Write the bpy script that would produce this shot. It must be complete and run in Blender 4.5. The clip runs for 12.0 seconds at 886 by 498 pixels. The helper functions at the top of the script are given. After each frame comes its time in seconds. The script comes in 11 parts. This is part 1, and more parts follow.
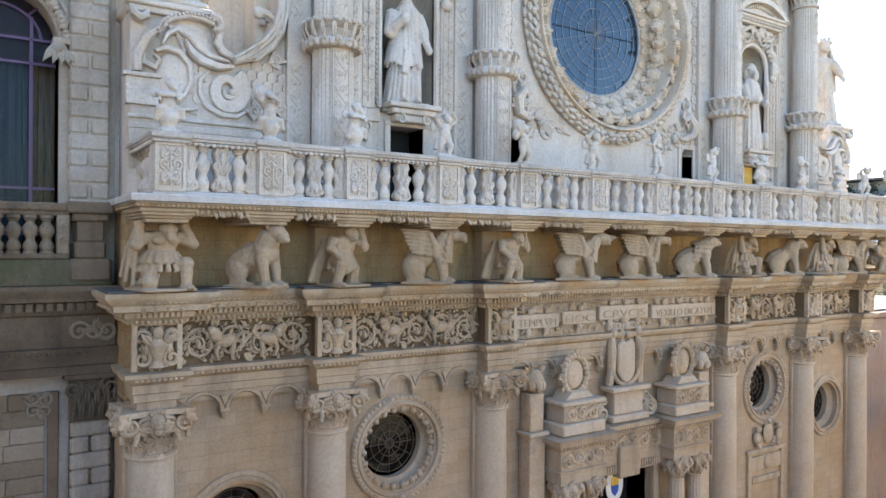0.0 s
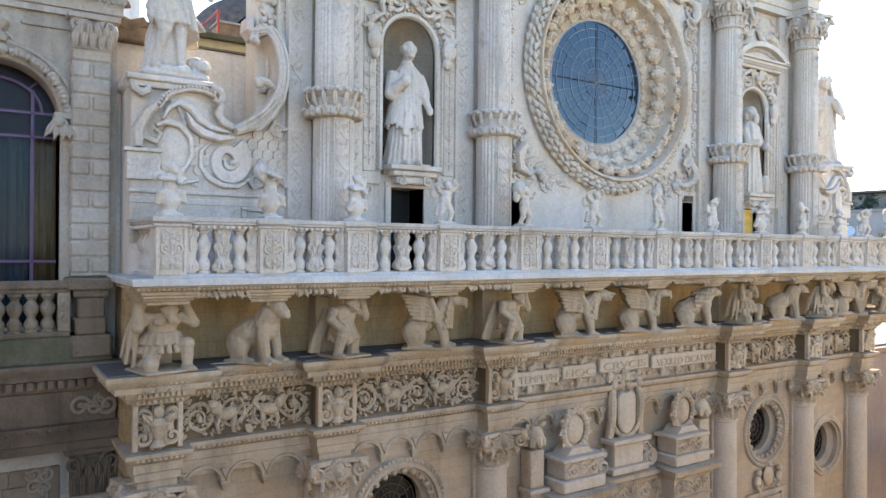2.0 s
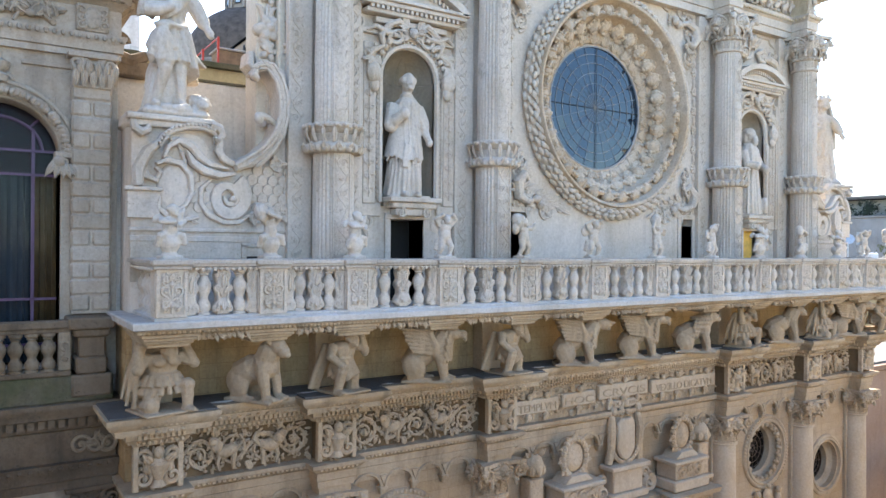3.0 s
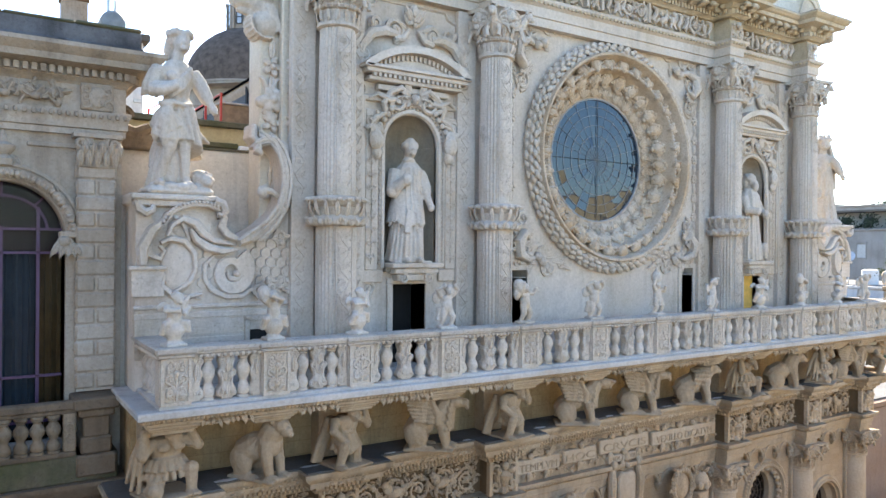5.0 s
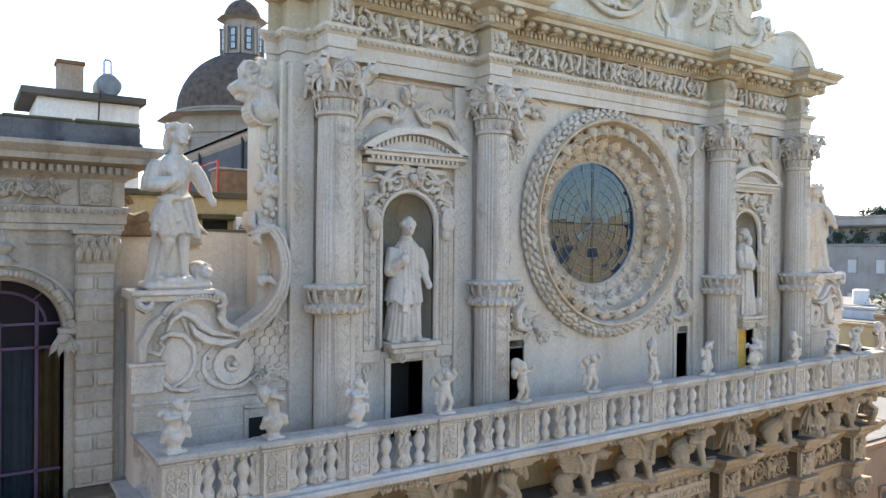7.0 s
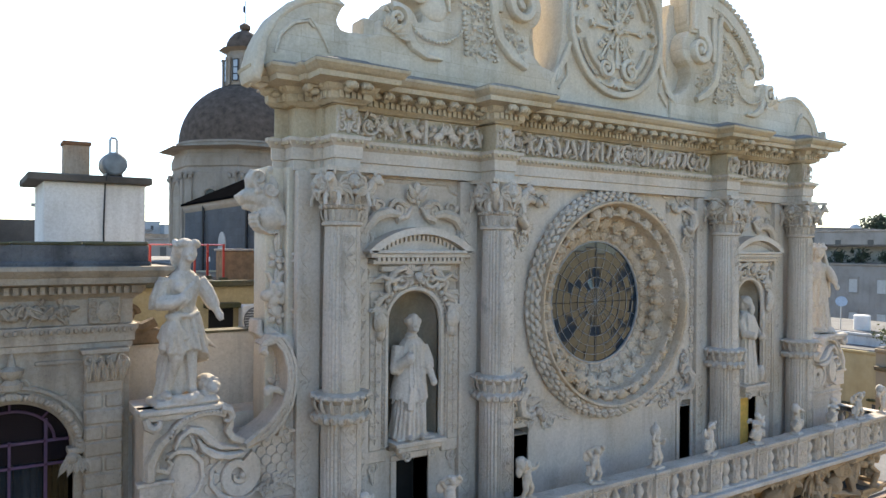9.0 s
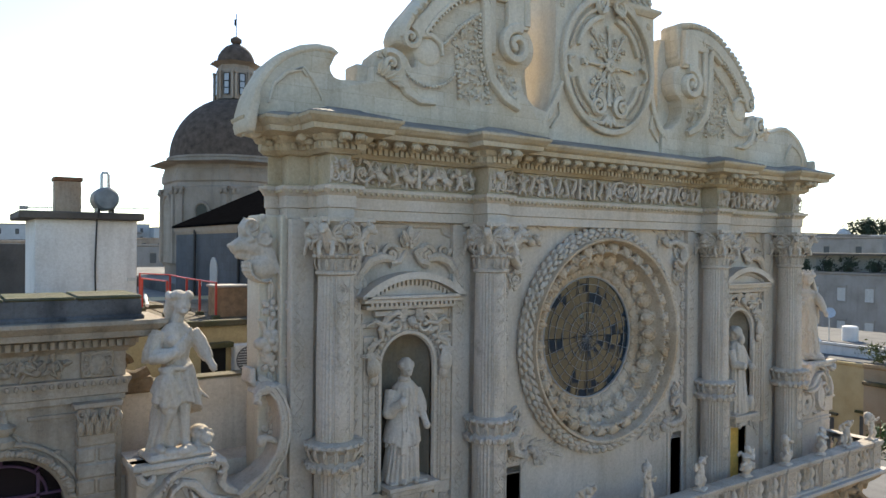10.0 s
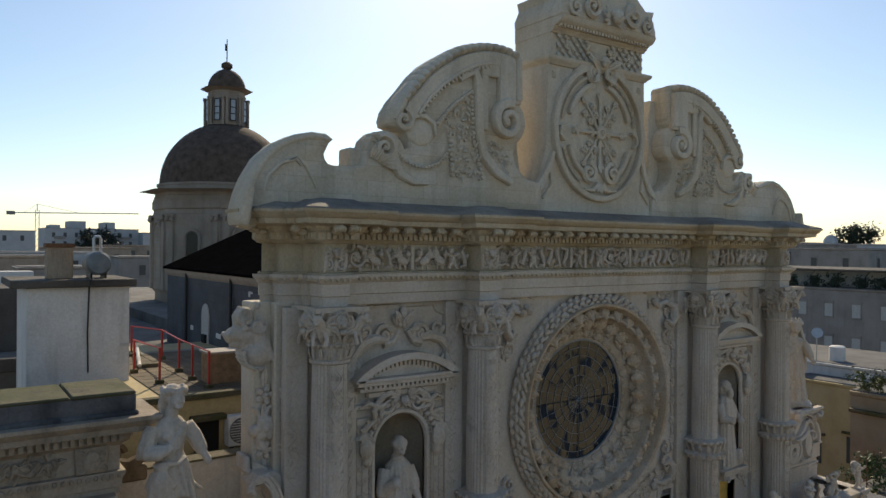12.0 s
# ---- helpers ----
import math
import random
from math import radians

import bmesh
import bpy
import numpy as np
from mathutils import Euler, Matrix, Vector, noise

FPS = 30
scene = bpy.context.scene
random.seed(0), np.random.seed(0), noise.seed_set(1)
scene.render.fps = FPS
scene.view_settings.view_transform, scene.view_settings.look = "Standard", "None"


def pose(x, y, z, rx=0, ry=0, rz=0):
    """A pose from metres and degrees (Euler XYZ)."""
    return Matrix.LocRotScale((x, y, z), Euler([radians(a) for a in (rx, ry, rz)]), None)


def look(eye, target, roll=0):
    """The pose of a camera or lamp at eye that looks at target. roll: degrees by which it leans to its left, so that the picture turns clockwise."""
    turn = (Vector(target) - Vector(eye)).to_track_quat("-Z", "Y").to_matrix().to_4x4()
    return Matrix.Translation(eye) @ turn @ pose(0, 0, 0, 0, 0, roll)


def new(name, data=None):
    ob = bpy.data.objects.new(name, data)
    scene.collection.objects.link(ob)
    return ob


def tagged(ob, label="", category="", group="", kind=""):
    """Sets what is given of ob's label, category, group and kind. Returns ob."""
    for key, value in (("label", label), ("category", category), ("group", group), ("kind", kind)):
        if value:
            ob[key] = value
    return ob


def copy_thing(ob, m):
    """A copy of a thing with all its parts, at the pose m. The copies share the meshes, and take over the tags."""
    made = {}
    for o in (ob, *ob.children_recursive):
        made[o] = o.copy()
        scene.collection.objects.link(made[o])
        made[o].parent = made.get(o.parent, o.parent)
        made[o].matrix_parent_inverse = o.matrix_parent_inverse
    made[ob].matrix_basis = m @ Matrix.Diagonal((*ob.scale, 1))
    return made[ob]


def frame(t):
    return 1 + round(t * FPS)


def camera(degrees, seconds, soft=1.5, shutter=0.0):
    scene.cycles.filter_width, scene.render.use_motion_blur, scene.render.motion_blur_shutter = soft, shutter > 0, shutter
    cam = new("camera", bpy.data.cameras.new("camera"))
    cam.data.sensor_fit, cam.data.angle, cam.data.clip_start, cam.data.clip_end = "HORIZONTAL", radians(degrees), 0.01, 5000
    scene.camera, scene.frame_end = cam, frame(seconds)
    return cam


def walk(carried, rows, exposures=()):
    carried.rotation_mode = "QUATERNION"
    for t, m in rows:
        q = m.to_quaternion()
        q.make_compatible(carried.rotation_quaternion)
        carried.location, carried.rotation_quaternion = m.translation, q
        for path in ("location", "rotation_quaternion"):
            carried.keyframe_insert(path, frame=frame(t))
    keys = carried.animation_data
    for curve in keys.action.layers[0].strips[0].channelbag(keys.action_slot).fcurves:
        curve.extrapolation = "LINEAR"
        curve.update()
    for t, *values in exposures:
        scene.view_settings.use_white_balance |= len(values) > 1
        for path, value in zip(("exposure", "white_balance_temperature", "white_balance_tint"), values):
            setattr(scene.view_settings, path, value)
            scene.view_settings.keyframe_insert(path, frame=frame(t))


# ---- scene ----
# camera and its climb
cam = camera(62.98, 12.0)
PATH = [
    (0, -15.777, -15.120, 11.000, -33.145, -0.138, -0.469),
    (0.5, -15.796, -15.104, 11.403, -33.179, -0.139, -0.478),
    (1, -15.787, -15.100, 11.805, -33.141, -0.179, -0.486),
    (1.5, -15.793, -15.105, 12.141, -33.140, -0.179, -0.517),
    (2, -15.798, -15.113, 12.470, -33.131, -0.118, -0.504),
    (2.5, -15.810, -15.127, 12.805, -33.142, -0.117, -0.506),
    (3, -15.817, -15.151, 13.218, -33.130, -0.088, -0.477),
    (5, -15.904, -15.210, 14.800, -33.078, -0.128, -0.503),
    (5.5, -15.953, -15.209, 15.162, -33.083, -0.114, -0.498),
    (6, -15.996, -15.212, 15.598, -33.075, -0.151, -0.509),
    (6.5, -16.034, -15.207, 16.111, -33.375, -0.157, -0.499),
    (7, -16.065, -15.194, 16.716, -33.677, -0.135, -0.444),
    (9, -16.228, -15.201, 19.118, -33.640, -0.145, -0.456),
    (9.5, -16.272, -15.200, 19.676, -33.673, -0.173, -0.488),
    (10, -16.311, -15.216, 20.204, -34.360, -0.144, -0.482),
    (10.5, -16.376, -15.236, 20.668, -35.108, -0.163, -0.456),
    (11, -16.420, -15.249, 21.207, -35.178, -0.122, -0.430),
    (11.5, -16.444, -15.277, 21.705, -35.134, -0.125, -0.454),
    (12, -16.453, -15.278, 22.182, -35.134, -0.143, -0.486),
]
EXPOSURES = [(0.0, 2.38, 6330, 9), (2.5, 2.26, 6370, 9.5), (5.0, 2.06, 6450, 9), (7.0, 1.79, 6600, 9), (9.5, 1.13, 6650, 7), (10.5, 0.64, 6750, 6), (12.0, -0.2, 7000, 8)]
walk(cam, [(t, pose(x, y, z, 90 + pitch, roll, yaw)) for t, x, y, z, yaw, pitch, roll in PATH], EXPOSURES)

# sky and sun: sun behind the church, the front in open shade
SUN_EL, SUN_AZ = 34.0, 37.0  # azimuth from +y towards +x
world = bpy.data.worlds.new("sky")
scene.world = world
world.use_nodes = True
wn = world.node_tree.nodes
sky = wn.new("ShaderNodeTexSky")
sky.sky_type = "NISHITA"
sky.sun_disc = False
sky.sun_elevation = radians(SUN_EL)
sky.sun_rotation = radians(SUN_AZ)
sky.dust_density = 0.5
sky.ozone_density = 3.5
sky.air_density = 1.0
world.node_tree.links.new(sky.outputs[0], wn["Background"].inputs[0])
wn["Background"].inputs[1].default_value = 0.15
lamp = bpy.data.lights.new("sun", "SUN")
lamp.energy, lamp.angle, lamp.color = 5.0, radians(0.5), (1.0, 0.88, 0.7)
sun = new("sun", lamp)
az, el = radians(SUN_AZ), radians(SUN_EL)
sun.matrix_world = look((0, 0, 60), (-math.sin(az) * math.cos(el), -math.cos(az) * math.cos(el), 60 - math.sin(el)))


# ---- materials ----
def ramp(nt, fac, stops):
    r = nt.nodes.new("ShaderNodeValToRGB")
    while len(r.color_ramp.elements) < len(stops):
        r.color_ramp.elements.new(0.5)
    for e, (p, c) in zip(r.color_ramp.elements, stops):
        e.position, e.color = p, (*c, 1)
    nt.links.new(fac, r.inputs[0])
    return r.outputs[0]


def noise_of(nt, scale, detail=5.0, rough=0.55, stretch=(1, 1, 1)):
    pos = nt.nodes.new("ShaderNodeNewGeometry")
    mp = nt.nodes.new("ShaderNodeMapping")
    mp.inputs["Scale"].default_value = stretch
    nt.links.new(pos.outputs["Position"], mp.inputs[0])
    n = nt.nodes.new("ShaderNodeTexNoise")
    n.inputs["Scale"].default_value, n.inputs["Detail"].default_value, n.inputs["Roughness"].default_value = scale, detail, rough
    nt.links.new(mp.outputs[0], n.inputs["Vector"])
    return n.outputs[0]


def mix(nt, fac, a, b, kind="MIX"):
    m = nt.nodes.new("ShaderNodeMix")
    m.data_type, m.blend_type = "RGBA", kind
    for sock, v in ((m.inputs[0], fac), (m.inputs[6], a), (m.inputs[7], b)):
        if isinstance(v, bpy.types.NodeSocket):
            nt.links.new(v, sock)
        else:
            sock.default_value = v if isinstance(v, float) else (*v, 1)
    return m.outputs[2]


def plain(name, colour, rough=0.7, metal=0.0, vary=0.15, scale=6.0, bump=0.0, gloss=0.4):
    m = bpy.data.materials.new(name)
    m.use_nodes = True
    nt = m.node_tree
    b = nt.nodes["Principled BSDF"]
    b.inputs["Roughness"].default_value, b.inputs["Metallic"].default_value = rough, metal
    b.inputs["Specular IOR Level"].default_value = gloss
    lo, hi = [tuple(min(1, c * k) for c in colour) for k in (1 - vary, 1 + vary)]
    n = noise_of(nt, scale)
    nt.links.new(ramp(nt, n, [(0.3, lo), (0.7, hi)]), b.inputs["Base Color"])
    if bump:
        bp = nt.nodes.new("ShaderNodeBump")
        bp.inputs["Strength"].default_value, bp.inputs["Distance"].default_value = bump, 0.02
        nt.links.new(noise_of(nt, scale * 5), bp.inputs["Height"])
        nt.links.new(bp.outputs[0], b.inputs["Normal"])
    return m


def stone(name, light, warm, grime, grime_amount=0.35, streak=0.3, bump=0.5, each=0.0, joints=None):
    """Weathered limestone: broad warm patches, fine grain, dark streaks running down."""
    m = bpy.data.materials.new(name)
    m.use_nodes = True
    nt = m.node_tree
    b = nt.nodes["Principled BSDF"]
    b.inputs["Roughness"].default_value = 0.86
    b.inputs["Specular IOR Level"].default_value = 0.25
    col = ramp(nt, noise_of(nt, 0.55, 6, 0.62), [(0.32, warm), (0.62, light)])
    grain = ramp(nt, noise_of(nt, 14, 4, 0.7), [(0.25, (0.84, 0.82, 0.795)), (0.7, (1.08, 1.075, 1.07))])
    col = mix(nt, 1.0, col, grain, "MULTIPLY")
    st = ramp(nt, noise_of(nt, 1.6, 7, 0.66, (1.0, 1.0, 0.16)), [(0.5, (0, 0, 0)), (0.74, (1, 1, 1))])
    col = mix(nt, mul(nt, st, streak), col, grime)
    sp = ramp(nt, noise_of(nt, 1.1, 9, 0.72), [(0.56, (0, 0, 0)), (0.75, (1, 1, 1))])
    col = mix(nt, mul(nt, sp, grime_amount), col, grime)
    pit = ramp(nt, noise_of(nt, 17, 5, 0.75), [(0.57, (0, 0, 0)), (0.7, (1, 1, 1))])
    col = mix(nt, mul(nt, pit, min(0.6, 0.8 * grime_amount)), col, grime)
    if each:
        oi = nt.nodes.new("ShaderNodeObjectInfo")
        tone = ramp(nt, oi.outputs["Random"], [(0.0, (1 - each, 1 - each * 1.1, 1 - each * 1.3)), (1.0, (1 + each, 1 + each, 1 + each))])
        col = mix(nt, 1.0, col, tone, "MULTIPLY")
    height = mix(nt, 0.35, noise_of(nt, 7, 6, 0.7), noise_of(nt, 38, 3, 0.7))
    if joints:
        w, h, along = joints
        pos = nt.nodes.new("ShaderNodeNewGeometry")
        sep = nt.nodes.new("ShaderNodeSeparateXYZ")
        com = nt.nodes.new("ShaderNodeCombineXYZ")
        nt.links.new(pos.outputs["Position"], sep.inputs[0])
        nt.links.new(sep.outputs[along], com.inputs[0])
        nt.links.new(sep.outputs[2], com.inputs[1])
        br = nt.nodes.new("ShaderNodeTexBrick")
        br.inputs["Scale"].default_value = 1.0
        br.inputs["Brick Width"].default_value, br.inputs["Row Height"].default_value = w, h
        br.inputs["Mortar Size"].default_value, br.inputs["Mortar Smooth"].default_value = 0.008, 0.3
        br.inputs["Color1"].default_value, br.inputs["Color2"].default_value = (1, 1, 1, 1), (0.84, 0.8, 0.74, 1)
        br.inputs["Mortar"].default_value = (0.7, 0.66, 0.6, 1)
        nt.links.new(com.outputs[0], br.inputs["Vector"])
        col = mix(nt, 0.7, col, br.outputs[0], "MULTIPLY")
    nt.links.new(col, b.inputs["Base Color"])
    bp = nt.nodes.new("ShaderNodeBump")
    bp.inputs["Strength"].default_value, bp.inputs["Distance"].default_value = bump, 0.04
    nt.links.new(height, bp.inputs["Height"])
    nt.links.new(bp.outputs[0], b.inputs["Normal"])
    return m


def mul(nt, a, k):
    m = nt.nodes.new("ShaderNodeMath")
    m.operation = "MULTIPLY"
    nt.links.new(a, m.inputs[0])
    m.inputs[1].default_value = k
    return m.outputs[0]


def glass(name, tint=(0.006, 0.016, 0.03), rough=0.02, ior=1.6):
    """Dark leaded panes, each with its own slight tilt, over an unlit inside."""
    m = bpy.data.materials.new(name)
    m.use_nodes = True
    nt = m.node_tree
    b = nt.nodes["Principled BSDF"]
    b.inputs["Base Color"].default_value = (*tint, 1)
    b.inputs["Roughness"].default_value = rough
    b.inputs["IOR"].default_value = ior
    b.inputs["Specular IOR Level"].default_value = 0.55
    b.inputs["Specular Tint"].default_value = (0.88, 0.95, 1.0, 1)
    return m


def clear_pane(name):
    """Clear window glass that also mirrors a little."""
    m = bpy.data.materials.new(name)
    m.use_nodes = True
    nt = m.node_tree
    nt.nodes.remove(nt.nodes["Principled BSDF"])
    see, gloss, both_ = nt.nodes.new("ShaderNodeBsdfTransparent"), nt.nodes.new("ShaderNodeBsdfGlossy"), nt.nodes.new("ShaderNodeMixShader")
    see.inputs[0].default_value = (0.75, 0.79, 0.82, 1)
    gloss.inputs["Roughness"].default_value = 0.02
    fres = nt.nodes.new("ShaderNodeFresnel")
    fres.inputs["IOR"].default_value = 1.2
    nt.links.new(fres.outputs[0], both_.inputs[0])
    nt.links.new(see.outputs[0], both_.inputs[1])
    nt.links.new(gloss.outputs[0], both_.inputs[2])
    nt.links.new(both_.outputs[0], nt.nodes["Material Output"].inputs["Surface"])
    return m


PALE = stone("pale_limestone", (0.59, 0.527, 0.461), (0.517, 0.436, 0.345), (0.17, 0.14, 0.105), 0.4, 0.4)
CARVED = stone("carved_limestone", (0.631, 0.557, 0.483), (0.507, 0.423, 0.325), (0.12, 0.095, 0.066), 0.6, 0.45, 1.0)
ROSE_STONE = stone("warm_carved_limestone", (0.59, 0.497, 0.394), (0.466, 0.338, 0.212), (0.1, 0.07, 0.042), 0.7, 0.5, 1.0)
OCHRE = stone("ochre_limestone", (0.455, 0.351, 0.239), (0.362, 0.257, 0.155), (0.085, 0.06, 0.036), 0.55, 0.6)
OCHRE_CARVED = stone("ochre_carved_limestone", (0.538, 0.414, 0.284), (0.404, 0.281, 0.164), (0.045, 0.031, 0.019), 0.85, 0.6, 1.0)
OCHRE_PALE = stone("ochre_pale_limestone", (0.492, 0.393, 0.287), (0.432, 0.324, 0.214), (0.22, 0.17, 0.115), 0.16, 0.45)
# gable stone: its stronger light put into a paler, yellower colour
BRIGHTENED = stone("brightened_limestone", (0.66, 0.595, 0.49), (0.56, 0.475, 0.355), (0.24, 0.19, 0.13), 0.3, 0.4, 0.8)
BRIGHTENED_BLOCKS = stone("brightened_ashlar", (0.66, 0.595, 0.49), (0.56, 0.475, 0.355), (0.24, 0.19, 0.13), 0.3, 0.45, 0.6, joints=(0.8, 0.36, 0))
# frieze ground: shade behind the relief put into a darker brown stone
GROUND = stone("shade_brown_ground", (0.23, 0.15, 0.08), (0.14, 0.088, 0.045), (0.06, 0.043, 0.027), 0.6, 0.4, 0.8)
YELLOWED = stone("yellowed_limestone", (0.57, 0.495, 0.375), (0.47, 0.375, 0.24), (0.15, 0.1, 0.055), 0.5, 0.4, 0.8)
# niche recesses: darker and browner than the wall stone
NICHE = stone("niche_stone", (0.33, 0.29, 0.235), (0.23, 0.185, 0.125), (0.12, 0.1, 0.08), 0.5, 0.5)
ASHLAR = stone("ochre_ashlar", (0.446, 0.338, 0.23), (0.375, 0.259, 0.147), (0.13, 0.095, 0.06), 0.4, 0.4, 0.5, joints=(0.62, 0.27, 0))
STATUE = stone("statue_limestone", (0.6, 0.537, 0.473), (0.507, 0.428, 0.335), (0.17, 0.14, 0.105), 0.45, 0.5, 0.8)
SLAB = stone("washed_slab", (0.549, 0.512, 0.478), (0.445, 0.403, 0.355), (0.12, 0.108, 0.09), 0.4, 0.3, 0.8)
RAIL = stone("lichen_rail_stone", (0.538, 0.478, 0.414), (0.393, 0.338, 0.276), (0.06, 0.055, 0.045), 0.75, 0.4, 0.9)
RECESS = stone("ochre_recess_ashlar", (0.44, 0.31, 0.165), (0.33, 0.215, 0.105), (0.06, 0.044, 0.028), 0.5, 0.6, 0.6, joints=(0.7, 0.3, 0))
SOOTED = stone("sooted_cornice_top", (0.36, 0.32, 0.27), (0.15, 0.135, 0.12), (0.028, 0.028, 0.03), 0.9, 0.2, 0.9)
DARKTOP = stone("blackened_stone", (0.13, 0.115, 0.1), (0.07, 0.062, 0.055), (0.03, 0.03, 0.025), 0.5, 0.3)
PALACE = stone("palace_stone", (0.48, 0.425, 0.355), (0.36, 0.3, 0.235), (0.09, 0.073, 0.057), 0.6, 0.55, 0.9, each=0.1)
PALACE_TOP = stone("sooty_palace_stone", (0.46, 0.4, 0.325), (0.3, 0.245, 0.185), (0.035, 0.03, 0.025), 0.7, 0.6, 0.9)
PALACE_LOW = stone("street_palace_stone", (0.31, 0.255, 0.19), (0.2, 0.15, 0.1), (0.035, 0.026, 0.018), 0.75, 0.75, 0.9, each=0.25)
PALACE_DIRTY = stone("soot_stained_stone", (0.2, 0.148, 0.1), (0.1, 0.072, 0.047), (0.022, 0.02, 0.016), 0.7, 0.65, 0.8)
MOSSY = stone("mossy_stone", (0.15, 0.125, 0.085), (0.055, 0.066, 0.02), (0.016, 0.017, 0.014), 0.85, 0.5, 1.0)
# nave wall: the blue of its shaded side put into the stone colour
REAR = stone("shade_blue_stone", (0.105, 0.112, 0.13), (0.065, 0.07, 0.08), (0.03, 0.032, 0.036), 0.5, 0.45, 0.5, joints=(0.7, 0.32, 1))
DRUM = stone("drum_brickwork", (0.36, 0.305, 0.255), (0.26, 0.21, 0.165), (0.08, 0.068, 0.058), 0.4, 0.35, 0.5)
TERRACOTTA = plain("dome_tiles", (0.105, 0.078, 0.062), 0.85, vary=0.35, scale=2.5, bump=0.5, gloss=0.1)
YELLOW = stone("yellow_plaster", (0.52, 0.43, 0.25), (0.43, 0.34, 0.18), (0.25, 0.2, 0.12), 0.3, 0.35, 0.3)
WHITEWASH = stone("whitewash", (0.72, 0.71, 0.69), (0.6, 0.58, 0.55), (0.3, 0.27, 0.24), 0.3, 0.5, 0.3)
IRON = plain("dark_iron", (0.03, 0.03, 0.032), 0.5, 0.6)
RED_PAINT = plain("red_painted_steel", (0.42, 0.04, 0.03), 0.45)
LEAD = plain("leading", (0.26, 0.265, 0.27), 0.6)
RUSTY = plain("rusty_lattice", (0.14, 0.095, 0.07), 0.8)
# near-black sheet colour that stands in for unlit rooms and openings
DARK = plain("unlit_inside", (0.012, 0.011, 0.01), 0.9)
WINE = plain("violet_painted_frame", (0.09, 0.045, 0.095), 0.5)
CURTAIN = plain("grey_curtain", (0.036, 0.046, 0.056), 0.9, vary=0.1)
DRAPE = plain("amber_curtain", (0.085, 0.048, 0.014), 0.85, vary=0.3, scale=3)
AC_WHITE = plain("enamelled_steel", (0.72, 0.71, 0.68), 0.4)
GALV = plain("galvanised_steel", (0.45, 0.46, 0.46), 0.4, 0.6)
PAVING = stone("street_paving", (0.2, 0.19, 0.17), (0.14, 0.13, 0.115), (0.12, 0.11, 0.1), 0.3, 0.1)
GLASS = glass("leaded_glass")
DULL_GLASS = glass("dusty_dark_glass", (0.014, 0.01, 0.007), 0.25, 1.4)
PANE = clear_pane("window_pane")


# ---- mesh tools ----
ORIGIN = {}


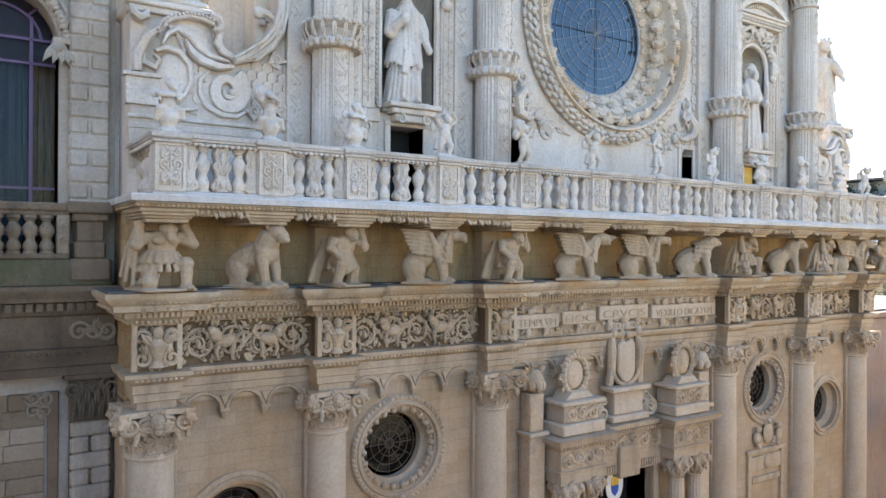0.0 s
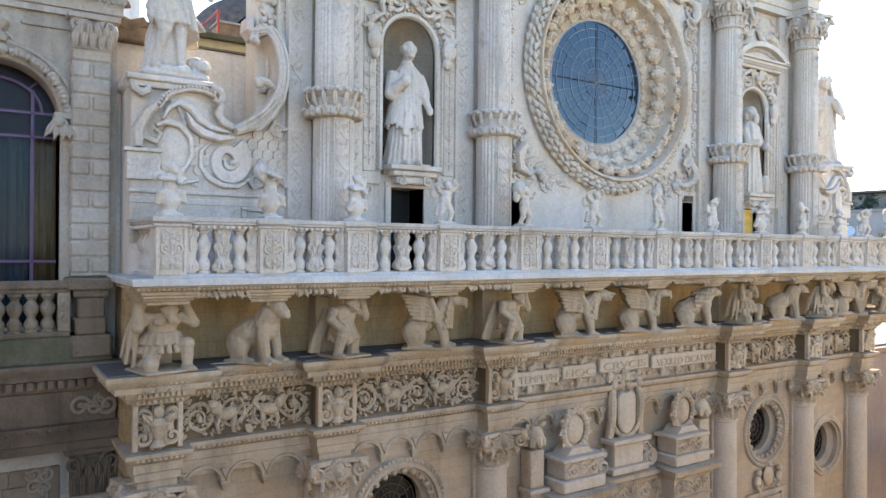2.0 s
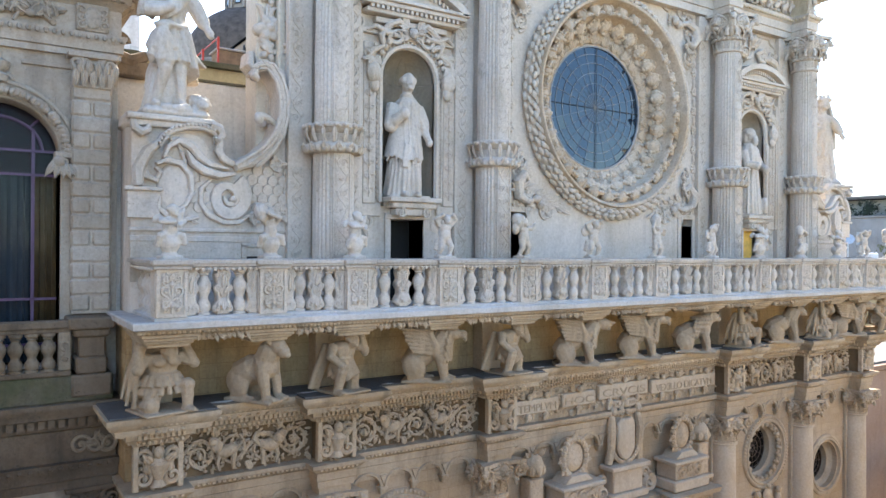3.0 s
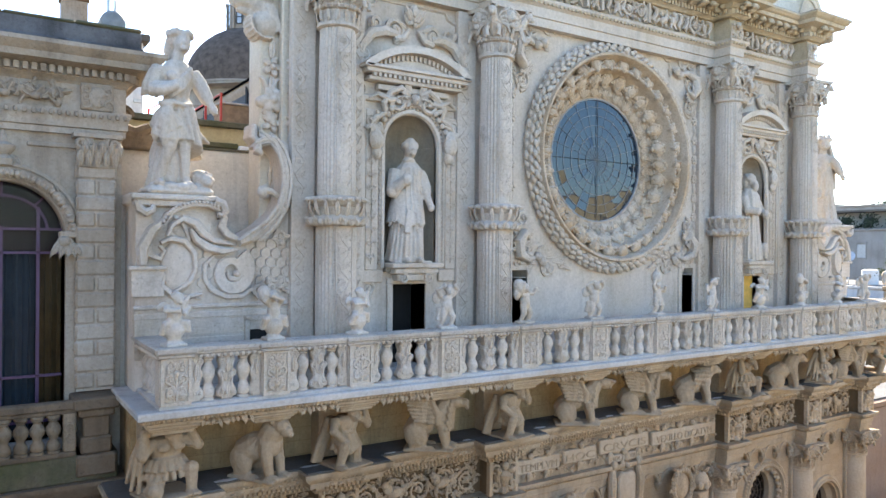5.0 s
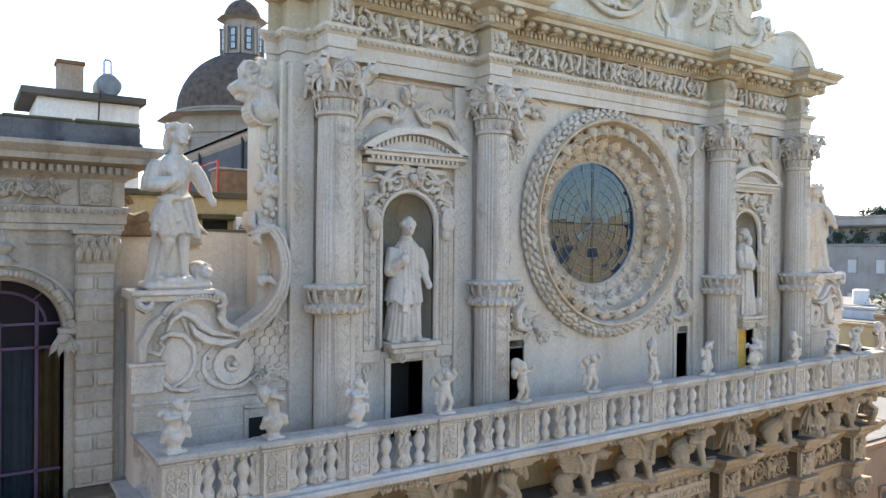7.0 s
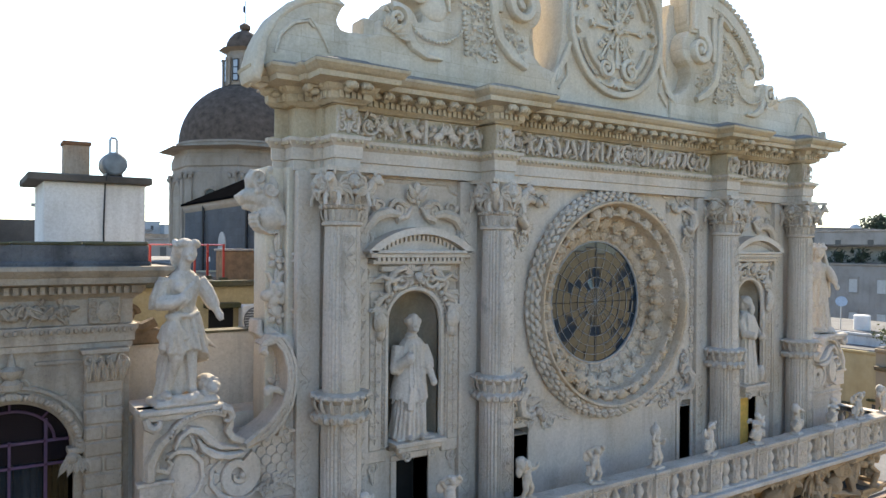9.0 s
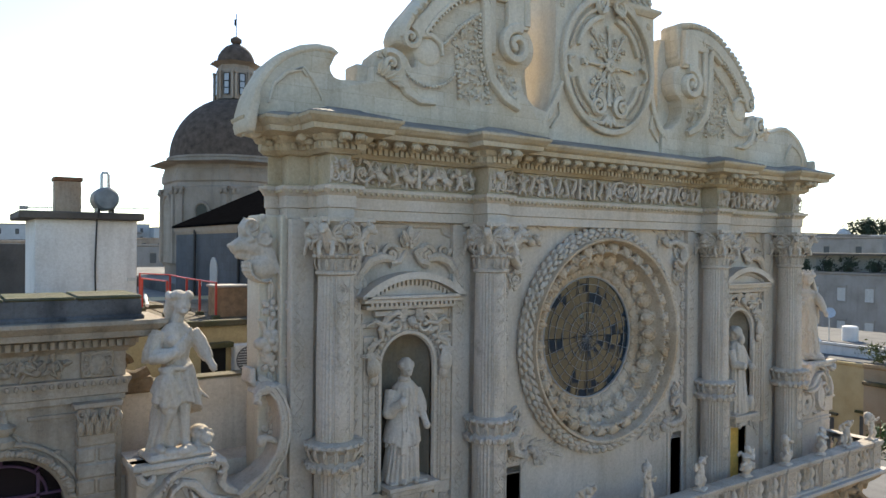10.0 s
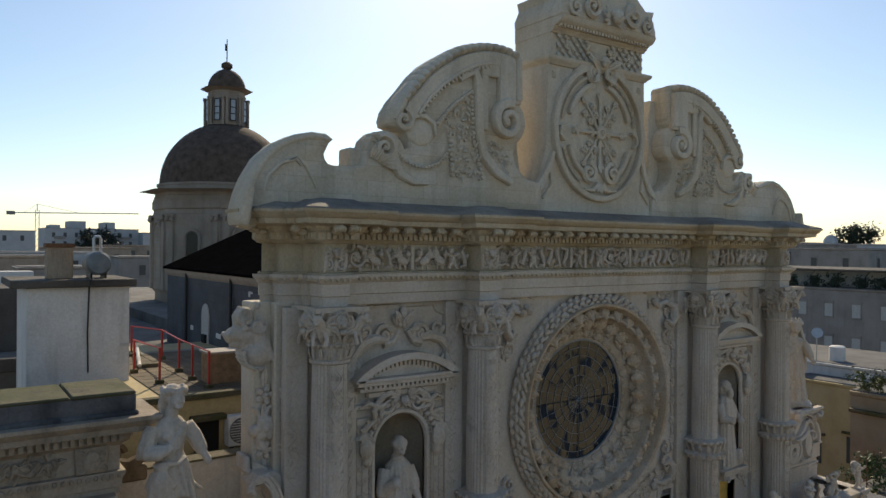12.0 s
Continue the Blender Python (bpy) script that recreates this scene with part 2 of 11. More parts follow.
class Acc:
    """Collects vertices and faces of one mesh."""

    def __init__(self):
        self.v, self.f, self.n = [], [], 0

    def add(self, verts, faces, m=None):
        verts = np.asarray(verts, float).reshape(-1, 3)
        if m is not None:
            a = np.array(m)
            verts = verts @ a[:3, :3].T + a[:3, 3]
        self.v.append(verts)
        k = self.n
        self.f.extend([tuple(i + k for i in f) for f in faces])
        self.n += len(verts)
        return self

    def join(self, other, m=None):
        if other.n:
            self.add(np.concatenate(other.v), other.f, m)
        return self

    def box(self, x0, x1, y0, y1, z0, z1, c=0.0, m=None):
        if c <= 0:
            v = [(x, y, z) for x in (x0, x1) for y in (y0, y1) for z in (z0, z1)]
            return self.add(v, [(0, 1, 3, 2), (4, 6, 7, 5), (0, 4, 5, 1), (2, 3, 7, 6), (0, 2, 6, 4), (1, 5, 7, 3)], m)
        c = min(c, (x1 - x0) / 2.01, (y1 - y0) / 2.01, (z1 - z0) / 2.01)
        v, idx, k = [], {}, 0
        lo, hi = (x0, y0, z0), (x1, y1, z1)
        for sx in (0, 1):
            for sy in (0, 1):
                for sz in (0, 1):
                    s = (sx, sy, sz)
                    for ax in range(3):
                        p = [(hi[i] - c if s[i] else lo[i] + c) for i in range(3)]
                        p[ax] = hi[ax] if s[ax] else lo[ax]
                        v.append(p)
                        idx[s, ax] = k
                        k += 1
        f = []
        for ax in range(3):
            o1, o2 = (ax + 1) % 3, (ax + 2) % 3
            for s in (0, 1):
                q = []
                for a, b in ((0, 0), (1, 0), (1, 1), (0, 1)):
                    t = [0, 0, 0]
                    t[ax], t[o1], t[o2] = s, a, b
                    q.append(idx[tuple(t), ax])
                f.append(tuple(q if s else q[::-1]))
            for a in (0, 1):
                for b in (0, 1):
                    t0, t1 = [0, 0, 0], [0, 0, 0]
                    t0[ax], t1[ax] = 0, 1
                    t0[o1] = t1[o1] = a
                    t0[o2] = t1[o2] = b
                    f.append((idx[tuple(t0), o1], idx[tuple(t1), o1], idx[tuple(t1), o2], idx[tuple(t0), o2]))
        for sx in (0, 1):
            for sy in (0, 1):
                for sz in (0, 1):
                    s = (sx, sy, sz)
                    f.append((idx[s, 0], idx[s, 1], idx[s, 2]))
        return self.add(v, f, m)

    def lathe(self, prof, seg=24, m=None, a0=0.0, a1=360.0, flute=None, caps=True):
        """Turns a profile of (radius, height) round z."""
        full = abs(a1 - a0) >= 360
        cols = seg if full else seg + 1
        v = []
        for r, z in prof:
            for j in range(cols):
                a = radians(a0 + (a1 - a0) * j / seg)
                rr = r * (flute(a, z) if flute else 1)
                v.append((rr * math.cos(a), rr * math.sin(a), z))
        f = []
        for i in range(len(prof) - 1):
            for j in range(seg):
                j2 = (j + 1) % cols
                f.append((i * cols + j, i * cols + j2, (i + 1) * cols + j2, (i + 1) * cols + j))
        if full and caps:
            f.append(tuple(range(cols))[::-1])
            f.append(tuple((len(prof) - 1) * cols + j for j in range(cols)))
        return self.add(v, f, m)

    def tube(self, pts, rad, seg=6, flat=1.0, m=None):
        """A round bar along points; rad: one radius or one a point; flat squashes it along y."""
        p = np.asarray(pts, float)
        n = len(p)
        r = np.broadcast_to(np.asarray(rad, float), (n,))
        d = np.gradient(p, axis=0)
        d /= np.linalg.norm(d, axis=1)[:, None] + 1e-9
        v = []
        for i in range(n):
            ref = np.array((0, 1, 0)) if abs(d[i][1]) < 0.9 else np.array((1, 0, 0))
            u = np.cross(d[i], ref)
            u /= np.linalg.norm(u) + 1e-9
            w = np.cross(u, d[i])
            for j in range(seg):
                a = 2 * math.pi * j / seg
                v.append(p[i] + r[i] * (math.cos(a) * u + math.sin(a) * flat * w))
        f = [(i * seg + j, i * seg + (j + 1) % seg, (i + 1) * seg + (j + 1) % seg, (i + 1) * seg + j) for i in range(n - 1) for j in range(seg)]
        f += [tuple(range(seg))[::-1], tuple((n - 1) * seg + j for j in range(seg))]
        return self.add(v, f, m)

    def ball(self, c, r, seg=8, rings=5, m=None, rot=None):
        """An ellipsoid at c with half-axes r."""
        r = (r, r, r) if isinstance(r, (int, float)) else r
        v = [(0, 0, 1)]
        for i in range(1, rings):
            t = math.pi * i / rings
            for j in range(seg):
                a = 2 * math.pi * j / seg
                v.append((math.sin(t) * math.cos(a), math.sin(t) * math.sin(a), math.cos(t)))
        v.append((0, 0, -1))
        f = [(0, 1 + j, 1 + (j + 1) % seg) for j in range(seg)]
        for i in range(rings - 2):
            f += [(1 + i * seg + j, 1 + (i + 1) * seg + j, 1 + (i + 1) * seg + (j + 1) % seg, 1 + i * seg + (j + 1) % seg) for j in range(seg)]
        last = len(v) - 1
        f += [(last, 1 + (rings - 2) * seg + (j + 1) % seg, 1 + (rings - 2) * seg + j) for j in range(seg)]
        v = np.array(v) * np.array(r)
        if rot is not None:
            v = v @ np.array(Euler([radians(a) for a in rot]).to_matrix()).T
        return self.add(v + np.array(c), f, m)

    def slab(self, outline, y0, y1, m=None, c=0.0):
        """An outline of (x, z) points made solid from y0 (front) to y1; c rounds the front edge."""
        o = np.array(outline, float)
        n = len(o)
        layers = [(o, y0), (o, y1)]
        if c:
            nx = np.roll(o, -1, 0) - np.roll(o, 1, 0)
            nr = np.stack([nx[:, 1], -nx[:, 0]], 1)
            nr /= np.linalg.norm(nr, axis=1)[:, None] + 1e-9
            area = 0.5 * np.sum(o[:, 0] * np.roll(o[:, 1], -1) - np.roll(o[:, 0], -1) * o[:, 1])
            inner = o - nr * c * (1 if area > 0 else -1)
            layers = [(inner, y0), (o, y0 + c), (o, y1)]
        v, f = [], []
        for pts, y in layers:
            v += [(x, y, z) for x, z in pts]
        for k in range(len(layers) - 1):
            f += [(k * n + i, k * n + (i + 1) % n, (k + 1) * n + (i + 1) % n, (k + 1) * n + i) for i in range(n)]
        f += [tuple(range(n))[::-1], tuple((len(layers) - 1) * n + i for i in range(n))]
        return self.add(v, f, m)

    def sweep(self, path, prof, closed=False):
        """A moulding: (offset outwards, height) along plan points (x, y); outwards is to the right of the way."""
        p = np.array(path, float)
        n = len(p)
        segs = [p[(i + 1) % n] - p[i] for i in range(n if closed else n - 1)]
        nrm = [np.array((d[1], -d[0])) / (np.linalg.norm(d) + 1e-9) for d in segs]
        v = []
        for i in range(n):
            a = nrm[i - 1] if (closed or i > 0) else nrm[0]
            b = nrm[i % len(nrm)] if (closed or i < n - 1) else nrm[-1]
            mt = (a + b) / max(0.2, 1 + float(a @ b))
            v += [(*(p[i] + off * mt), z) for off, z in prof]
        k = len(prof)
        f = [(i * k + j, ((i + 1) % n) * k + j, ((i + 1) % n) * k + j + 1, i * k + j + 1) for i in range(n if closed else n - 1) for j in range(k - 1)]
        if not closed:
            f += [tuple(range(k)), tuple((n - 1) * k + j for j in range(k))[::-1]]
        return self.add(v, f)

    def mesh(self, name, material, origin=(0, 0, 0), smooth=38.0):
        me = bpy.data.meshes.new(name)
        v = np.concatenate(self.v) - np.array(origin)
        me.from_pydata(v.tolist(), [], self.f)
        me.materials.append(material)
        me.polygons.foreach_set("use_smooth", [smooth > 0] * len(me.polygons))
        if smooth > 0:
            me.set_sharp_from_angle(angle=radians(smooth))
        me.update()
        return me


def thing(name, at, label, category, group="", kind=""):
    ob = new(name)
    ob.location = at
    ob.empty_display_size = 0.2
    ORIGIN[ob] = tuple(at)
    return tagged(ob, label, category, group, kind)


def part(name, acc, material, parent, label="", smooth=38.0, kind=""):
    """One mesh under a thing or under a part; acc is in world places."""
    org = ORIGIN[parent]
    ob = new(name, acc.mesh(name, material, org, smooth))
    ob.parent = parent
    ORIGIN[ob] = org
    return tagged(ob, label, kind=kind)


def piece(name, mesh, parent, at, rz=0.0, scale=(1, 1, 1)):
    """One of many alike pieces: an object of its own on a shared mesh."""
    ob = new(name, mesh)
    ob.parent = parent
    ob.location = Vector(at) - Vector(ORIGIN[parent])
    ob.rotation_euler[2] = radians(rz)
    ob.scale = scale
    return ob


def solid(name, acc, material, label, category, kind="", group="", at=None, smooth=38.0):
    """A thing that is one mesh."""
    if at is None:
        allv = np.concatenate(acc.v)
        at = (*(allv.min(0)[:2] + allv.max(0)[:2]) / 2, allv[:, 2].min())
    ob = new(name, acc.mesh(name, material, at, smooth))
    ob.location = at
    ORIGIN[ob] = tuple(at)
    return tagged(ob, label, category, group, kind)


def axis_y(x, y, z):
    """Lays a turned form with its axis towards the viewer (-y)."""
    return pose(x, y, z, 90, 0, 0)


def arc_pts(cx, cz, r, a0, a1, n, rz=None):
    return [(cx + r * math.cos(radians(a0 + (a1 - a0) * i / n)), cz + (rz or r) * math.sin(radians(a0 + (a1 - a0) * i / n))) for i in range(n + 1)]


def wall_with_holes(acc, x0, x1, z0, z1, y0, y1, holes):
    """A wall facing -y from columns between openings. holes: closed (x, z) outlines, not overlapping in x."""
    holes = sorted(holes, key=lambda h: min(p[0] for p in h))
    at = x0
    for h in holes:
        hx0, hx1 = min(p[0] for p in h), max(p[0] for p in h)
        acc.box(at, hx0, y0, y1, z0, z1)
        il, ir = min(range(len(h)), key=lambda i: h[i][0]), max(range(len(h)), key=lambda i: h[i][0])
        n = len(h)
        a, i = [], il
        while True:
            a.append(h[i])
            if i == ir:
                break
            i = (i + 1) % n
        b, i = [], ir
        while True:
            b.append(h[i])
            if i == il:
                break
            i = (i + 1) % n
        up, low = (a, b) if sum(p[1] for p in a) / len(a) > sum(p[1] for p in b) / len(b) else (b, a)
        up, low = sorted(up), sorted(low)
        acc.slab([(hx0, z1)] + up + [(hx1, z1)], y0, y1)
        if min(p[1] for p in low) > z0 + 1e-3:
            acc.slab([(hx0, z0)] + low + [(hx1, z0)], y0, y1)
        at = hx1
    acc.box(at, x1, y0, y1, z0, z1)


# ---- carving tools: all lie against a wall facing -y ----
def scroll(acc, cx, cz, r, y, turns=1.6, start=0.0, way=1, t=0.05, n=26, flat=0.8):
    """A spiral bar that tightens towards its eye."""
    pts, rad = [], []
    for i in range(n + 1):
        u = i / n
        rr = r * (1 - u) ** 0.85 + 0.06 * r
        a = radians(start) + way * u * turns * 2 * math.pi
        pts.append((cx + rr * math.cos(a), y - 0.25 * t - 0.8 * t * u, cz + rr * math.sin(a)))
        rad.append(t * (1 - 0.55 * u))
    acc.tube(pts, rad, 5, flat)
    acc.ball((cx, y - 0.9 * t, cz), (0.2 * r, 0.16 * r, 0.2 * r), 6, 4)


def leaf(acc, x, z, ang, ln, w, y, lift=0.5, curl=0.0):
    """A tongue leaf with a raised rib, its tip standing off the wall."""
    v, f, rows = [], [], 5
    ca, sa = math.cos(radians(ang)), math.sin(radians(ang))
    for i in range(rows):
        u = i / (rows - 1)
        half = w * (0.35 + 1.1 * u) * (1 - u ** 2.2) * 0.9 + 0.004
        dy = -lift * w * math.sin(u * 2.2)
        side = curl * u * u * ln
        for s in (-1, -0.45, 0, 0.45, 1):
            along = u * ln - (0.12 * ln * abs(s) * u if i else 0)
            across = s * half + side
            rib = {-1: 0.0, -0.45: -0.32, 0: -0.16, 0.45: -0.32, 1: 0.0}[s]
            v.append((x + along * ca - across * sa, y + dy + rib * w * (1 - 0.5 * u), z + along * sa + across * ca))
    for i in range(rows - 1):
        for j in range(4):
            f.append((i * 5 + j, i * 5 + j + 1, (i + 1) * 5 + j + 1, (i + 1) * 5 + j))
    acc.add(v, f)


def strip(acc, pts, w, y0, y1, c=0.03, closed=False):
    """A flat raised band of half-width w (one value or one a point) along (x, z) points, from y0 (front) to y1."""
    p = np.array(pts, float)
    n = len(p)
    d = (np.roll(p, -1, 0) - np.roll(p, 1, 0)) if closed else np.gradient(p, axis=0)
    d /= np.linalg.norm(d, axis=1)[:, None] + 1e-9
    nr = np.stack([-d[:, 1], d[:, 0]], 1)
    ww = np.broadcast_to(np.asarray(w, float), (n,))[:, None]
    k = np.minimum(c, ww * 0.45)
    rows = [(-ww, y1), (-ww, y0 + c), (-ww + k, y0), (ww - k, y0), (ww, y0 + c), (ww, y1)]
    v = []
    for off, y in rows:
        q = p + nr * off
        v += [(x, y, z) for x, z in q]
    f = []
    for r in range(5):
        for i in range(n if closed else n - 1):
            j = (i + 1) % n
            f.append((r * n + i, r * n + j, (r + 1) * n + j, (r + 1) * n + i))
    if not closed:
        f += [tuple(r * n for r in range(6)), tuple(r * n + n - 1 for r in range(5, -1, -1))]
    acc.add(v, f)


def filler(acc, x0, x1, z0, z1, y, step, seed, lift=1.0, inside=None):
    """Close-set small leaves, buds and curls over a field."""
    rng = random.Random(seed)
    for x in run(x0, x1, step):
        for z in run(z0, z1, step):
            px, pz = x + rng.uniform(-0.4, 0.4) * step, z + rng.uniform(-0.4, 0.4) * step
            if inside and not inside(px, pz):
                continue
            k = rng.random()
            if k < 0.62:
                leaf(acc, px, pz, rng.uniform(0, 360), step * rng.uniform(0.9, 1.5), step * 0.36, y - 0.1 * step, lift)
            elif k < 0.82:
                acc.ball((px, y - 0.15 * step, pz), (step * 0.34, step * 0.36, step * 0.34), 7, 5)
            else:
                scroll(acc, px, pz, step * 0.5, y, 1.3, rng.uniform(0, 360), rng.choice((-1, 1)), step * 0.17, 10, 1.0)


def rosette(acc, x, z, r, y, petals=6):
    for k in range(petals):
        a = 360 * k / petals
        acc.ball((x + 0.55 * r * math.cos(radians(a)), y - 0.12 * r, z + 0.55 * r * math.sin(radians(a))), (0.42 * r, 0.28 * r, 0.3 * r), 6, 4, rot=(0, -a, 0))
    acc.ball((x, y - 0.25 * r, z), 0.28 * r, 6, 4)


def rinceau(acc, x0, x1, z0, z1, y, n, t=0.04, rng=None):
    """A running scroll of acanthus between two heights."""
    rng = rng or random.Random(3)
    h, w = z1 - z0, (x1 - x0) / n
    stem = []
    for i in range(n * 10 + 1):
        u = i / (n * 10)
        stem.append((x0 + u * (x1 - x0), y - 0.5 * t, (z0 + z1) / 2 + 0.3 * h * math.sin(u * n * math.pi)))
    acc.tube(stem, t, 5, 0.8)
    for k in range(n):
        cx, up = x0 + (k + 0.5) * w, 1 if k % 2 == 0 else -1
        cz = (z0 + z1) / 2 - up * 0.06 * h
        r = min(0.42 * h, 0.44 * w)
        scroll(acc, cx, cz, r, y, 1.7, 90 * up, -up, t * 1.15)
        if k % 2:
            rosette(acc, cx, cz, 0.4 * r, y - t)
        else:
            acc.ball((cx, y - t, cz), (0.22 * r, 0.3 * r, 0.3 * r), 7, 5)
            leaf(acc, cx, cz, rng.uniform(0, 360), 0.5 * r, 0.2 * r, y - t)
        for j in range(12):
            a = j * 30 + rng.uniform(-12, 12)
            k_ = rng.uniform(0.55, 1.0)
            leaf(acc, cx + r * k_ * math.cos(radians(a)), cz + r * k_ * math.sin(radians(a)), a + rng.uniform(20, 70) * up, 0.42 * r, 0.15 * r, y - 0.3 * t, 1.1)
        for s in (-1, 1):
            leaf(acc, cx + s * 0.46 * w, (z0 + z1) / 2 + s * up * 0.34 * h, 90 * s * up + rng.uniform(-40, 40), 0.28 * h, 0.1 * h, y, 0.8)


def candelabrum(acc, x, z0, z1, y, w, t=0.03, rng=None):
    """An upright stem with paired scrolls, vases and leaves."""
    rng = rng or random.Random(5)
    acc.tube([(x, y, z0), (x, y - 0.3 * t, z1)], t * 0.8, 5)
    n = max(2, round((z1 - z0) / (1.15 * w)))
    h = (z1 - z0) / n
    for k in range(n):
        zc = z0 + (k + 0.5) * h
        for s in (-1, 1):
            scroll(acc, x + s * 0.26 * w, zc + 0.08 * h, 0.2 * w, y, 1.3, 200 if s > 0 else -20, s, t * 0.8, 14)
            leaf(acc, x, zc - 0.35 * h, 90 - s * 50, 0.46 * w, 0.1 * w, y)
            leaf(acc, x, zc + 0.25 * h, 90 - s * 35, 0.36 * w, 0.09 * w, y)
        acc.ball((x, y - t, zc - 0.1 * h), (0.13 * w, 0.1 * w, 0.17 * h), 7, 5)
        if k % 2:
            rosette(acc, x, zc + 0.3 * h, 0.16 * w, y - 0.5 * t)


def run(a, b, step):
    n = max(1, round(abs(b - a) / step))
    return [a + (b - a) * (i + 0.5) / n for i in range(n)]


def along(path, step):
    """Evenly spaced places on a plan line with the outward normal: (x, y, nx, ny)."""
    out = []
    for (xa, ya), (xb, yb) in zip(path[:-1], path[1:]):
        ln = math.hypot(xb - xa, yb - ya)
        if ln < step * 0.7:
            continue
        n = max(1, round(ln / step))
        for i in range(n):
            u = (i + 0.5) / n
            out.append((xa + u * (xb - xa), ya + u * (yb - ya), (yb - ya) / ln, -(xb - xa) / ln))
    return out


def cherub(acc, x, y, z, s):
    """A winged head in relief."""
    acc.ball((x, y - 0.5 * s, z), (0.42 * s, 0.42 * s, 0.5 * s), 10, 8)
    acc.ball((x, y - 0.35 * s, z + 0.28 * s), (0.5 * s, 0.4 * s, 0.35 * s), 9, 6)
    acc.ball((x, y - 0.92 * s, z - 0.08 * s), (0.09 * s, 0.1 * s, 0.12 * s), 6, 4)
    for k in (-1, 1):
        for j in range(4):
            leaf(acc, x + k * 0.35 * s, z - 0.1 * s * j, (90 - k * (40 + 28 * j)), 1.15 * s - 0.12 * s * j, 0.2 * s, y - 0.1 * s)


def remesh(acc, voxel):
    """Fuses overlapping forms into one skin, as a carver would."""
    tmp = new("tmp", acc.mesh("tmp", STATUE))
    md = tmp.modifiers.new("skin", "REMESH")
    md.mode, md.voxel_size = "VOXEL", voxel
    sm = tmp.modifiers.new("soft", "SMOOTH")
    sm.iterations, sm.factor = 1, 0.4
    me = bpy.data.meshes.new_from_object(tmp.evaluated_get(bpy.context.evaluated_depsgraph_get()))
    v = np.empty(len(me.vertices) * 3)
    me.vertices.foreach_get("co", v)
    f = [tuple(p.vertices) for p in me.polygons]
    bpy.data.objects.remove(tmp)
    out = Acc()
    out.add(v.reshape(-1, 3), f)
    return out


# ---- ground ----
g = Acc()
g.box(-1500, 1500, -1500, 2500, -0.5, 0.0)
solid("ground", g, PAVING, "grey-brown stone paved ground reaching to the horizon", "ground", "structure")

COLS = (-12.85, -9.2, -4.72, 4.72, 9.2, 12.85)
UP = (-9.15, -4.75, 4.75, 9.15)


def breakfronts(ends, centres, half, back, front, side):
    """A plan line with a step forward at each centre, from the left return to the right one."""
    p = [(ends[0], side)]
    first = True
    for c in centres:
        a, b = c - half, c + half
        if first and a <= ends[0] + 1e-6:
            p += [(ends[0], front), (b, front), (b, back)]
        elif c == centres[-1] and b >= ends[1] - 1e-6:
            p += [(a, back), (a, front), (ends[1], front)]
        else:
            if first:
                p += [(ends[0], back)]
            p += [(a, back), (a, front), (b, front), (b, back)]
        first = False
    if p[-1][1] == back:
        p += [(ends[1], back)]
    p += [(ends[1], side)]
    return p


# ---- lower order ----
LY = -0.28
church = thing("lower_wall", (0, LY, 0), "ochre limestone lower church wall with round windows", "wall", kind="structure")


def circle(cx, cz, r, n=40):
    return [(cx + r * math.cos(2 * math.pi * i / n), cz + r * math.sin(2 * math.pi * i / n)) for i in range(n)]


w = Acc()
wall_with_holes(w, -13.3, 13.3, 0, 8.0, LY, 0.6, [circle(-11.1, 5.2, 0.85), circle(-7.28, 6.25, 0.98), [(-1.25, 0.05), (-1.25, 4.6), (1.25, 4.6), (1.25, 0.05)], circle(7.28, 6.25, 0.98), circle(11.1, 5.2, 0.85)])
part("wall_face", w, ASHLAR, church)
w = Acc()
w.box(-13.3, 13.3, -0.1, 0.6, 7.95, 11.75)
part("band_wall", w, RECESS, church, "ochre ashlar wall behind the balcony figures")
w = Acc()
for x in COLS:
    w.box(x - 0.5, x + 0.5, LY - 0.12, 0.0, 0, 7.95, 0.02)
    w.box(x - 0.34, x + 0.34, -0.5, -0.1, 10.1, 11.7, 0.02)
part("pilaster_strips", w, OCHRE, church)
w = Acc()
w.box(-13.3, 13.3, 0.6, 9, 0, 11.7)
part("nave_body", w, ASHLAR, church)

ent = thing("lower_entablature", (0, -0.5, 7.9), "carved ochre limestone entablature with blocks over the columns", "cornice", kind="structure")
LOWPATH = breakfronts((-13.28, 13.28), COLS, 0.46, -0.5, -0.92, 0.5)
a = Acc()
a.sweep(LOWPATH, [(-0.5, 7.9), (-0.09, 7.9), (-0.09, 8.06), (-0.03, 8.08), (-0.03, 8.22), (0.0, 8.24), (0.0, 8.4), (0.04, 8.42), (0.06, 8.46), (0.15, 8.54), (0.16, 8.62), (-0.5, 8.64)])
part("architrave", a, OCHRE, ent)
# ground darkened in colour so the relief stands out
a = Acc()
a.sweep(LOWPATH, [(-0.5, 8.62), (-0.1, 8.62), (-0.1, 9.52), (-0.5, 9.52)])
part("frieze", a, GROUND, ent, "brown ground of the frieze with recess shade in its colour")
a = Acc()
a.sweep(LOWPATH, [(-0.5, 9.5), (0.02, 9.5), (0.05, 9.55), (0.07, 9.6), (0.17, 9.66), (0.18, 9.76), (0.38, 9.79), (0.4, 9.9), (0.46, 9.94), (0.53, 10.02), (0.55, 10.06), (0.55, 10.13), (-0.6, 10.16)])
part("cornice", a, OCHRE, ent)
a = Acc()
a.sweep(LOWPATH, [(0.5, 10.14), (0.49, 10.168), (-0.5, 10.172)])
part("weathered_top", a, DARKTOP, ent, "rain-blackened top of the cornice")
d = Acc()
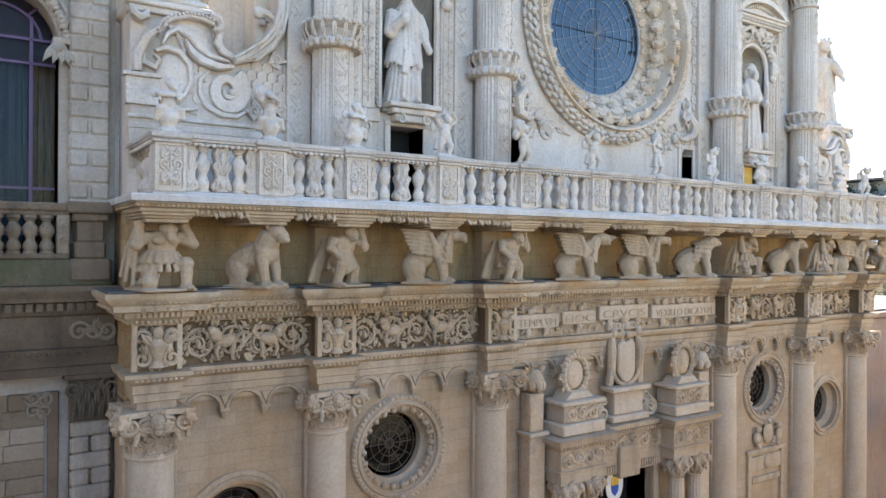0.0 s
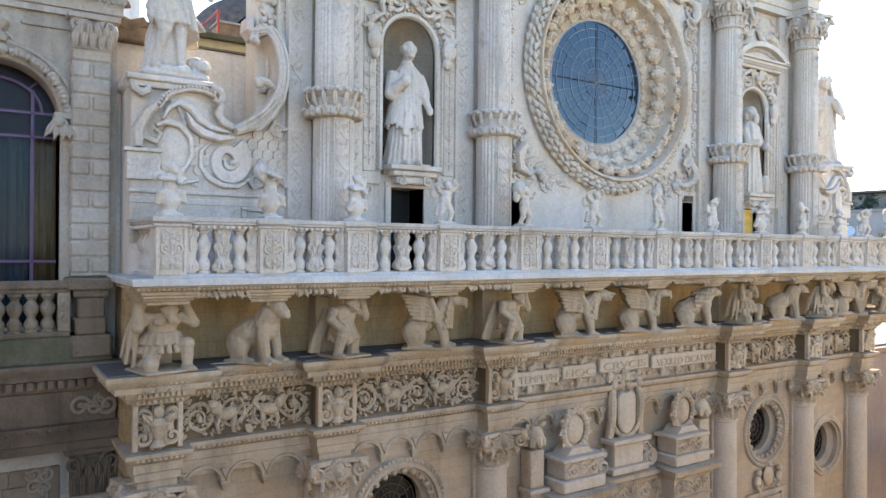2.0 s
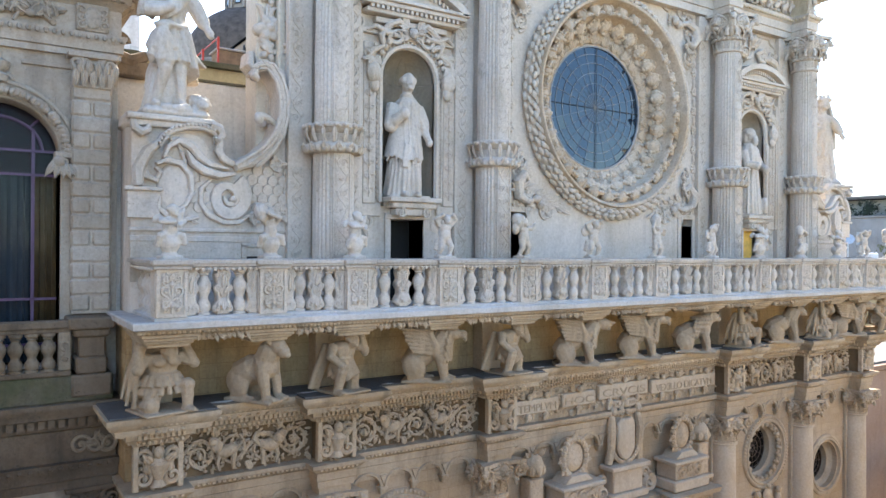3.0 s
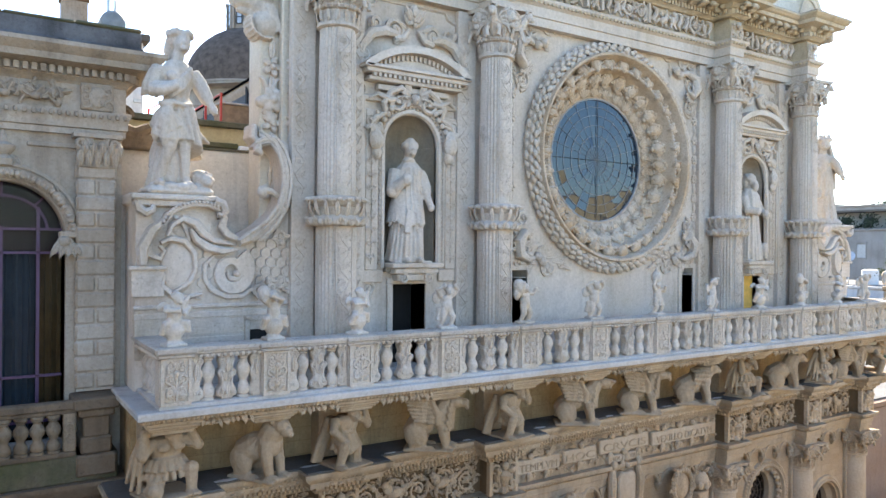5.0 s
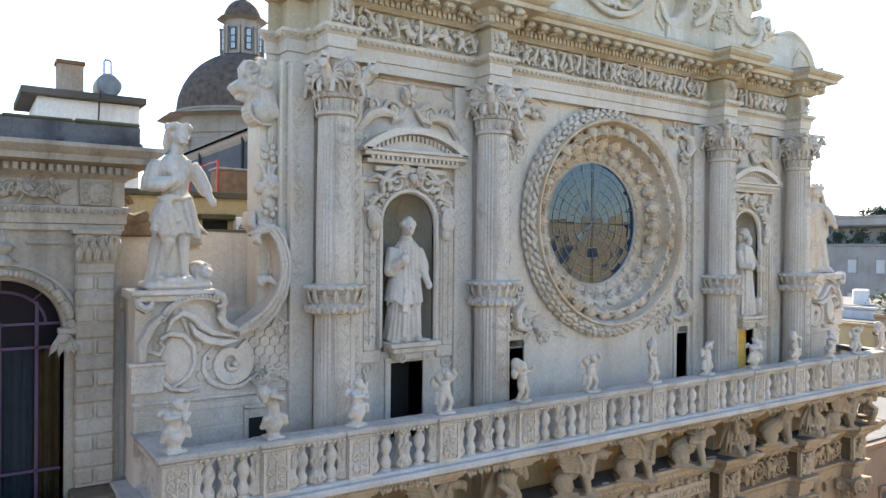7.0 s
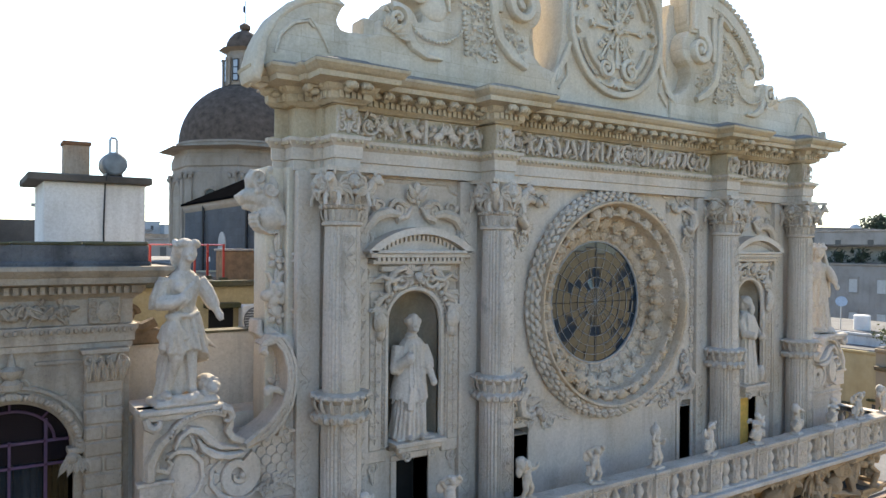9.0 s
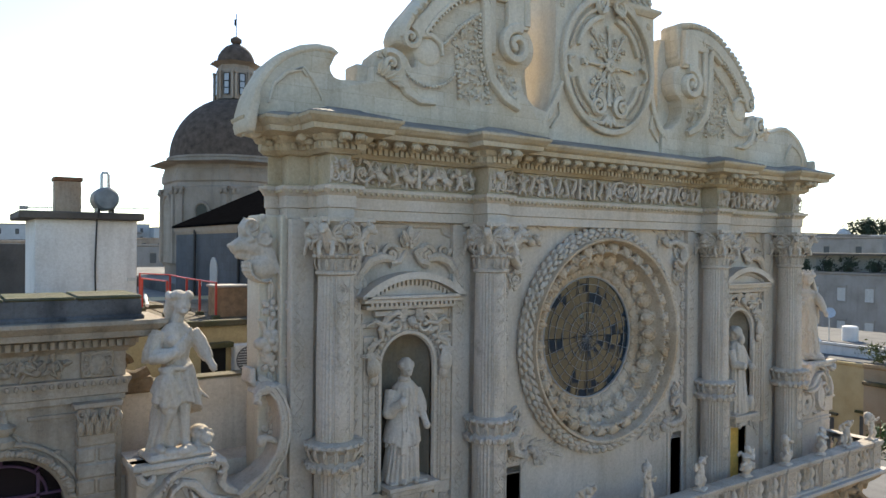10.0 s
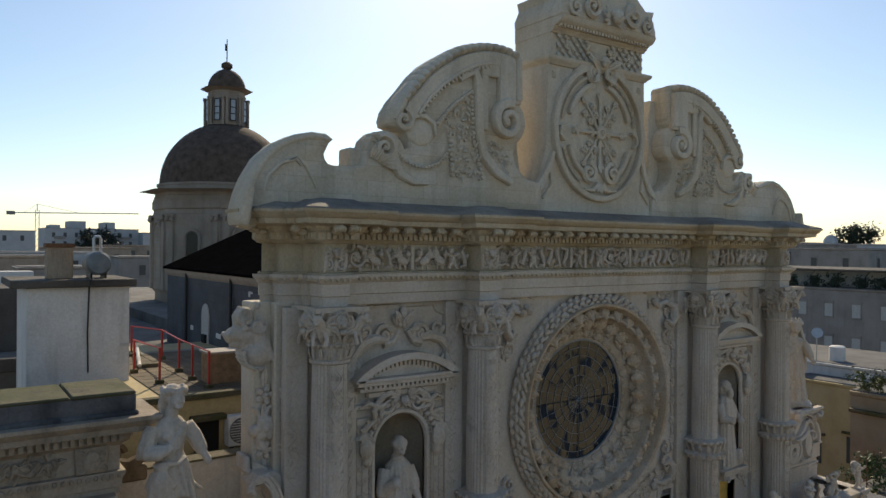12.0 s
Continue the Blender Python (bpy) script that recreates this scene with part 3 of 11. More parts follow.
for x, y, nx, ny in along(LOWPATH, 0.1):
    m = Matrix.Translation((x + 0.19 * nx, y + 0.19 * ny, 0)) @ pose(0, 0, 0, 0, 0, math.degrees(math.atan2(nx, -ny)))
    d.box(-0.027, 0.027, -0.05, 0.05, 9.67, 9.755, m=m)
    d.ball((0, 0.12, 9.565), (0.038, 0.05, 0.045), 6, 4, m=m)
    d.box(-0.03, 0.03, -0.29, -0.22, 9.93, 10.0, 0.012, m=m)
    d.box(-0.035, 0.035, 0.06, 0.14, 8.47, 8.54, 0.012, m=m)
part("dentils", d, OCHRE_CARVED, ent, kind="stuff")
d = Acc()
for x, y, nx, ny in along(LOWPATH, 0.2):
    m = Matrix.Translation((x + 0.36 * nx, y + 0.36 * ny, 0)) @ pose(0, 0, 0, 0, 0, math.degrees(math.atan2(nx, -ny)))
    d.box(-0.05, 0.05, -0.02, 0.2, 9.77, 9.83, 0.015, m=m)
    d.ball((0, -0.02, 9.83), (0.06, 0.05, 0.035), 7, 5, m=m)
part("modillions", d, OCHRE_CARVED, ent, kind="stuff")

# ---- balcony ----
PED = [-12.85, -11.0, -9.2, -6.98, -4.72, -2.4, 0.0, 2.4, 4.72, 6.98, 9.2, 11.0, 12.85]
balcony = thing("balcony", (0, -1.0, 11.65), "long pale stone balcony slab above carved figures", "balcony", kind="structure")
a = Acc()
SLABPATH = [(-13.45, 0.8), (-13.45, -1.98), (13.45, -1.98), (13.45, 0.8)]
a.sweep(SLABPATH, [(-1.9, 11.74), (0.0, 11.74), (0.06, 11.76), (0.07, 11.86), (0.05, 11.885), (-1.9, 11.89)])
a.box(-13.3, 13.3, -1.7, 0.8, 11.7, 11.886)
part("slab", a, SLAB, balcony)
a = Acc()
a.sweep(SLABPATH, [(-1.9, 11.62), (-0.14, 11.62), (-0.12, 11.65), (-0.07, 11.67), (-0.05, 11.71), (-0.01, 11.72), (-0.005, 11.742), (-1.9, 11.742)])
part("soffit_moulding", a, OCHRE, balcony, "ochre moulded band under the slab")
a = Acc()
for x, y, nx, ny in along(SLABPATH, 0.085):
    a.ball((x - 0.06 * nx, y - 0.06 * ny, 11.69), (0.035, 0.04, 0.035), 5, 4)
part("rope_moulding", a, OCHRE_CARVED, balcony, kind="stuff")
a = Acc()
for x0, x1 in zip(PED[:-1], PED[1:]):
    rng = random.Random(int(100 * x0))
    for x in run(x0 + 0.46, x1 - 0.46, 0.085):
        leaf(a, x, 11.64, -90 + rng.uniform(-35, 35), rng.uniform(0.12, 0.2), 0.045, -1.8 - rng.uniform(0, 0.06), 1.5)
        leaf(a, x + 0.03, 11.62, -90 + rng.uniform(-50, 50), rng.uniform(0.1, 0.15), 0.04, -1.7, 1.3)
    for x in run(x0 + 0.46, x1 - 0.46, 0.3):
        a.ball((x, -1.79, 11.57), (0.06, 0.06, 0.06), 7, 5)
        scroll(a, x + 0.12, 11.58, 0.07, -1.8, 1.3, 90, 1, 0.025, 12, 1.2)
part("hanging_leaves", a, OCHRE_CARVED, balcony, "leafy fringe under the slab", kind="stuff")
for x in PED:
    a = Acc()
    m = Matrix.Translation((x, 0, 0))
    for k, (hw, y0, z0, z1) in enumerate(((0.5, -1.86, 11.58, 11.66), (0.46, -1.82, 11.52, 11.585), (0.42, -1.76, 11.47, 11.525), (0.37, -1.7, 11.4, 11.475))):
        a.box(-hw, hw, y0, -0.1, z0, z1, 0.018, m=m)
    part("bracket", a, OCHRE, balcony)

balustrade = thing("balustrade", (0, -1.75, 11.88), "white limestone balustrade with carved pedestals and alternating balusters", "balustrade")
a = Acc()
a.sweep([(-13.15, 0.35), (-13.15, -1.88), (13.15, -1.88), (13.15, 0.35)], [(-0.42, 12.8), (0.0, 12.8), (0.0, 12.83), (0.04, 12.85), (0.05, 12.89), (0.07, 12.9), (0.07, 12.96), (0.05, 12.975), (-0.42, 12.98)])
part("handrail", a, RAIL, balustrade)
a = Acc()
for x, y, nx, ny in along([(-13.15, 0.35), (-13.15, -1.88), (13.15, -1.88), (13.15, 0.35)], 0.11):
    a.ball((x + 0.005 * nx, y + 0.005 * ny, 12.8), (0.045, 0.04, 0.04), 6, 4)
part("bead_moulding", a, CARVED, balustrade, kind="stuff")
a = Acc()
a.sweep([(-13.13, 0.35), (-13.13, -1.88), (13.13, -1.88), (13.13, 0.35)], [(-0.38, 11.885), (0.01, 11.885), (0.01, 11.94), (-0.02, 11.96), (-0.38, 11.96)])
part("plinth", a, SLAB, balustrade)


def pedestal_mesh(seed):
    a = Acc()
    a.box(-0.27, 0.27, -0.2, 0.2, 0, 0.96, 0.012)
    for s in (-1, 1):
        a.box(s * 0.235 - 0.03, s * 0.235 + 0.03, -0.235, -0.19, 0.08, 0.88)
        a.box(-0.26, 0.26, -0.235, -0.19, 0.48 + s * 0.4 - 0.03, 0.48 + s * 0.4 + 0.03)
    rng = random.Random(seed)
    c = Acc()
    candelabrum(c, 0, 0.14, 0.82, -0.215, 0.36, 0.03, rng)
    for s in (-1, 1):
        scroll(c, s * 0.105, 0.3, 0.09, -0.21, 1.4, 90, s, 0.032, 14)
        scroll(c, s * 0.105, 0.52, 0.085, -0.21, 1.4, -90, s, 0.032, 14)
        scroll(c, s * 0.105, 0.74, 0.08, -0.21, 1.4, 90, s, 0.03, 14)
        leaf(c, s * 0.06, 0.16, 90 - s * 50, 0.16, 0.05, -0.21, 1.2)
        a.box(s * 0.27 - 0.012, s * 0.27 + 0.012, -0.17, 0.17, 0.1, 0.86)
    a.join(c)
    return a.mesh("pedestal", CARVED)


peds = [pedestal_mesh(s) for s in (1, 2)]
for i, x in enumerate(PED):
    piece("pedestal", peds[i % 2], balustrade, (x, -1.68, 11.9))
    cap = Acc()
    cap.box(x - 0.33, x + 0.33, -1.965, -1.4, 12.79, 12.86, 0.02)
    cap.box(x - 0.36, x + 0.36, -2.0, -1.4, 12.86, 12.987, 0.03)
    part("pedestal_cap", cap, RAIL, balustrade)
a = Acc()
BALUSTER = [(0.1, 0.0), (0.1, 0.05), (0.078, 0.06), (0.095, 0.1), (0.105, 0.16), (0.095, 0.22), (0.065, 0.29), (0.06, 0.33), (0.07, 0.37), (0.1, 0.45), (0.114, 0.52), (0.104, 0.59), (0.075, 0.65), (0.056, 0.7), (0.06, 0.73), (0.084, 0.745), (0.07, 0.765), (0.1, 0.8), (0.1, 0.86)]
a.lathe([(r * 1.22, z) for r, z in BALUSTER], 16)
round_baluster = a.mesh("baluster", STATUE)
a = Acc()
half = [(0.11, 0.0), (0.11, 0.04), (0.16, 0.05), (0.19, 0.1), (0.18, 0.17), (0.14, 0.22), (0.105, 0.28), (0.11, 0.36), (0.14, 0.42), (0.165, 0.48), (0.155, 0.54), (0.12, 0.58), (0.12, 0.63), (0.14, 0.68), (0.15, 0.75), (0.13, 0.8), (0.12, 0.86)]
a.slab([(-x, z) for x, z in half] + [(x, z) for x, z in reversed(half)], -0.1, 0.1, c=0.03)
for s in (-1, 1):
    scroll(a, s * 0.125, 0.13, 0.06, -0.1, 1.4, 90, s, 0.024, 14)
    scroll(a, s * 0.105, 0.5, 0.055, -0.1, 1.4, -90, s, 0.022, 14)
    scroll(a, s * 0.1, 0.73, 0.045, -0.1, 1.3, 90, s, 0.02, 12)
    a.tube([(s * 0.13, -0.11, 0.2), (s * 0.075, -0.12, 0.3), (s * 0.1, -0.12, 0.44)], [0.022, 0.026, 0.02], 6)
    leaf(a, s * 0.02, 0.34, 90 - s * 16, 0.24, 0.05, -0.1, 1.0)
    leaf(a, s * 0.02, 0.32, -90 + s * 24, 0.24, 0.055, -0.1, 1.0)
leaf(a, 0, 0.5, 90, 0.3, 0.07, -0.11, 1.0)
leaf(a, 0, 0.3, -90, 0.26, 0.06, -0.11, 1.0)
leafy_baluster = a.mesh("baluster", CARVED)
a = Acc()
a.slab([(-0.8 * x, z) for x, z in half] + [(0.8 * x, z) for x, z in reversed(half)], -0.1, 0.1, c=0.03)
for s in (-1, 1):
    scroll(a, s * 0.07, 0.14, 0.05, -0.1, 1.3, 90, s, 0.02, 12)
    scroll(a, s * 0.07, 0.74, 0.05, -0.1, 1.3, -90, s, 0.02, 12)
leaf(a, 0, 0.4, 90, 0.36, 0.07, -0.1, 0.8)
half_baluster = a.mesh("baluster", CARVED)
for x0, x1 in zip(PED[:-1], PED[1:]):
    n = 3
    gap = (x1 - x0 - 0.54) / 4
    for k in range(5):
        x = x0 + 0.27 + gap * k + (0.09 if k == 0 else -0.09 if k == 4 else 0)
        piece("baluster", (half_baluster, round_baluster, leafy_baluster, round_baluster, half_baluster)[k], balustrade, (x, -1.7, 11.95))
for s in (-1, 1):
    for y in (-1.25, -0.85, -0.45, -0.05):
        piece("baluster", round_baluster, balustrade, (s * 12.95, y, 11.95))

# ---- upper order ----
UY = 0.1
upper = thing("upper_wall", (0, UY, 11.88), "pale carved limestone upper wall with niches and doorways", "wall", kind="structure")
w = Acc()


def rect(x0, x1, z0, z1):
    return [(x0, z0), (x0, z1), (x1, z1), (x1, z0)]


def arch(cx, half, z0, spring, n=16):
    return [(cx - half, z0)] + [(cx + half * math.cos(math.pi - math.pi * i / n), spring + half * math.sin(math.pi * i / n)) for i in range(n + 1)] + [(cx + half, z0)]


DOORS = [(-6.93, 0.46, 13.9), (-3.48, 0.27, 14.2), (3.48, 0.27, 14.2), (6.93, 0.46, 13.9)]
wall_with_holes(w, -9.75, 9.75, 11.88, 14.0, UY, 1.3, [rect(x - h, x + h, 11.89, min(z, 13.99)) for x, h, z in DOORS])
wall_with_holes(w, -9.75, 9.75, 14.0, 14.2, UY, 1.3, [rect(x - h, x + h, 14.0, 14.199) for x, h, z in DOORS if z > 14])
wall_with_holes(w, -9.75, 9.75, 14.2, 20.9, UY, 1.3, [arch(-6.9, 0.73, 14.3, 17.3), circle(0, 17.48, 2.85, 64), arch(6.9, 0.73, 14.3, 17.3)])
part("wall_face", w, PALE, upper)
w = Acc()
f_ = Acc()
for s in (-1, 1):
    f_.box(s * 10.15 - 0.42, s * 10.15 + 0.42, 0.5, 1.25, 11.88, 20.9, 0.03)
    f_.box(s * 9.85 - 0.3, s * 9.85 + 0.3, 0.25, 0.9, 11.88, 20.9, 0.03)
# flanks in the paler stone to throw more light on the wing statue
part("flank", f_, BRIGHTENED, upper, "brightened stone at the flanks of the wall")
for x in UP:
    for s in (-1, 1):
        w.box(x + s * 0.6 - 0.28, x + s * 0.6 + 0.28, -0.06, 0.15, 11.88, 20.8, 0.015)
part("pilasters", w, PALE, upper)
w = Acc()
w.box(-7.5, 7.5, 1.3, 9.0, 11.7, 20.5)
part("nave_front", w, REAR, upper, "shade-toned stone wall of the nave behind the front")

uent = thing("upper_entablature", (0, -0.3, 20.8), "pale limestone entablature with carved frieze and bracketed cornice", "cornice", kind="structure")
UPATH = [(-10.42, 0.62), (-10.42, 0.55), (-10.1, 0.55), (-10.1, 0.1), (-9.6, 0.1), (-9.6, -0.2)]
for x in UP:
    UPATH += [(x - 0.36, -0.2), (x - 0.36, -0.8), (x + 0.36, -0.8), (x + 0.36, -0.2)]
UPATH += [(9.6, -0.2), (9.6, 0.1), (10.1, 0.1), (10.1, 0.55), (10.42, 0.55), (10.42, 0.62)]
a = Acc()
a.sweep(UPATH, [(-0.6, 20.82), (-0.05, 20.82), (-0.05, 21.05), (-0.01, 21.07), (-0.01, 21.33), (0.02, 21.35), (0.06, 21.42), (0.12, 21.47), (0.13, 21.54), (-0.6, 21.56)])
part("architrave", a, PALE, uent)
a = Acc()
a.sweep(UPATH, [(-0.6, 21.54), (0, 21.54), (0.01, 21.58), (-0.1, 21.6), (-0.1, 22.24), (0, 22.25), (0, 22.27), (-0.6, 22.27)])
part("frieze", a, YELLOWED, uent)
a = Acc()
a.sweep(UPATH, [(-0.8, 22.25), (0.03, 22.25), (0.06, 22.29), (0.12, 22.32), (0.14, 22.36), (0.14, 22.48), (0.2, 22.5), (0.24, 22.55), (0.28, 22.62), (0.6, 22.67), (0.62, 22.78), (0.66, 22.8), (0.7, 22.86), (0.76, 22.91), (0.77, 22.97), (-0.8, 23.0)])
part("cornice", a, YELLOWED, uent, "yellow-brown stained cornice")
a = Acc()
a.sweep(UPATH, [(0.74, 22.972), (0.72, 23.01), (0.1, 23.2), (0.04, 23.24), (-0.7, 23.26)])
part("weathered_top", a, SOOTED, uent, "rain-blackened top of the cornice")
d, e = Acc(), Acc()
for x, y, nx, ny in along(UPATH, 0.15):
    m = Matrix.Translation((x + 0.14 * nx, y + 0.14 * ny, 0)) @ pose(0, 0, 0, 0, 0, math.degrees(math.atan2(nx, -ny)))
    d.box(-0.045, 0.045, -0.07, 0.05, 22.34, 22.49, m=m)
    e.ball((0, 0.05, 21.43), (0.05, 0.045, 0.05), 6, 4, m=m)
rng = random.Random(31)
for x, y, nx, ny in along(UPATH, 0.46):
    m = Matrix.Translation((x + 0.3 * nx, y + 0.3 * ny, 0)) @ pose(0, 0, 0, 0, 0, math.degrees(math.atan2(nx, -ny)) + rng.uniform(-3, 3))
    q = rng.uniform(0.85, 1.15)
    e.box(-0.11, 0.11, -0.22, 0.1, 22.57, 22.67, 0.03, m=m)
    e.ball((0, -0.18, 22.57), (0.12 * q, 0.11, 0.09 * q), 8, 6, m=m)
    e.ball((0, -0.02, 22.5), (0.1, 0.12, 0.08 * q), 8, 6, m=m)
    for k_ in (-1, 1):
        e.ball((0.1 * k_, -0.2, 22.55), (0.05, 0.08, 0.07 * q), 7, 5, m=m)
    if rng.random() < 0.7:
        e.ball((0.23, 0.04, 22.6), (0.09, 0.07, 0.06), 7, 5, m=m)
part("dentils", d, YELLOWED, uent, kind="stuff")
part("modillions", e, YELLOWED, uent, kind="stuff")

# ---- crowning gable ----
gable = thing("gable", (0, 0.4, 23.0), "pale limestone gable with great scrolls and a cross panel", "gable", kind="structure")


def half_gable(wide):
    """The outline of one half, from its foot outwards, over the scrolls, back to the pier."""
    o = [(-2.4, 23.0), (-10.9, 23.0), (-10.93, 23.35), (-10.76, 23.8), (-10.42, 24.2), (-9.96, 24.53), (-9.5, 24.68), (-9.15, 24.68)]
    o += [(-8.98, 24.62), (-9.06, 24.46), (-9.13, 24.3), (-9.1, 24.18), (-9.02, 24.09), (-8.9, 24.06), (-8.3, 24.08)] if wide else [(-8.5, 24.56), (-8.34, 24.46), (-8.3, 24.16)]
    o += [(-8.08, 24.16), (-8.05, 24.5), (-7.96, 24.76), (-7.76, 24.95), (-7.46, 25.02), (-7.2, 24.94), (-7.04, 24.78), (-6.96, 24.62), (-6.86, 24.66), (-6.84, 24.86), (-6.92, 25.02), (-7.14, 25.1), (-7.36, 25.16)]
    o += [(-7.4, 25.3), (-7.33, 25.54), (-7.15, 25.82), (-6.84, 26.18), (-6.56, 26.53), (-6.25, 26.83), (-5.9, 27.07), (-5.4, 27.37), (-5.0, 27.52), (-4.5, 27.64), (-4.0, 27.67), (-3.55, 27.62), (-3.25, 27.54), (-3.13, 27.42), (-3.14, 27.2), (-3.2, 26.4)]
    o += arc_pts(-3.6, 25.64, 0.62, 66, -66, 10)
    o += [(-3.36, 25.0), (-3.42, 24.75), (-3.3, 24.4), (-2.95, 24.12), (-2.4, 24.0)]
    return o


def end_leaf(tip):
    """The thick outer leaf that rises over the end of the cornice and rolls inwards."""
    out = [(-11.0, 22.6), (-11.13, 22.64), (-11.17, 22.78), (-11.14, 23.05), (-11.06, 23.36), (-10.93, 23.68), (-10.67, 24.12), (-10.32, 24.45), (-9.88, 24.68), (-9.47, 24.78), (-9.1, 24.77), tip]
    back = [(tip[0] - 0.1, tip[1] - 0.1), (-9.15, 24.6), (-9.48, 24.6), (-9.84, 24.5), (-10.2, 24.3), (-10.5, 24.02), (-10.72, 23.66), (-10.84, 23.34), (-10.92, 23.02), (-10.94, 22.8)]
    return out + back


for s in (-1, 1):
    a = Acc()
    HG = half_gable(s < 0)
    a.slab([(s * -x, z) for x, z in HG] if s > 0 else HG, -0.12, 0.55, c=0.05)
    part("scroll_wall", a, BRIGHTENED_BLOCKS, gable, smooth=50)
    a = Acc()
    o = end_leaf((-8.92, 24.66) if s < 0 else (-8.3, 24.52))
    a.slab([(s * -x, z) for x, z in o] if s > 0 else o, -0.16, 0.5, c=0.05)
    low = [(-11.0, 22.59), (-11.14, 22.63), (-11.18, 22.78), (-11.15, 23.05), (-11.07, 23.36), (-10.96, 23.62), (-10.86, 23.36), (-10.93, 23.02), (-10.95, 22.8)]
    a.slab([(s * -x, z) for x, z in low] if s > 0 else low, -0.42, 0.49, c=0.05)
    a.tube([(s * x, y_, z) for x, y_, z in ((11.06, 0.1, 22.66), (10.85, 0.1, 22.6), (10.7, 0.1, 22.66))], [0.1, 0.08, 0.05], 8)
    part("end_leaf", a, BRIGHTENED, gable, "thick rolled leaf over the cornice end", smooth=50)
    if s < 0:
        a = Acc()
        a.box(-8.38, -7.85, 0.12, 0.7, 23.9, 24.55, 0.05)
        part("stub_block", a, BRIGHTENED, gable, "worn stone stub")
    a = Acc()
    a.slab([(s * 2.72, 23.0), (s * 2.72, 24.3), (s * 2.85, 25.0), (s * 2.8, 26.4), (s * 2.95, 27.1), (s * 3.4, 27.1), (s * 3.5, 23.0)][::s], 0.4, 1.6, c=0.03)
    part("rear_buttress", a, BRIGHTENED, gable)
a = Acc()
a.slab([(-2.7, 23.0), (-2.62, 23.6), (-2.35, 24.3), (-2.15, 25.2), (-2.1, 27.6), (2.1, 27.6), (2.15, 25.2), (2.35, 24.3), (2.62, 23.6), (2.7, 23.0)], -0.02, 1.55, c=0.03)
a.box(-2.0, 2.0, -0.02, 1.55, 27.6, 28.5, 0.03)
part("pier", a, BRIGHTENED, gable)
a = Acc()
a.sweep([(-2.1, 1.55), (-2.1, -0.08), (2.1, -0.08), (2.1, 1.55)], [(-0.3, 27.48), (0.0, 27.48), (0.04, 27.54), (0.1, 27.58), (0.14, 27.64), (0.14, 27.7), (-0.3, 27.73)])
a.sweep([(-2.02, -0.08), (2.02, -0.08)], [(-1.6, 28.4), (0.0, 28.4), (0.05, 28.46), (0.12, 28.5), (0.14, 28.56), (0.34, 28.62), (0.42, 28.7), (0.46, 28.8), (-1.6, 28.85)])
a.slab([(-2.04, 28.8), (-2.06, 29.0), (-1.9, 29.35), (-1.96, 29.6), (-1.6, 29.55), (-1.0, 30.0), (0, 30.6), (1.0, 30.0), (1.6, 29.55), (1.96, 29.6), (1.9, 29.35), (2.06, 29.0), (2.04, 28.8)], -0.5, 1.5, c=0.04)
part("pediment", a, BRIGHTENED, gable)

# ---- wings beside the upper order ----
for s in (-1, 1):
    wing = thing("wing_wall", (s * 11.4, 0.4, 11.88), "pale limestone wing wall with a great volute", "wall", kind="structure")
    o = [(-9.7, 11.88), (-13.2, 11.88), (-13.2, 15.6), (-13.3, 15.65), (-13.3, 15.82), (-11.6, 15.82), (-11.45, 15.7), (-11.6, 15.5), (-11.58, 15.3)]
    o += arc_pts(-10.95, 15.55, 0.62, 195, 330, 8)
    o += [(-10.2, 15.75), (-10.1, 16.2), (-10.2, 16.7), (-10.45, 17.05), (-10.2, 17.15), (-9.95, 17.0), (-9.7, 16.6)]
    a = Acc()
    a.slab([(-s * x, z) for x, z in o], UY, 1.2, c=0.03)
    part("wall_face", a, PALE, wing, smooth=50)

# ---- palace ----
pal = thing("palace_wall", (-16, 1.1, 0), "soot-streaked palace wall with pilaster and arched window", "wall", kind="structure")
PY = 1.05
w = Acc()
wall_with_holes(w, -24, -13.3, 10.3, 17.2, PY, 1.7, [arch(-15.42, 1.08, 10.8, 14.95, 20)])
w.box(-24, -13.3, PY, 1.7, 0, 10.3)
w.box(-24, -13.3, 1.7, 9.0, 0, 10.3)
w.box(-13.75, -13.3, 1.7, 9.0, 10.3, 17.88)
w.box(-24, -13.3, 1.0, 9.0, 17.2, 17.9)
part("wall_face", w, PALACE, pal)
a = Acc()
a.sweep([(-24, 0.95), (-13.25, 0.95), (-13.25, 2.1)], [(-0.3, 18.0), (0.02, 18.0), (0.06, 18.06), (0.16, 18.12), (0.18, 18.28), (0.5, 18.34), (0.52, 18.46), (0.6, 18.52), (0.68, 18.6), (0.68, 18.68), (-0.3, 18.72)])
part("cornice", a, PALACE_TOP, pal, "sooty streaked cornice")
a = Acc()
a.sweep([(-24, 0.95), (-13.25, 0.95), (-13.25, 2.1)], [(-0.3, 17.0), (0.0, 17.0), (0.0, 17.12), (0.04, 17.14), (0.04, 17.3), (0.1, 17.42), (0.1, 17.48), (0, 17.5), (0, 18.005), (-0.3, 18.005)])
part("frieze", a, PALACE, pal)
a = Acc()
a.box(-24, -13.02, 0.55, 2.2, 18.6, 19.12, 0.03)
a.box(-24, -12.98, 0.48, 0.7, 18.6, 18.78, 0.03)
part("parapet", a, stone("blue_black_stone", (0.2, 0.2, 0.205), (0.04, 0.04, 0.044), (0.012, 0.012, 0.013), 0.9, 0.95, 1.0), pal, "blackened roof parapet")
a = Acc()
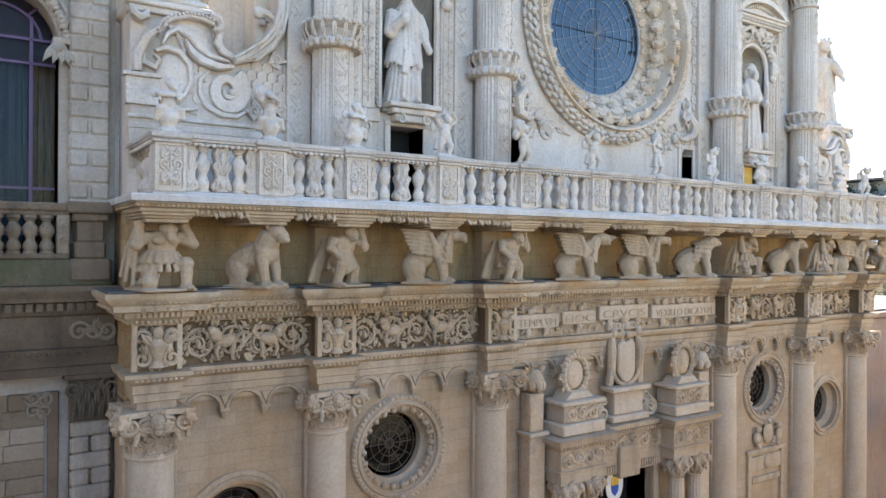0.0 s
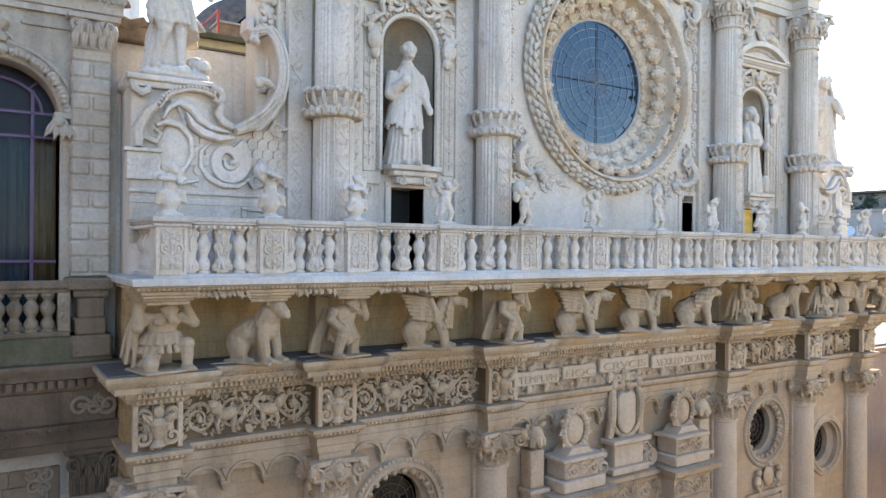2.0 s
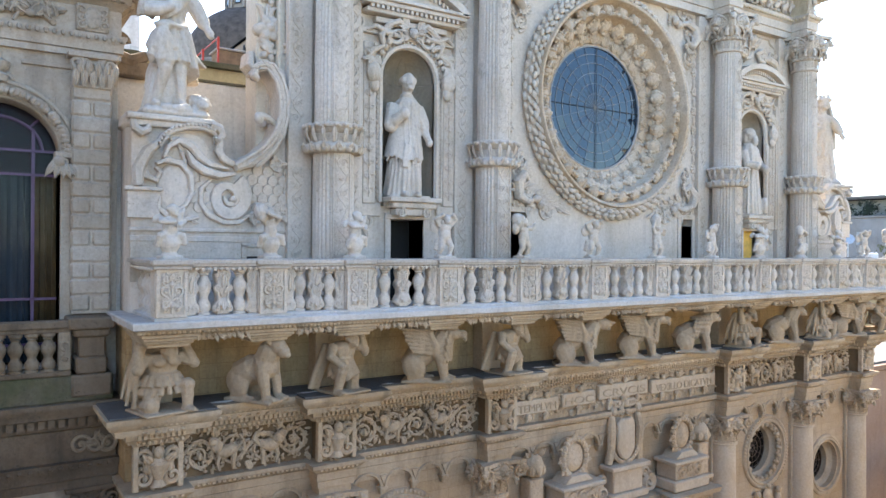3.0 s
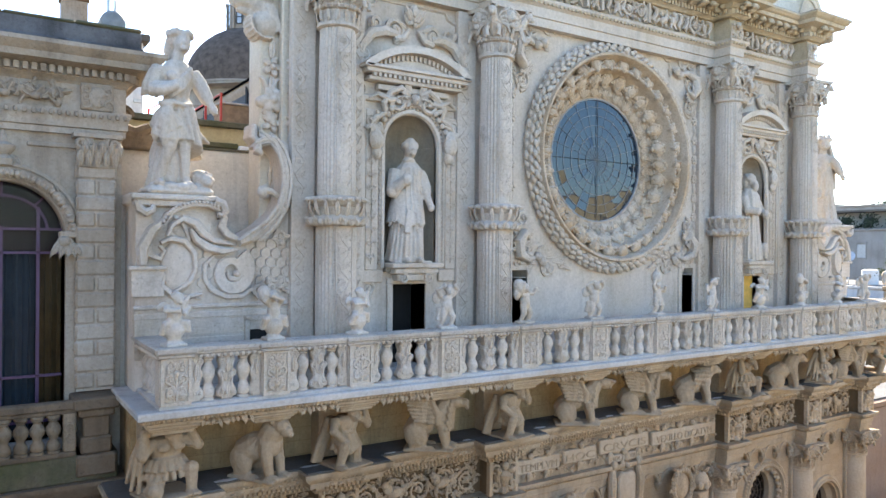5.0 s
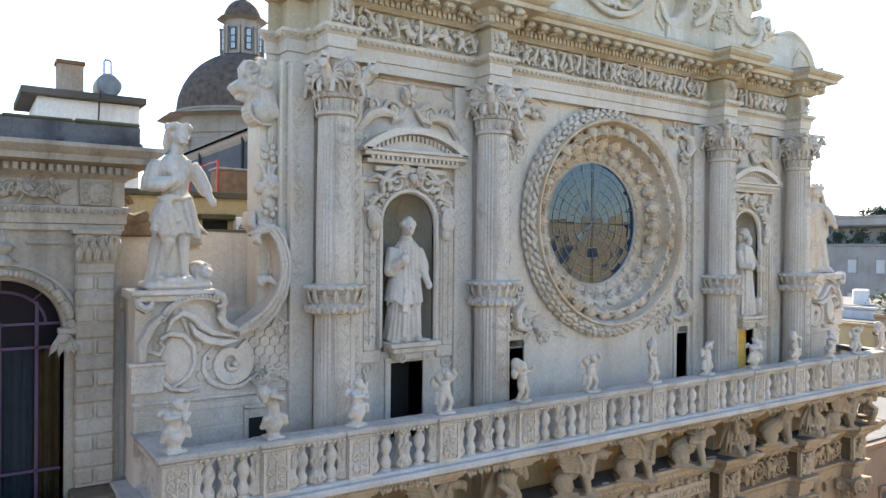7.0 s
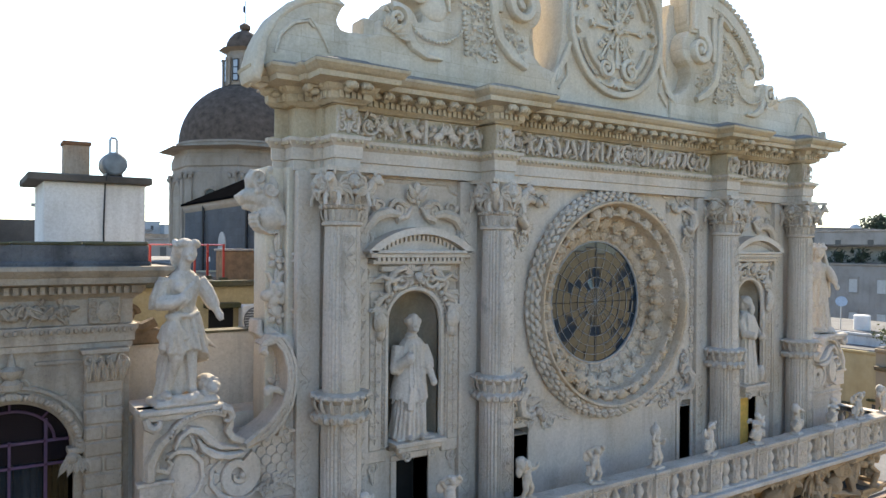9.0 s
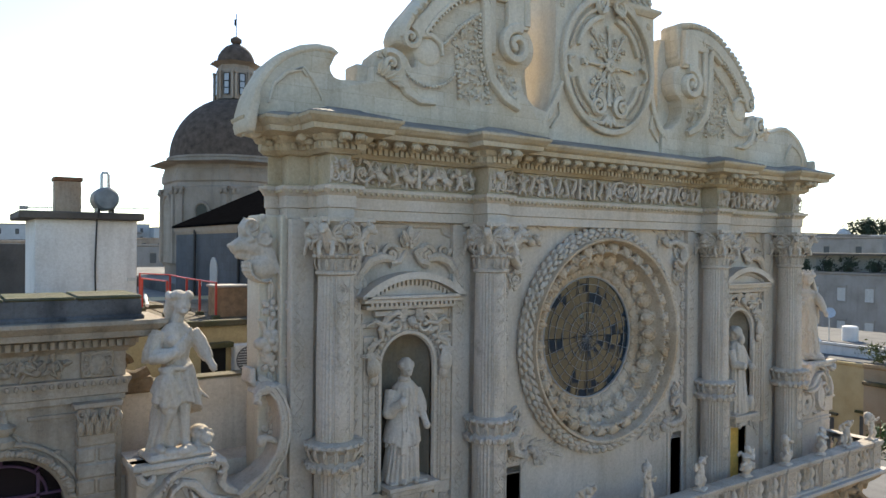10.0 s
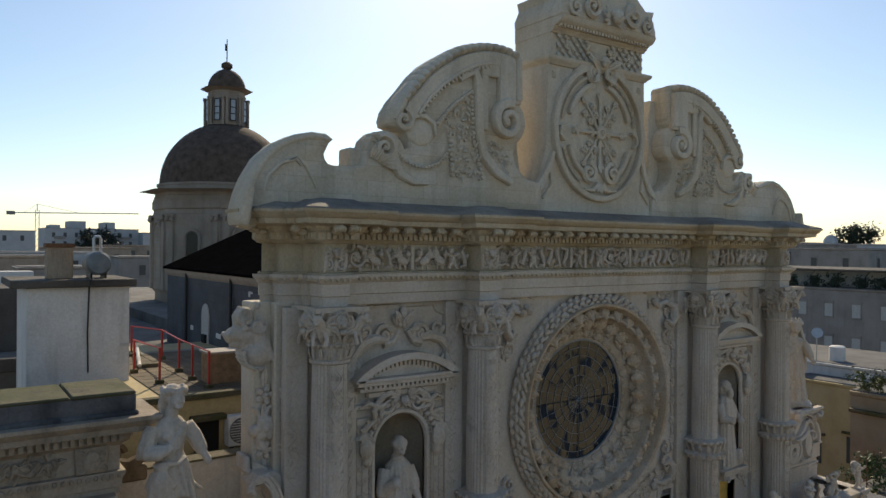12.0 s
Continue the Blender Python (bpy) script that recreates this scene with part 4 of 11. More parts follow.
for k in range(9):
    a.box(-24 + 1.22 * k, -22.783 + 1.22 * k, 0.5 + 0.02 * (k % 2), 2.24, 19.1, 19.15 + 0.015 * (k % 3), 0.035)
part("coping", a, MOSSY, pal, "mossy coping stones")
a = Acc()
a.box(-24, -13.3, 0.98, 1.7, 17.85, 18.62)
part("cornice_core", a, PALACE_DIRTY, pal)



# ---- carving on the upper order ----
def both(acc):
    """A carving and its mirror image about the middle axis."""
    return Acc().join(acc).join(acc, Matrix.Diagonal((-1, 1, 1, 1)))


def ring_leaves(acc, r, z, n, ln, w, lift=0.8, start=0.0):
    for k in range(n):
        one = Acc()
        leaf(one, 0, z, 90, ln, w, -r, lift)
        acc.join(one, pose(0, 0, 0, 0, 0, start + 360 * k / n))


def capital_mesh(r, z0, z1, seed, volutes=False):
    """A capital in two zones: a leafy neck, then masks, corner beasts and fans of wing feathers under a thin slab."""
    rng = random.Random(seed)
    a = Acc()
    h = z1 - z0
    zr = z0 + (0.46 if volutes else 0.3) * h
    a.lathe([(r * 0.98, z0 - 0.06), (r * 1.1, z0 - 0.03), (r * 1.1, z0 + 0.03), (r * 0.97, z0 + 0.05), (r * 0.97, zr - 0.05), (r * 1.12, zr - 0.03), (r * 1.18, zr + 0.02), (r * 1.05, zr + 0.06), (r * 1.02, z0 + 0.6 * h), (r * 1.16, z0 + 0.8 * h), (r * 1.32, z0 + 0.92 * h)], 28)
    if volutes:  # interlaced rings round the neck
        hr = 0.19 * h
        for k in range(10):
            for dz in (0.15, 0.31):
                b = Acc()
                b.tube([(0.9 * hr * math.cos(q * 0.524), -r * 1.0 - 0.012, z0 + dz * h + 0.7 * hr * math.sin(q * 0.524)) for q in range(13)], 0.017, 5)
                b.ball((0, -r * 1.0, z0 + dz * h), (0.035, 0.03, 0.04), 6, 5)
                a.join(b, pose(0, 0, 0, 0, 0, 36 * k + (18 if dz > 0.2 else 0)))
    else:
        ring_leaves(a, r * 0.98, z0 + 0.05, 14, 0.24 * h, 0.1 * r + 0.03, 0.9)
    for k in range(22):
        t = 2 * math.pi * k / 22
        a.ball((r * 1.16 * math.cos(t), r * 1.16 * math.sin(t), zr), 0.05, 6, 4)
    ring_leaves(a, r * 1.02, zr + 0.04, 12, 0.3 * h, 0.12 * r + 0.04, 1.1, 15)
    o = r * 1.55
    out = []
    for k in range(4):  # thin slab with hollowed sides
        for u, d in ((-1.0, 1.0), (-0.72, 0.93), (-0.36, 0.84), (0.0, 0.81), (0.36, 0.84), (0.72, 0.93)):
            x, y_ = u * o, -d * o
            for _ in range(k):
                x, y_ = -y_, x
            out.append((x, y_))
    n = len(out)
    v = [(x, y_, z) for z in (z1 - 0.1, z1) for x, y_ in out]
    a.add(v, [(i, (i + 1) % n, n + (i + 1) % n, n + i) for i in range(n)] + [tuple(range(n))[::-1], tuple(range(n, 2 * n))])
    for k in range(4):
        b = Acc()  # corner beast: body rising off the bell, head turned out, paws and folded wings
        if volutes:
            for s in (-1, 1):
                d_ = Acc()
                scroll(d_, 0, z0 + 0.72 * h, 0.2 * h, 0.0, 1.7, 90, s, 0.05, 22, 1.2)
                b.join(d_, Matrix.Translation((s * 0.06, -r * 1.7, 0)) @ pose(0, 0, 0, 0, 0, s * 50))
        b.tube([(0, -r * 1.0, zr + 0.1 * h), (0, -r * 1.32, z0 + 0.52 * h), (0, -r * 1.62, z0 + 0.72 * h), (0, -r * 1.84, z0 + 0.8 * h)], [0.09, 0.13, 0.12, 0.09], 9)
        b.ball((0, -r * 1.9, z0 + 0.8 * h), (0.11, 0.13, 0.12), 9, 7)
        b.ball((0, -r * 2.12, z0 + 0.74 * h), (0.06, 0.08, 0.06), 8, 6)
        for s in (-1, 1):
            b.ball((s * 0.09, -r * 1.86, z0 + 0.9 * h), (0.04, 0.05, 0.07), 7, 5)
            b.tube([(s * 0.1, -r * 1.4, z0 + 0.56 * h), (s * 0.16, -r * 1.56, z0 + 0.44 * h), (s * 0.13, -r * 1.62, z0 + 0.32 * h)], [0.07, 0.05, 0.05], 7)
            for j in range(4):
                b.tube([(s * 0.08, -r * 1.4, z0 + 0.66 * h), (s * (0.2 + 0.05 * j), -r * (1.34 - 0.06 * j), z0 + (0.82 - 0.09 * j) * h), (s * (0.34 + 0.02 * j), -r * (1.2 - 0.05 * j), z0 + (0.86 - 0.15 * j) * h)], [0.035, 0.045, 0.02], 6)
        a.join(b, pose(0, 0, 0, 0, 0, 45 + 90 * k))
        f = Acc()  # mask with a mane between two fans
        f.ball((0, -r * 1.28, z0 + 0.74 * h), (0.15, 0.16, 0.18), 10, 8)
        f.ball((0, -r * 1.28 - 0.15, z0 + 0.68 * h), (0.07, 0.07, 0.06), 8, 6)
        f.ball((0, -r * 1.28 - 0.1, z0 + 0.56 * h), (0.09, 0.08, 0.07), 8, 6)
        for s in (-1, 1):
            f.ball((s * 0.065, -r * 1.28 - 0.13, z0 + 0.78 * h), 0.03, 6, 5)
        for q in range(11):
            t = radians(-20 + 22 * q)
            f.ball((0.17 * math.cos(t), -r * 1.24, z0 + 0.76 * h + 0.19 * math.sin(t)), (0.06, 0.08, 0.06), 7, 5)
        for s in (-1, 1):
            for j in range(4):
                leaf(f, s * 0.12, z0 + 0.5 * h, 90 - s * (18 + 20 * j), 0.36 * h, 0.05, -r * 1.16, 1.3)
        a.join(f, pose(0, 0, 0, 0, 0, 90 * k))
    for _ in range(30):
        t, u = rng.uniform(0, 2 * math.pi), rng.uniform(0.35, 0.7)
        rr = r * (1.04 + 0.2 * u)
        a.ball((rr * math.cos(t), rr * math.sin(t), z0 + u * h), rng.uniform(0.04, 0.07), 6, 4)
    return a


def arabesque(acc, x, z0, z1, y, w, t=0.014, seed=1):
    """A running scroll up a narrow panel: one winding stem, a curl with a flower in each bend."""
    rng = random.Random(seed)
    n = max(3, round((z1 - z0) / (0.95 * w)))
    h = (z1 - z0) / n
    acc.tube([(x + 0.3 * w * math.sin(math.pi * k / 6), y - 0.4 * t, z0 + h * k / 6) for k in range(6 * n + 1)], t, 5)
    for k in range(n):
        s, zc = (1 if k % 2 == 0 else -1), z0 + (k + 0.5) * h
        scroll(acc, x - s * 0.1 * w, zc, 0.24 * w, y, 1.3, 90 + 90 * s, -s, t * 1.1, 12, 1.0)
        rosette(acc, x - s * 0.1 * w, zc, 0.1 * w, y - t, 5)
        for q in range(3):
            leaf(acc, x + s * 0.3 * w, zc + (q - 1) * 0.2 * h, 90 - s * (20 + 50 * (q - 1)) + rng.uniform(-15, 15), 0.26 * w, 0.08 * w, y - 0.2 * t, 0.8)
        leaf(acc, x - s * 0.3 * w, zc + 0.22 * h, 90 + s * rng.uniform(20, 60), 0.24 * w, 0.08 * w, y - 0.2 * t, 0.8)
        leaf(acc, x - s * 0.3 * w, zc - 0.22 * h, -90 - s * rng.uniform(20, 60), 0.24 * w, 0.08 * w, y - 0.2 * t, 0.8)


def flutes(n, depth, gap=24):
    """Hollows all round but for a smooth panel in front."""
    def f(a, z):
        d = abs((math.degrees(a) - 270 + 180) % 360 - 180)
        return 1.0 if d < gap else 1 - depth * (0.5 - 0.5 * math.cos(n * a))
    return f


def upper_column():
    ob = thing("upper_column", (UP[0], -0.5, 11.88), "pale fluted column with carved panel, leaf collar and beast capital", "column", "columns of the upper order")
    at = lambda acc: Acc().join(acc, Matrix.Translation((UP[0], -0.5, 0)))
    a = Acc()
    a.box(-0.56, 0.56, -0.56, 0.5, 11.88, 12.15, 0.02)
    a.lathe([(0.55, 12.15), (0.57, 12.2), (0.55, 12.26), (0.5, 12.28), (0.5, 12.31), (0.52, 12.35), (0.48, 12.4)], 28)
    part("base", at(a), PALE, ob)
    a = Acc()
    a.lathe([(0.45, 12.38), (0.45, 13.3), (0.45, 14.3), (0.45, 15.3)], 120, flute=flutes(30, 0.055, 27))
    arabesque(a, 0, 12.5, 15.2, -0.445, 0.36, 0.014, 8)
    for s in (-1, 1):
        a.tube([(s * 0.19, -0.425, 12.45), (s * 0.19, -0.425, 15.25)], 0.018, 5)
    part("lower_shaft", at(a), CARVED, ob)
    a = Acc()
    a.lathe([(0.45, 15.24), (0.56, 15.27), (0.6, 15.34), (0.58, 15.42), (0.5, 15.48), (0.5, 15.66), (0.56, 15.7), (0.63, 15.78), (0.61, 15.86), (0.46, 15.9)], 32)
    ring_leaves(a, 0.5, 15.44, 16, 0.4, 0.085, 1.6)
    ring_leaves(a, 0.56, 15.28, 14, 0.2, 0.11, 1.2, 10)
    for k in range(22):
        t = 2 * math.pi * k / 22
        a.ball((0.58 * math.cos(t), 0.58 * math.sin(t), 15.34), (0.1, 0.1, 0.1), 7, 5)
    for k in range(18):
        t = 2 * math.pi * (k + 0.5) / 18
        a.ball((0.62 * math.cos(t), 0.62 * math.sin(t), 15.82), (0.09, 0.09, 0.06), 6, 4)
    part("leaf_collar", at(a), CARVED, ob, "collar of carved leaves and fruit")
    a = Acc()
    a.lathe([(0.42, 15.88), (0.42, 17.3), (0.405, 18.6), (0.39, 19.6)], 120, flute=flutes(30, 0.055, 27))
    arabesque(a, 0, 16.0, 19.4, -0.4, 0.34, 0.014, 9)
    for s in (-1, 1):
        a.tube([(s * 0.175, -0.385, 15.95), (s * 0.17, -0.36, 19.5)], 0.017, 5)
    part("upper_shaft", at(a), CARVED, ob)
    part("capital", at(capital_mesh(0.42, 19.62, 20.84, 4)), CARVED, ob, "capital of leaves, scrolls and winged beasts")
    return ob


col = upper_column()
for x in UP[1:]:
    copy_thing(col, pose(x, -0.5, 11.88))

# relief panels on the pilasters beside the columns
c = Acc()
for x in UP:
    for s in (-1, 1):
        if abs(x + s * 0.6) > 4.9 or abs(x) < 5:
            arabesque(c, x + s * 0.68, 12.6, 15.0, -0.06, 0.32, 0.014, int(x * 7 + s))
            arabesque(c, x + s * 0.68, 15.9, 20.2, -0.06, 0.32, 0.014, int(x * 5 + s))
for s in (-1, 1):
    arabesque(c, s * 9.9, 12.8, 20.3, 0.245, 0.28, 0.02, 3)
part("pilaster_carving", c, CARVED, upper, kind="stuff")

# frieze: bars, stems, scrolls and children, deeply undercut
for i, (x0, x1) in enumerate(((-8.75, -5.15), (-4.33, 4.33), (5.15, 8.75))):
    rng = random.Random(40 + i)
    c = Acc()
    x = x0 + 0.16
    while x < x1 - 0.12:
        k = rng.randrange(6)
        y0, y1 = -0.32, -0.08
        if k == 0:  # upright bar
            strip(c, [(x, 21.63), (x, 22.2)], 0.045, y0, y1, 0.015)
            x += 0.2
        elif k in (1, 5):  # S-shaped stem
            up = rng.choice((-1, 1))
            c.tube([(x + 0.02, -0.2, 21.92 - up * 0.26), (x + 0.16, -0.26, 21.92 - up * 0.2), (x + 0.1, -0.28, 21.92), (x + 0.02, -0.26, 21.92 + up * 0.16), (x + 0.16, -0.2, 21.92 + up * 0.26)], [0.03, 0.055, 0.06, 0.055, 0.03], 6)
            x += 0.3
        elif k == 3:  # large flowered curl
            w_ = rng.choice((-1, 1))
            scroll(c, x + 0.24, 21.92, 0.27, -0.2, 1.4, rng.uniform(0, 360), w_, 0.055, 22, 1.2)
            rosette(c, x + 0.24, 21.92, 0.13, -0.24, 6)
            for q in range(6):
                leaf(c, x + 0.24 + 0.2 * math.cos(q * 1.05), 21.92 + 0.2 * math.sin(q * 1.05), 60 * q + 40 * w_, 0.2, 0.06, -0.2, 1.2)
            x += 0.54
        elif k == 2:  # bird with a spread wing
            w_ = rng.choice((-1, 1))
            c.ball((x + 0.2, -0.24, 21.84), (0.17, 0.1, 0.11), 9, 7, rot=(0, 25 * w_, 0))
            c.ball((x + 0.2 + 0.15 * w_, -0.27, 22.0), (0.07, 0.07, 0.08), 8, 6)
            for q in range(5):
                c.tube([(x + 0.2, -0.26, 21.9), (x + 0.2 - w_ * (0.1 + 0.03 * q), -0.28, 22.06 - 0.03 * q), (x + 0.2 - w_ * (0.14 + 0.05 * q), -0.24, 22.2 - 0.08 * q)], [0.03, 0.035, 0.015], 5)
            for q in (-1, 1):
                c.tube([(x + 0.2 + 0.06 * q, -0.24, 21.76), (x + 0.2 + 0.08 * q, -0.26, 21.63)], [0.03, 0.025], 5)
            x += 0.46
        else:  # child
            lean = rng.uniform(-0.08, 0.08)
            c.ball((x + 0.12, -0.26, 21.86), (0.09, 0.1, 0.15), 8, 6)
            c.ball((x + 0.12 + lean, -0.3, 22.08), (0.075, 0.08, 0.085), 8, 6)
            for s in (-1, 1):
                c.tube([(x + 0.12 + s * 0.06, -0.26, 21.97), (x + 0.12 + s * 0.2, -0.3, 21.97 + rng.uniform(-0.1, 0.16))], [0.045, 0.032], 5)
                c.tube([(x + 0.12 + s * 0.05, -0.26, 21.78), (x + 0.12 + s * 0.13, -0.29, 21.63)], [0.055, 0.038], 5)
            x += 0.38
        leaf(c, x - 0.08, rng.uniform(21.7, 22.0), rng.uniform(30, 150), 0.24, 0.07, -0.16, 1.3)
        leaf(c, x - 0.2, rng.uniform(21.68, 22.1), rng.uniform(0, 360), 0.2, 0.06, -0.14, 1.3)
    filler(c, x0, x1, 21.64, 22.2, -0.1, 0.17, 70 + i, 0.7)
    part("frieze_carving", c, CARVED, uent, "deeply undercut frieze of bars, scrolls and children", kind="stuff")
for x in UP:
    c = Acc()
    cherub(c, x, -0.76, 22.02, 0.19)
    leaf(c, x, 21.62, 90, 0.3, 0.1, -0.74)
    for s in (-1, 1):
        scroll(c, x + s * 0.17, 21.76, 0.12, -0.74, 1.4, 90, s, 0.035, 14)
        leaf(c, x + s * 0.25, 21.62, 90, 0.5, 0.06, -0.73, 1.0)
    part("block_carving", c, CARVED, uent, kind="stuff")

# ---- rose window ----
RZ = 17.48
rose = thing("rose_window", (0, 0.7, RZ - 3.5), "great carved stone rose window with leaded glass", "window", kind="structure")


def radial(a, r, y):
    """Local z points outwards from the rose's middle, local x along its ring."""
    return Matrix.Translation((0, y, RZ)) @ pose(0, 0, 0, 0, 90 - a, 0) @ Matrix.Translation((0, 0, r))


a = Acc()
prof = [(1.84, 0.78), (1.85, 0.68), (1.89, 0.66), (1.92, 0.68), (2.0, 0.67), (2.2, 0.58), (2.4, 0.42), (2.51, 0.26), (2.56, 0.14), (2.585, 0.04), (2.59, -0.08), (2.62, -0.12), (2.68, -0.12), (2.71, -0.08), (2.715, 0.12), (2.76, 0.12), (2.86, 0.0), (2.93, -0.2), (2.94, -0.28), (2.97, -0.33), (3.03, -0.34), (3.06, -0.28), (3.07, 0.15)]
a.lathe([(r, -y) for r, y in prof], 96, axis_y(0, 0, RZ), caps=False)
part("splay", a, ROSE_STONE, rose)
a = Acc()
for k in range(132):
    a.ball((0, 0, 0), (0.04, 0.03, 0.03), 6, 4, radial(k * 360 / 132, 2.65, -0.125))
part("bead_ring", a, CARVED, rose, kind="stuff")
a = Acc()
rng = random.Random(21)
N = 28
for k in range(N):
    t = k * 360 / N
    b = Acc()
    # winged head under a low fan of leaves
    q = rng.uniform(0.9, 1.12)
    b.ball((0, -0.09, 0.02), (0.115 * q, 0.115, 0.125 * q), 12, 9)
    b.ball((0, -0.19, -0.02), (0.032, 0.035, 0.035), 6, 5)
    b.ball((0, -0.16, -0.08), (0.05, 0.045, 0.035), 7, 5)
    for s in (-1, 1):
        for j in range(3):
            b.ball((s * (0.06 + 0.035 * j), -0.1, 0.12 - 0.05 * j), (0.05, 0.06, 0.05), 7, 5)
        b.tube([(s * 0.07, -0.04, -0.07), (s * 0.13, -0.07, -0.05), (s * 0.165, -0.04, 0.04)], [0.035, 0.04, 0.015], 7)
        leaf(b, s * 0.07, -0.06, 90 - s * rng.uniform(120, 150), 0.2, 0.08, -0.03, 0.6)
        b.ball((s * 0.15, -0.05, -0.12), (0.055, 0.05, 0.06), 7, 5)
    leaf(b, 0, -0.1, -90, 0.16, 0.09, -0.02, 0.5)
    b.ball((rng.uniform(-0.02, 0.02), -0.06, 0.18), (0.08, 0.06, 0.05), 8, 6)
    a.join(b, radial(t + rng.uniform(-1, 1), 2.41, 0.44) @ pose(0, 0, 0, 42, 0, 0) @ Matrix.Diagonal((1.6, 1.15, 1.6, 1)))
    b = Acc()
    b.ball((0, -0.03, 0), (0.1, 0.05, 0.09), 10, 7)
    for w_ in range(-2, 3):
        b.tube([(0.0, -0.05, -0.08), (0.04 * w_, -0.075, 0.0), (0.055 * w_, -0.05, 0.09)], [0.012, 0.02, 0.016], 5)
    a.join(b, radial(t + 180 / N, 2.05, 0.645) @ pose(0, 0, 0, 25, 0, 0) @ Matrix.Diagonal((1.7, 1.3, 1.5, 1)))
    b = Acc()
    for w_ in (-25, 25):
        leaf(b, 0, -0.08, 90 + w_ + rng.uniform(-10, 10), 0.18, 0.07, -0.02, 0.5)
    b.ball((0, -0.03, 0.02), (0.05, 0.05, 0.05), 7, 5)
    a.join(b, radial(t, 2.05, 0.645) @ pose(0, 0, 0, 25, 0, 0) @ Matrix.Diagonal((1.5, 1.2, 1.3, 1)))
part("inner_garland", a, ROSE_STONE, rose, "ring of carved heads and leaves", kind="stuff")
a = Acc()
N = 30
for k in range(N):
    t = k * 360 / N
    b = Acc()
    q = rng.uniform(0.85, 1.15)
    b.ball((0, -0.05, 0), (0.1 * q, 0.1, 0.085 * q), 10, 7)
    for s in (-1, 1):
        b.ball((s * 0.075, -0.05, 0.02), (0.045, 0.07, 0.075), 8, 6)
        leaf(b, s * 0.05, 0.0, 90 - s * rng.uniform(50, 100), 0.15, 0.05, -0.03, 1.0)
    b.ball((rng.uniform(-0.04, 0.04), -0.13, 0.0), (0.045, 0.045, 0.04), 6, 4)
    a.join(b, radial(t + rng.uniform(-1, 1), 2.83, 0.03) @ pose(0, 0, 0, 52, 0, 0) @ Matrix.Diagonal((1.55, 2.1, 1.7, 1)))
part("outer_garland", a, ROSE_STONE, rose, "ring of carved fruits and shells", kind="stuff")
a = Acc()
a.lathe([(3.18 + 0.17 * math.cos(radians(t)), -0.03 + 0.17 * math.sin(radians(t))) for t in range(-90, 271, 30)], 96, axis_y(0, 0, RZ), caps=False)
for k in range(74):
    for j, (rr, yy) in enumerate(((3.08, -0.19), (3.18, -0.2), (3.28, -0.14), (3.35, -0.02))):
        t = (k + 0.5 * (j % 2) + rng.uniform(-0.1, 0.1)) * 360 / 74
        q = rng.uniform(0.85, 1.1)
        a.ball((0, 0, 0), (0.125 * q, 0.06 * q, 0.07 * q), 8, 5, radial(t, rr, yy) @ pose(0, 0, 0, 0, rng.uniform(-18, 18), 10))
part("laurel_wreath", a, CARVED, rose, "thick wreath of overlapping laurel leaves", kind="stuff")
# glass in rings and rays
radii, rays = (0.05, 0.44, 0.75, 1.06, 1.36, 1.62, 1.86), 24
rng = random.Random(77)
lead = Acc()
for i, r in enumerate(radii[:-1]):
    lead.lathe([(r - 0.006, -0.69), (r - 0.006, -0.68), (r + 0.006, -0.68), (r + 0.006, -0.69)], 48, axis_y(0, 0, RZ), caps=False)
for k in range(rays):
    t = radians(k * 360 / rays)
    lead.tube([(0.05 * math.cos(t), 0.68, RZ + 0.05 * math.sin(t)), (1.85 * math.cos(t), 0.68, RZ + 1.85 * math.sin(t))], 0.006, 4)
part("leading", lead, LEAD, rose, kind="stuff")
for w_, z_ in ((1.85, 0), (0, 1.85)):
    a = Acc()
    a.tube([(-w_, 0.66, RZ - z_), (w_, 0.66, RZ + z_)], 0.008, 6)
    part("iron_bar", a, IRON, rose)
for i in range(len(radii) - 1):
    n = rays if i else rays // 2
    for k in range(n):
        a0, a1 = 2 * math.pi * k / n, 2 * math.pi * (k + 1) / n
        tx, tz = rng.gauss(0, 0.006), rng.gauss(0, 0.006)
        if rng.random() < (0.22 if k > n / 2 else 0.06):
            tx, tz = rng.gauss(0, 0.035), rng.gauss(0, 0.035)
        pts = []
        for rr, aa in ((radii[i], a0), (radii[i + 1], a0), (radii[i + 1], (a0 + a1) / 2), (radii[i + 1], a1), (radii[i], a1), (radii[i], (a0 + a1) / 2)):
            pts.append((rr * math.cos(aa), rr * math.sin(aa)))
        mx, mz = sum(p[0] for p in pts) / 6, sum(p[1] for p in pts) / 6
        a = Acc()
        a.add([(x, 0.7 + (x - mx) * tx + (z - mz) * tz, RZ + z) for x, z in pts], [(0, 5, 4, 3, 2, 1)])
        part("pane", a, GLASS, rose, smooth=0)
a = Acc()
a.lathe([(0.05, -0.69), (0.05, -0.68), (0.01, -0.675)], 24, axis_y(0, 0, RZ))
part("hub", a, LEAD, rose)
a = Acc()
a.lathe([(1.87, -0.73), (1.87, -0.65), (1.83, -0.65), (1.83, -0.73)], 64, axis_y(0, 0, RZ), caps=False)
part("glazing_rim", a, LEAD, rose)

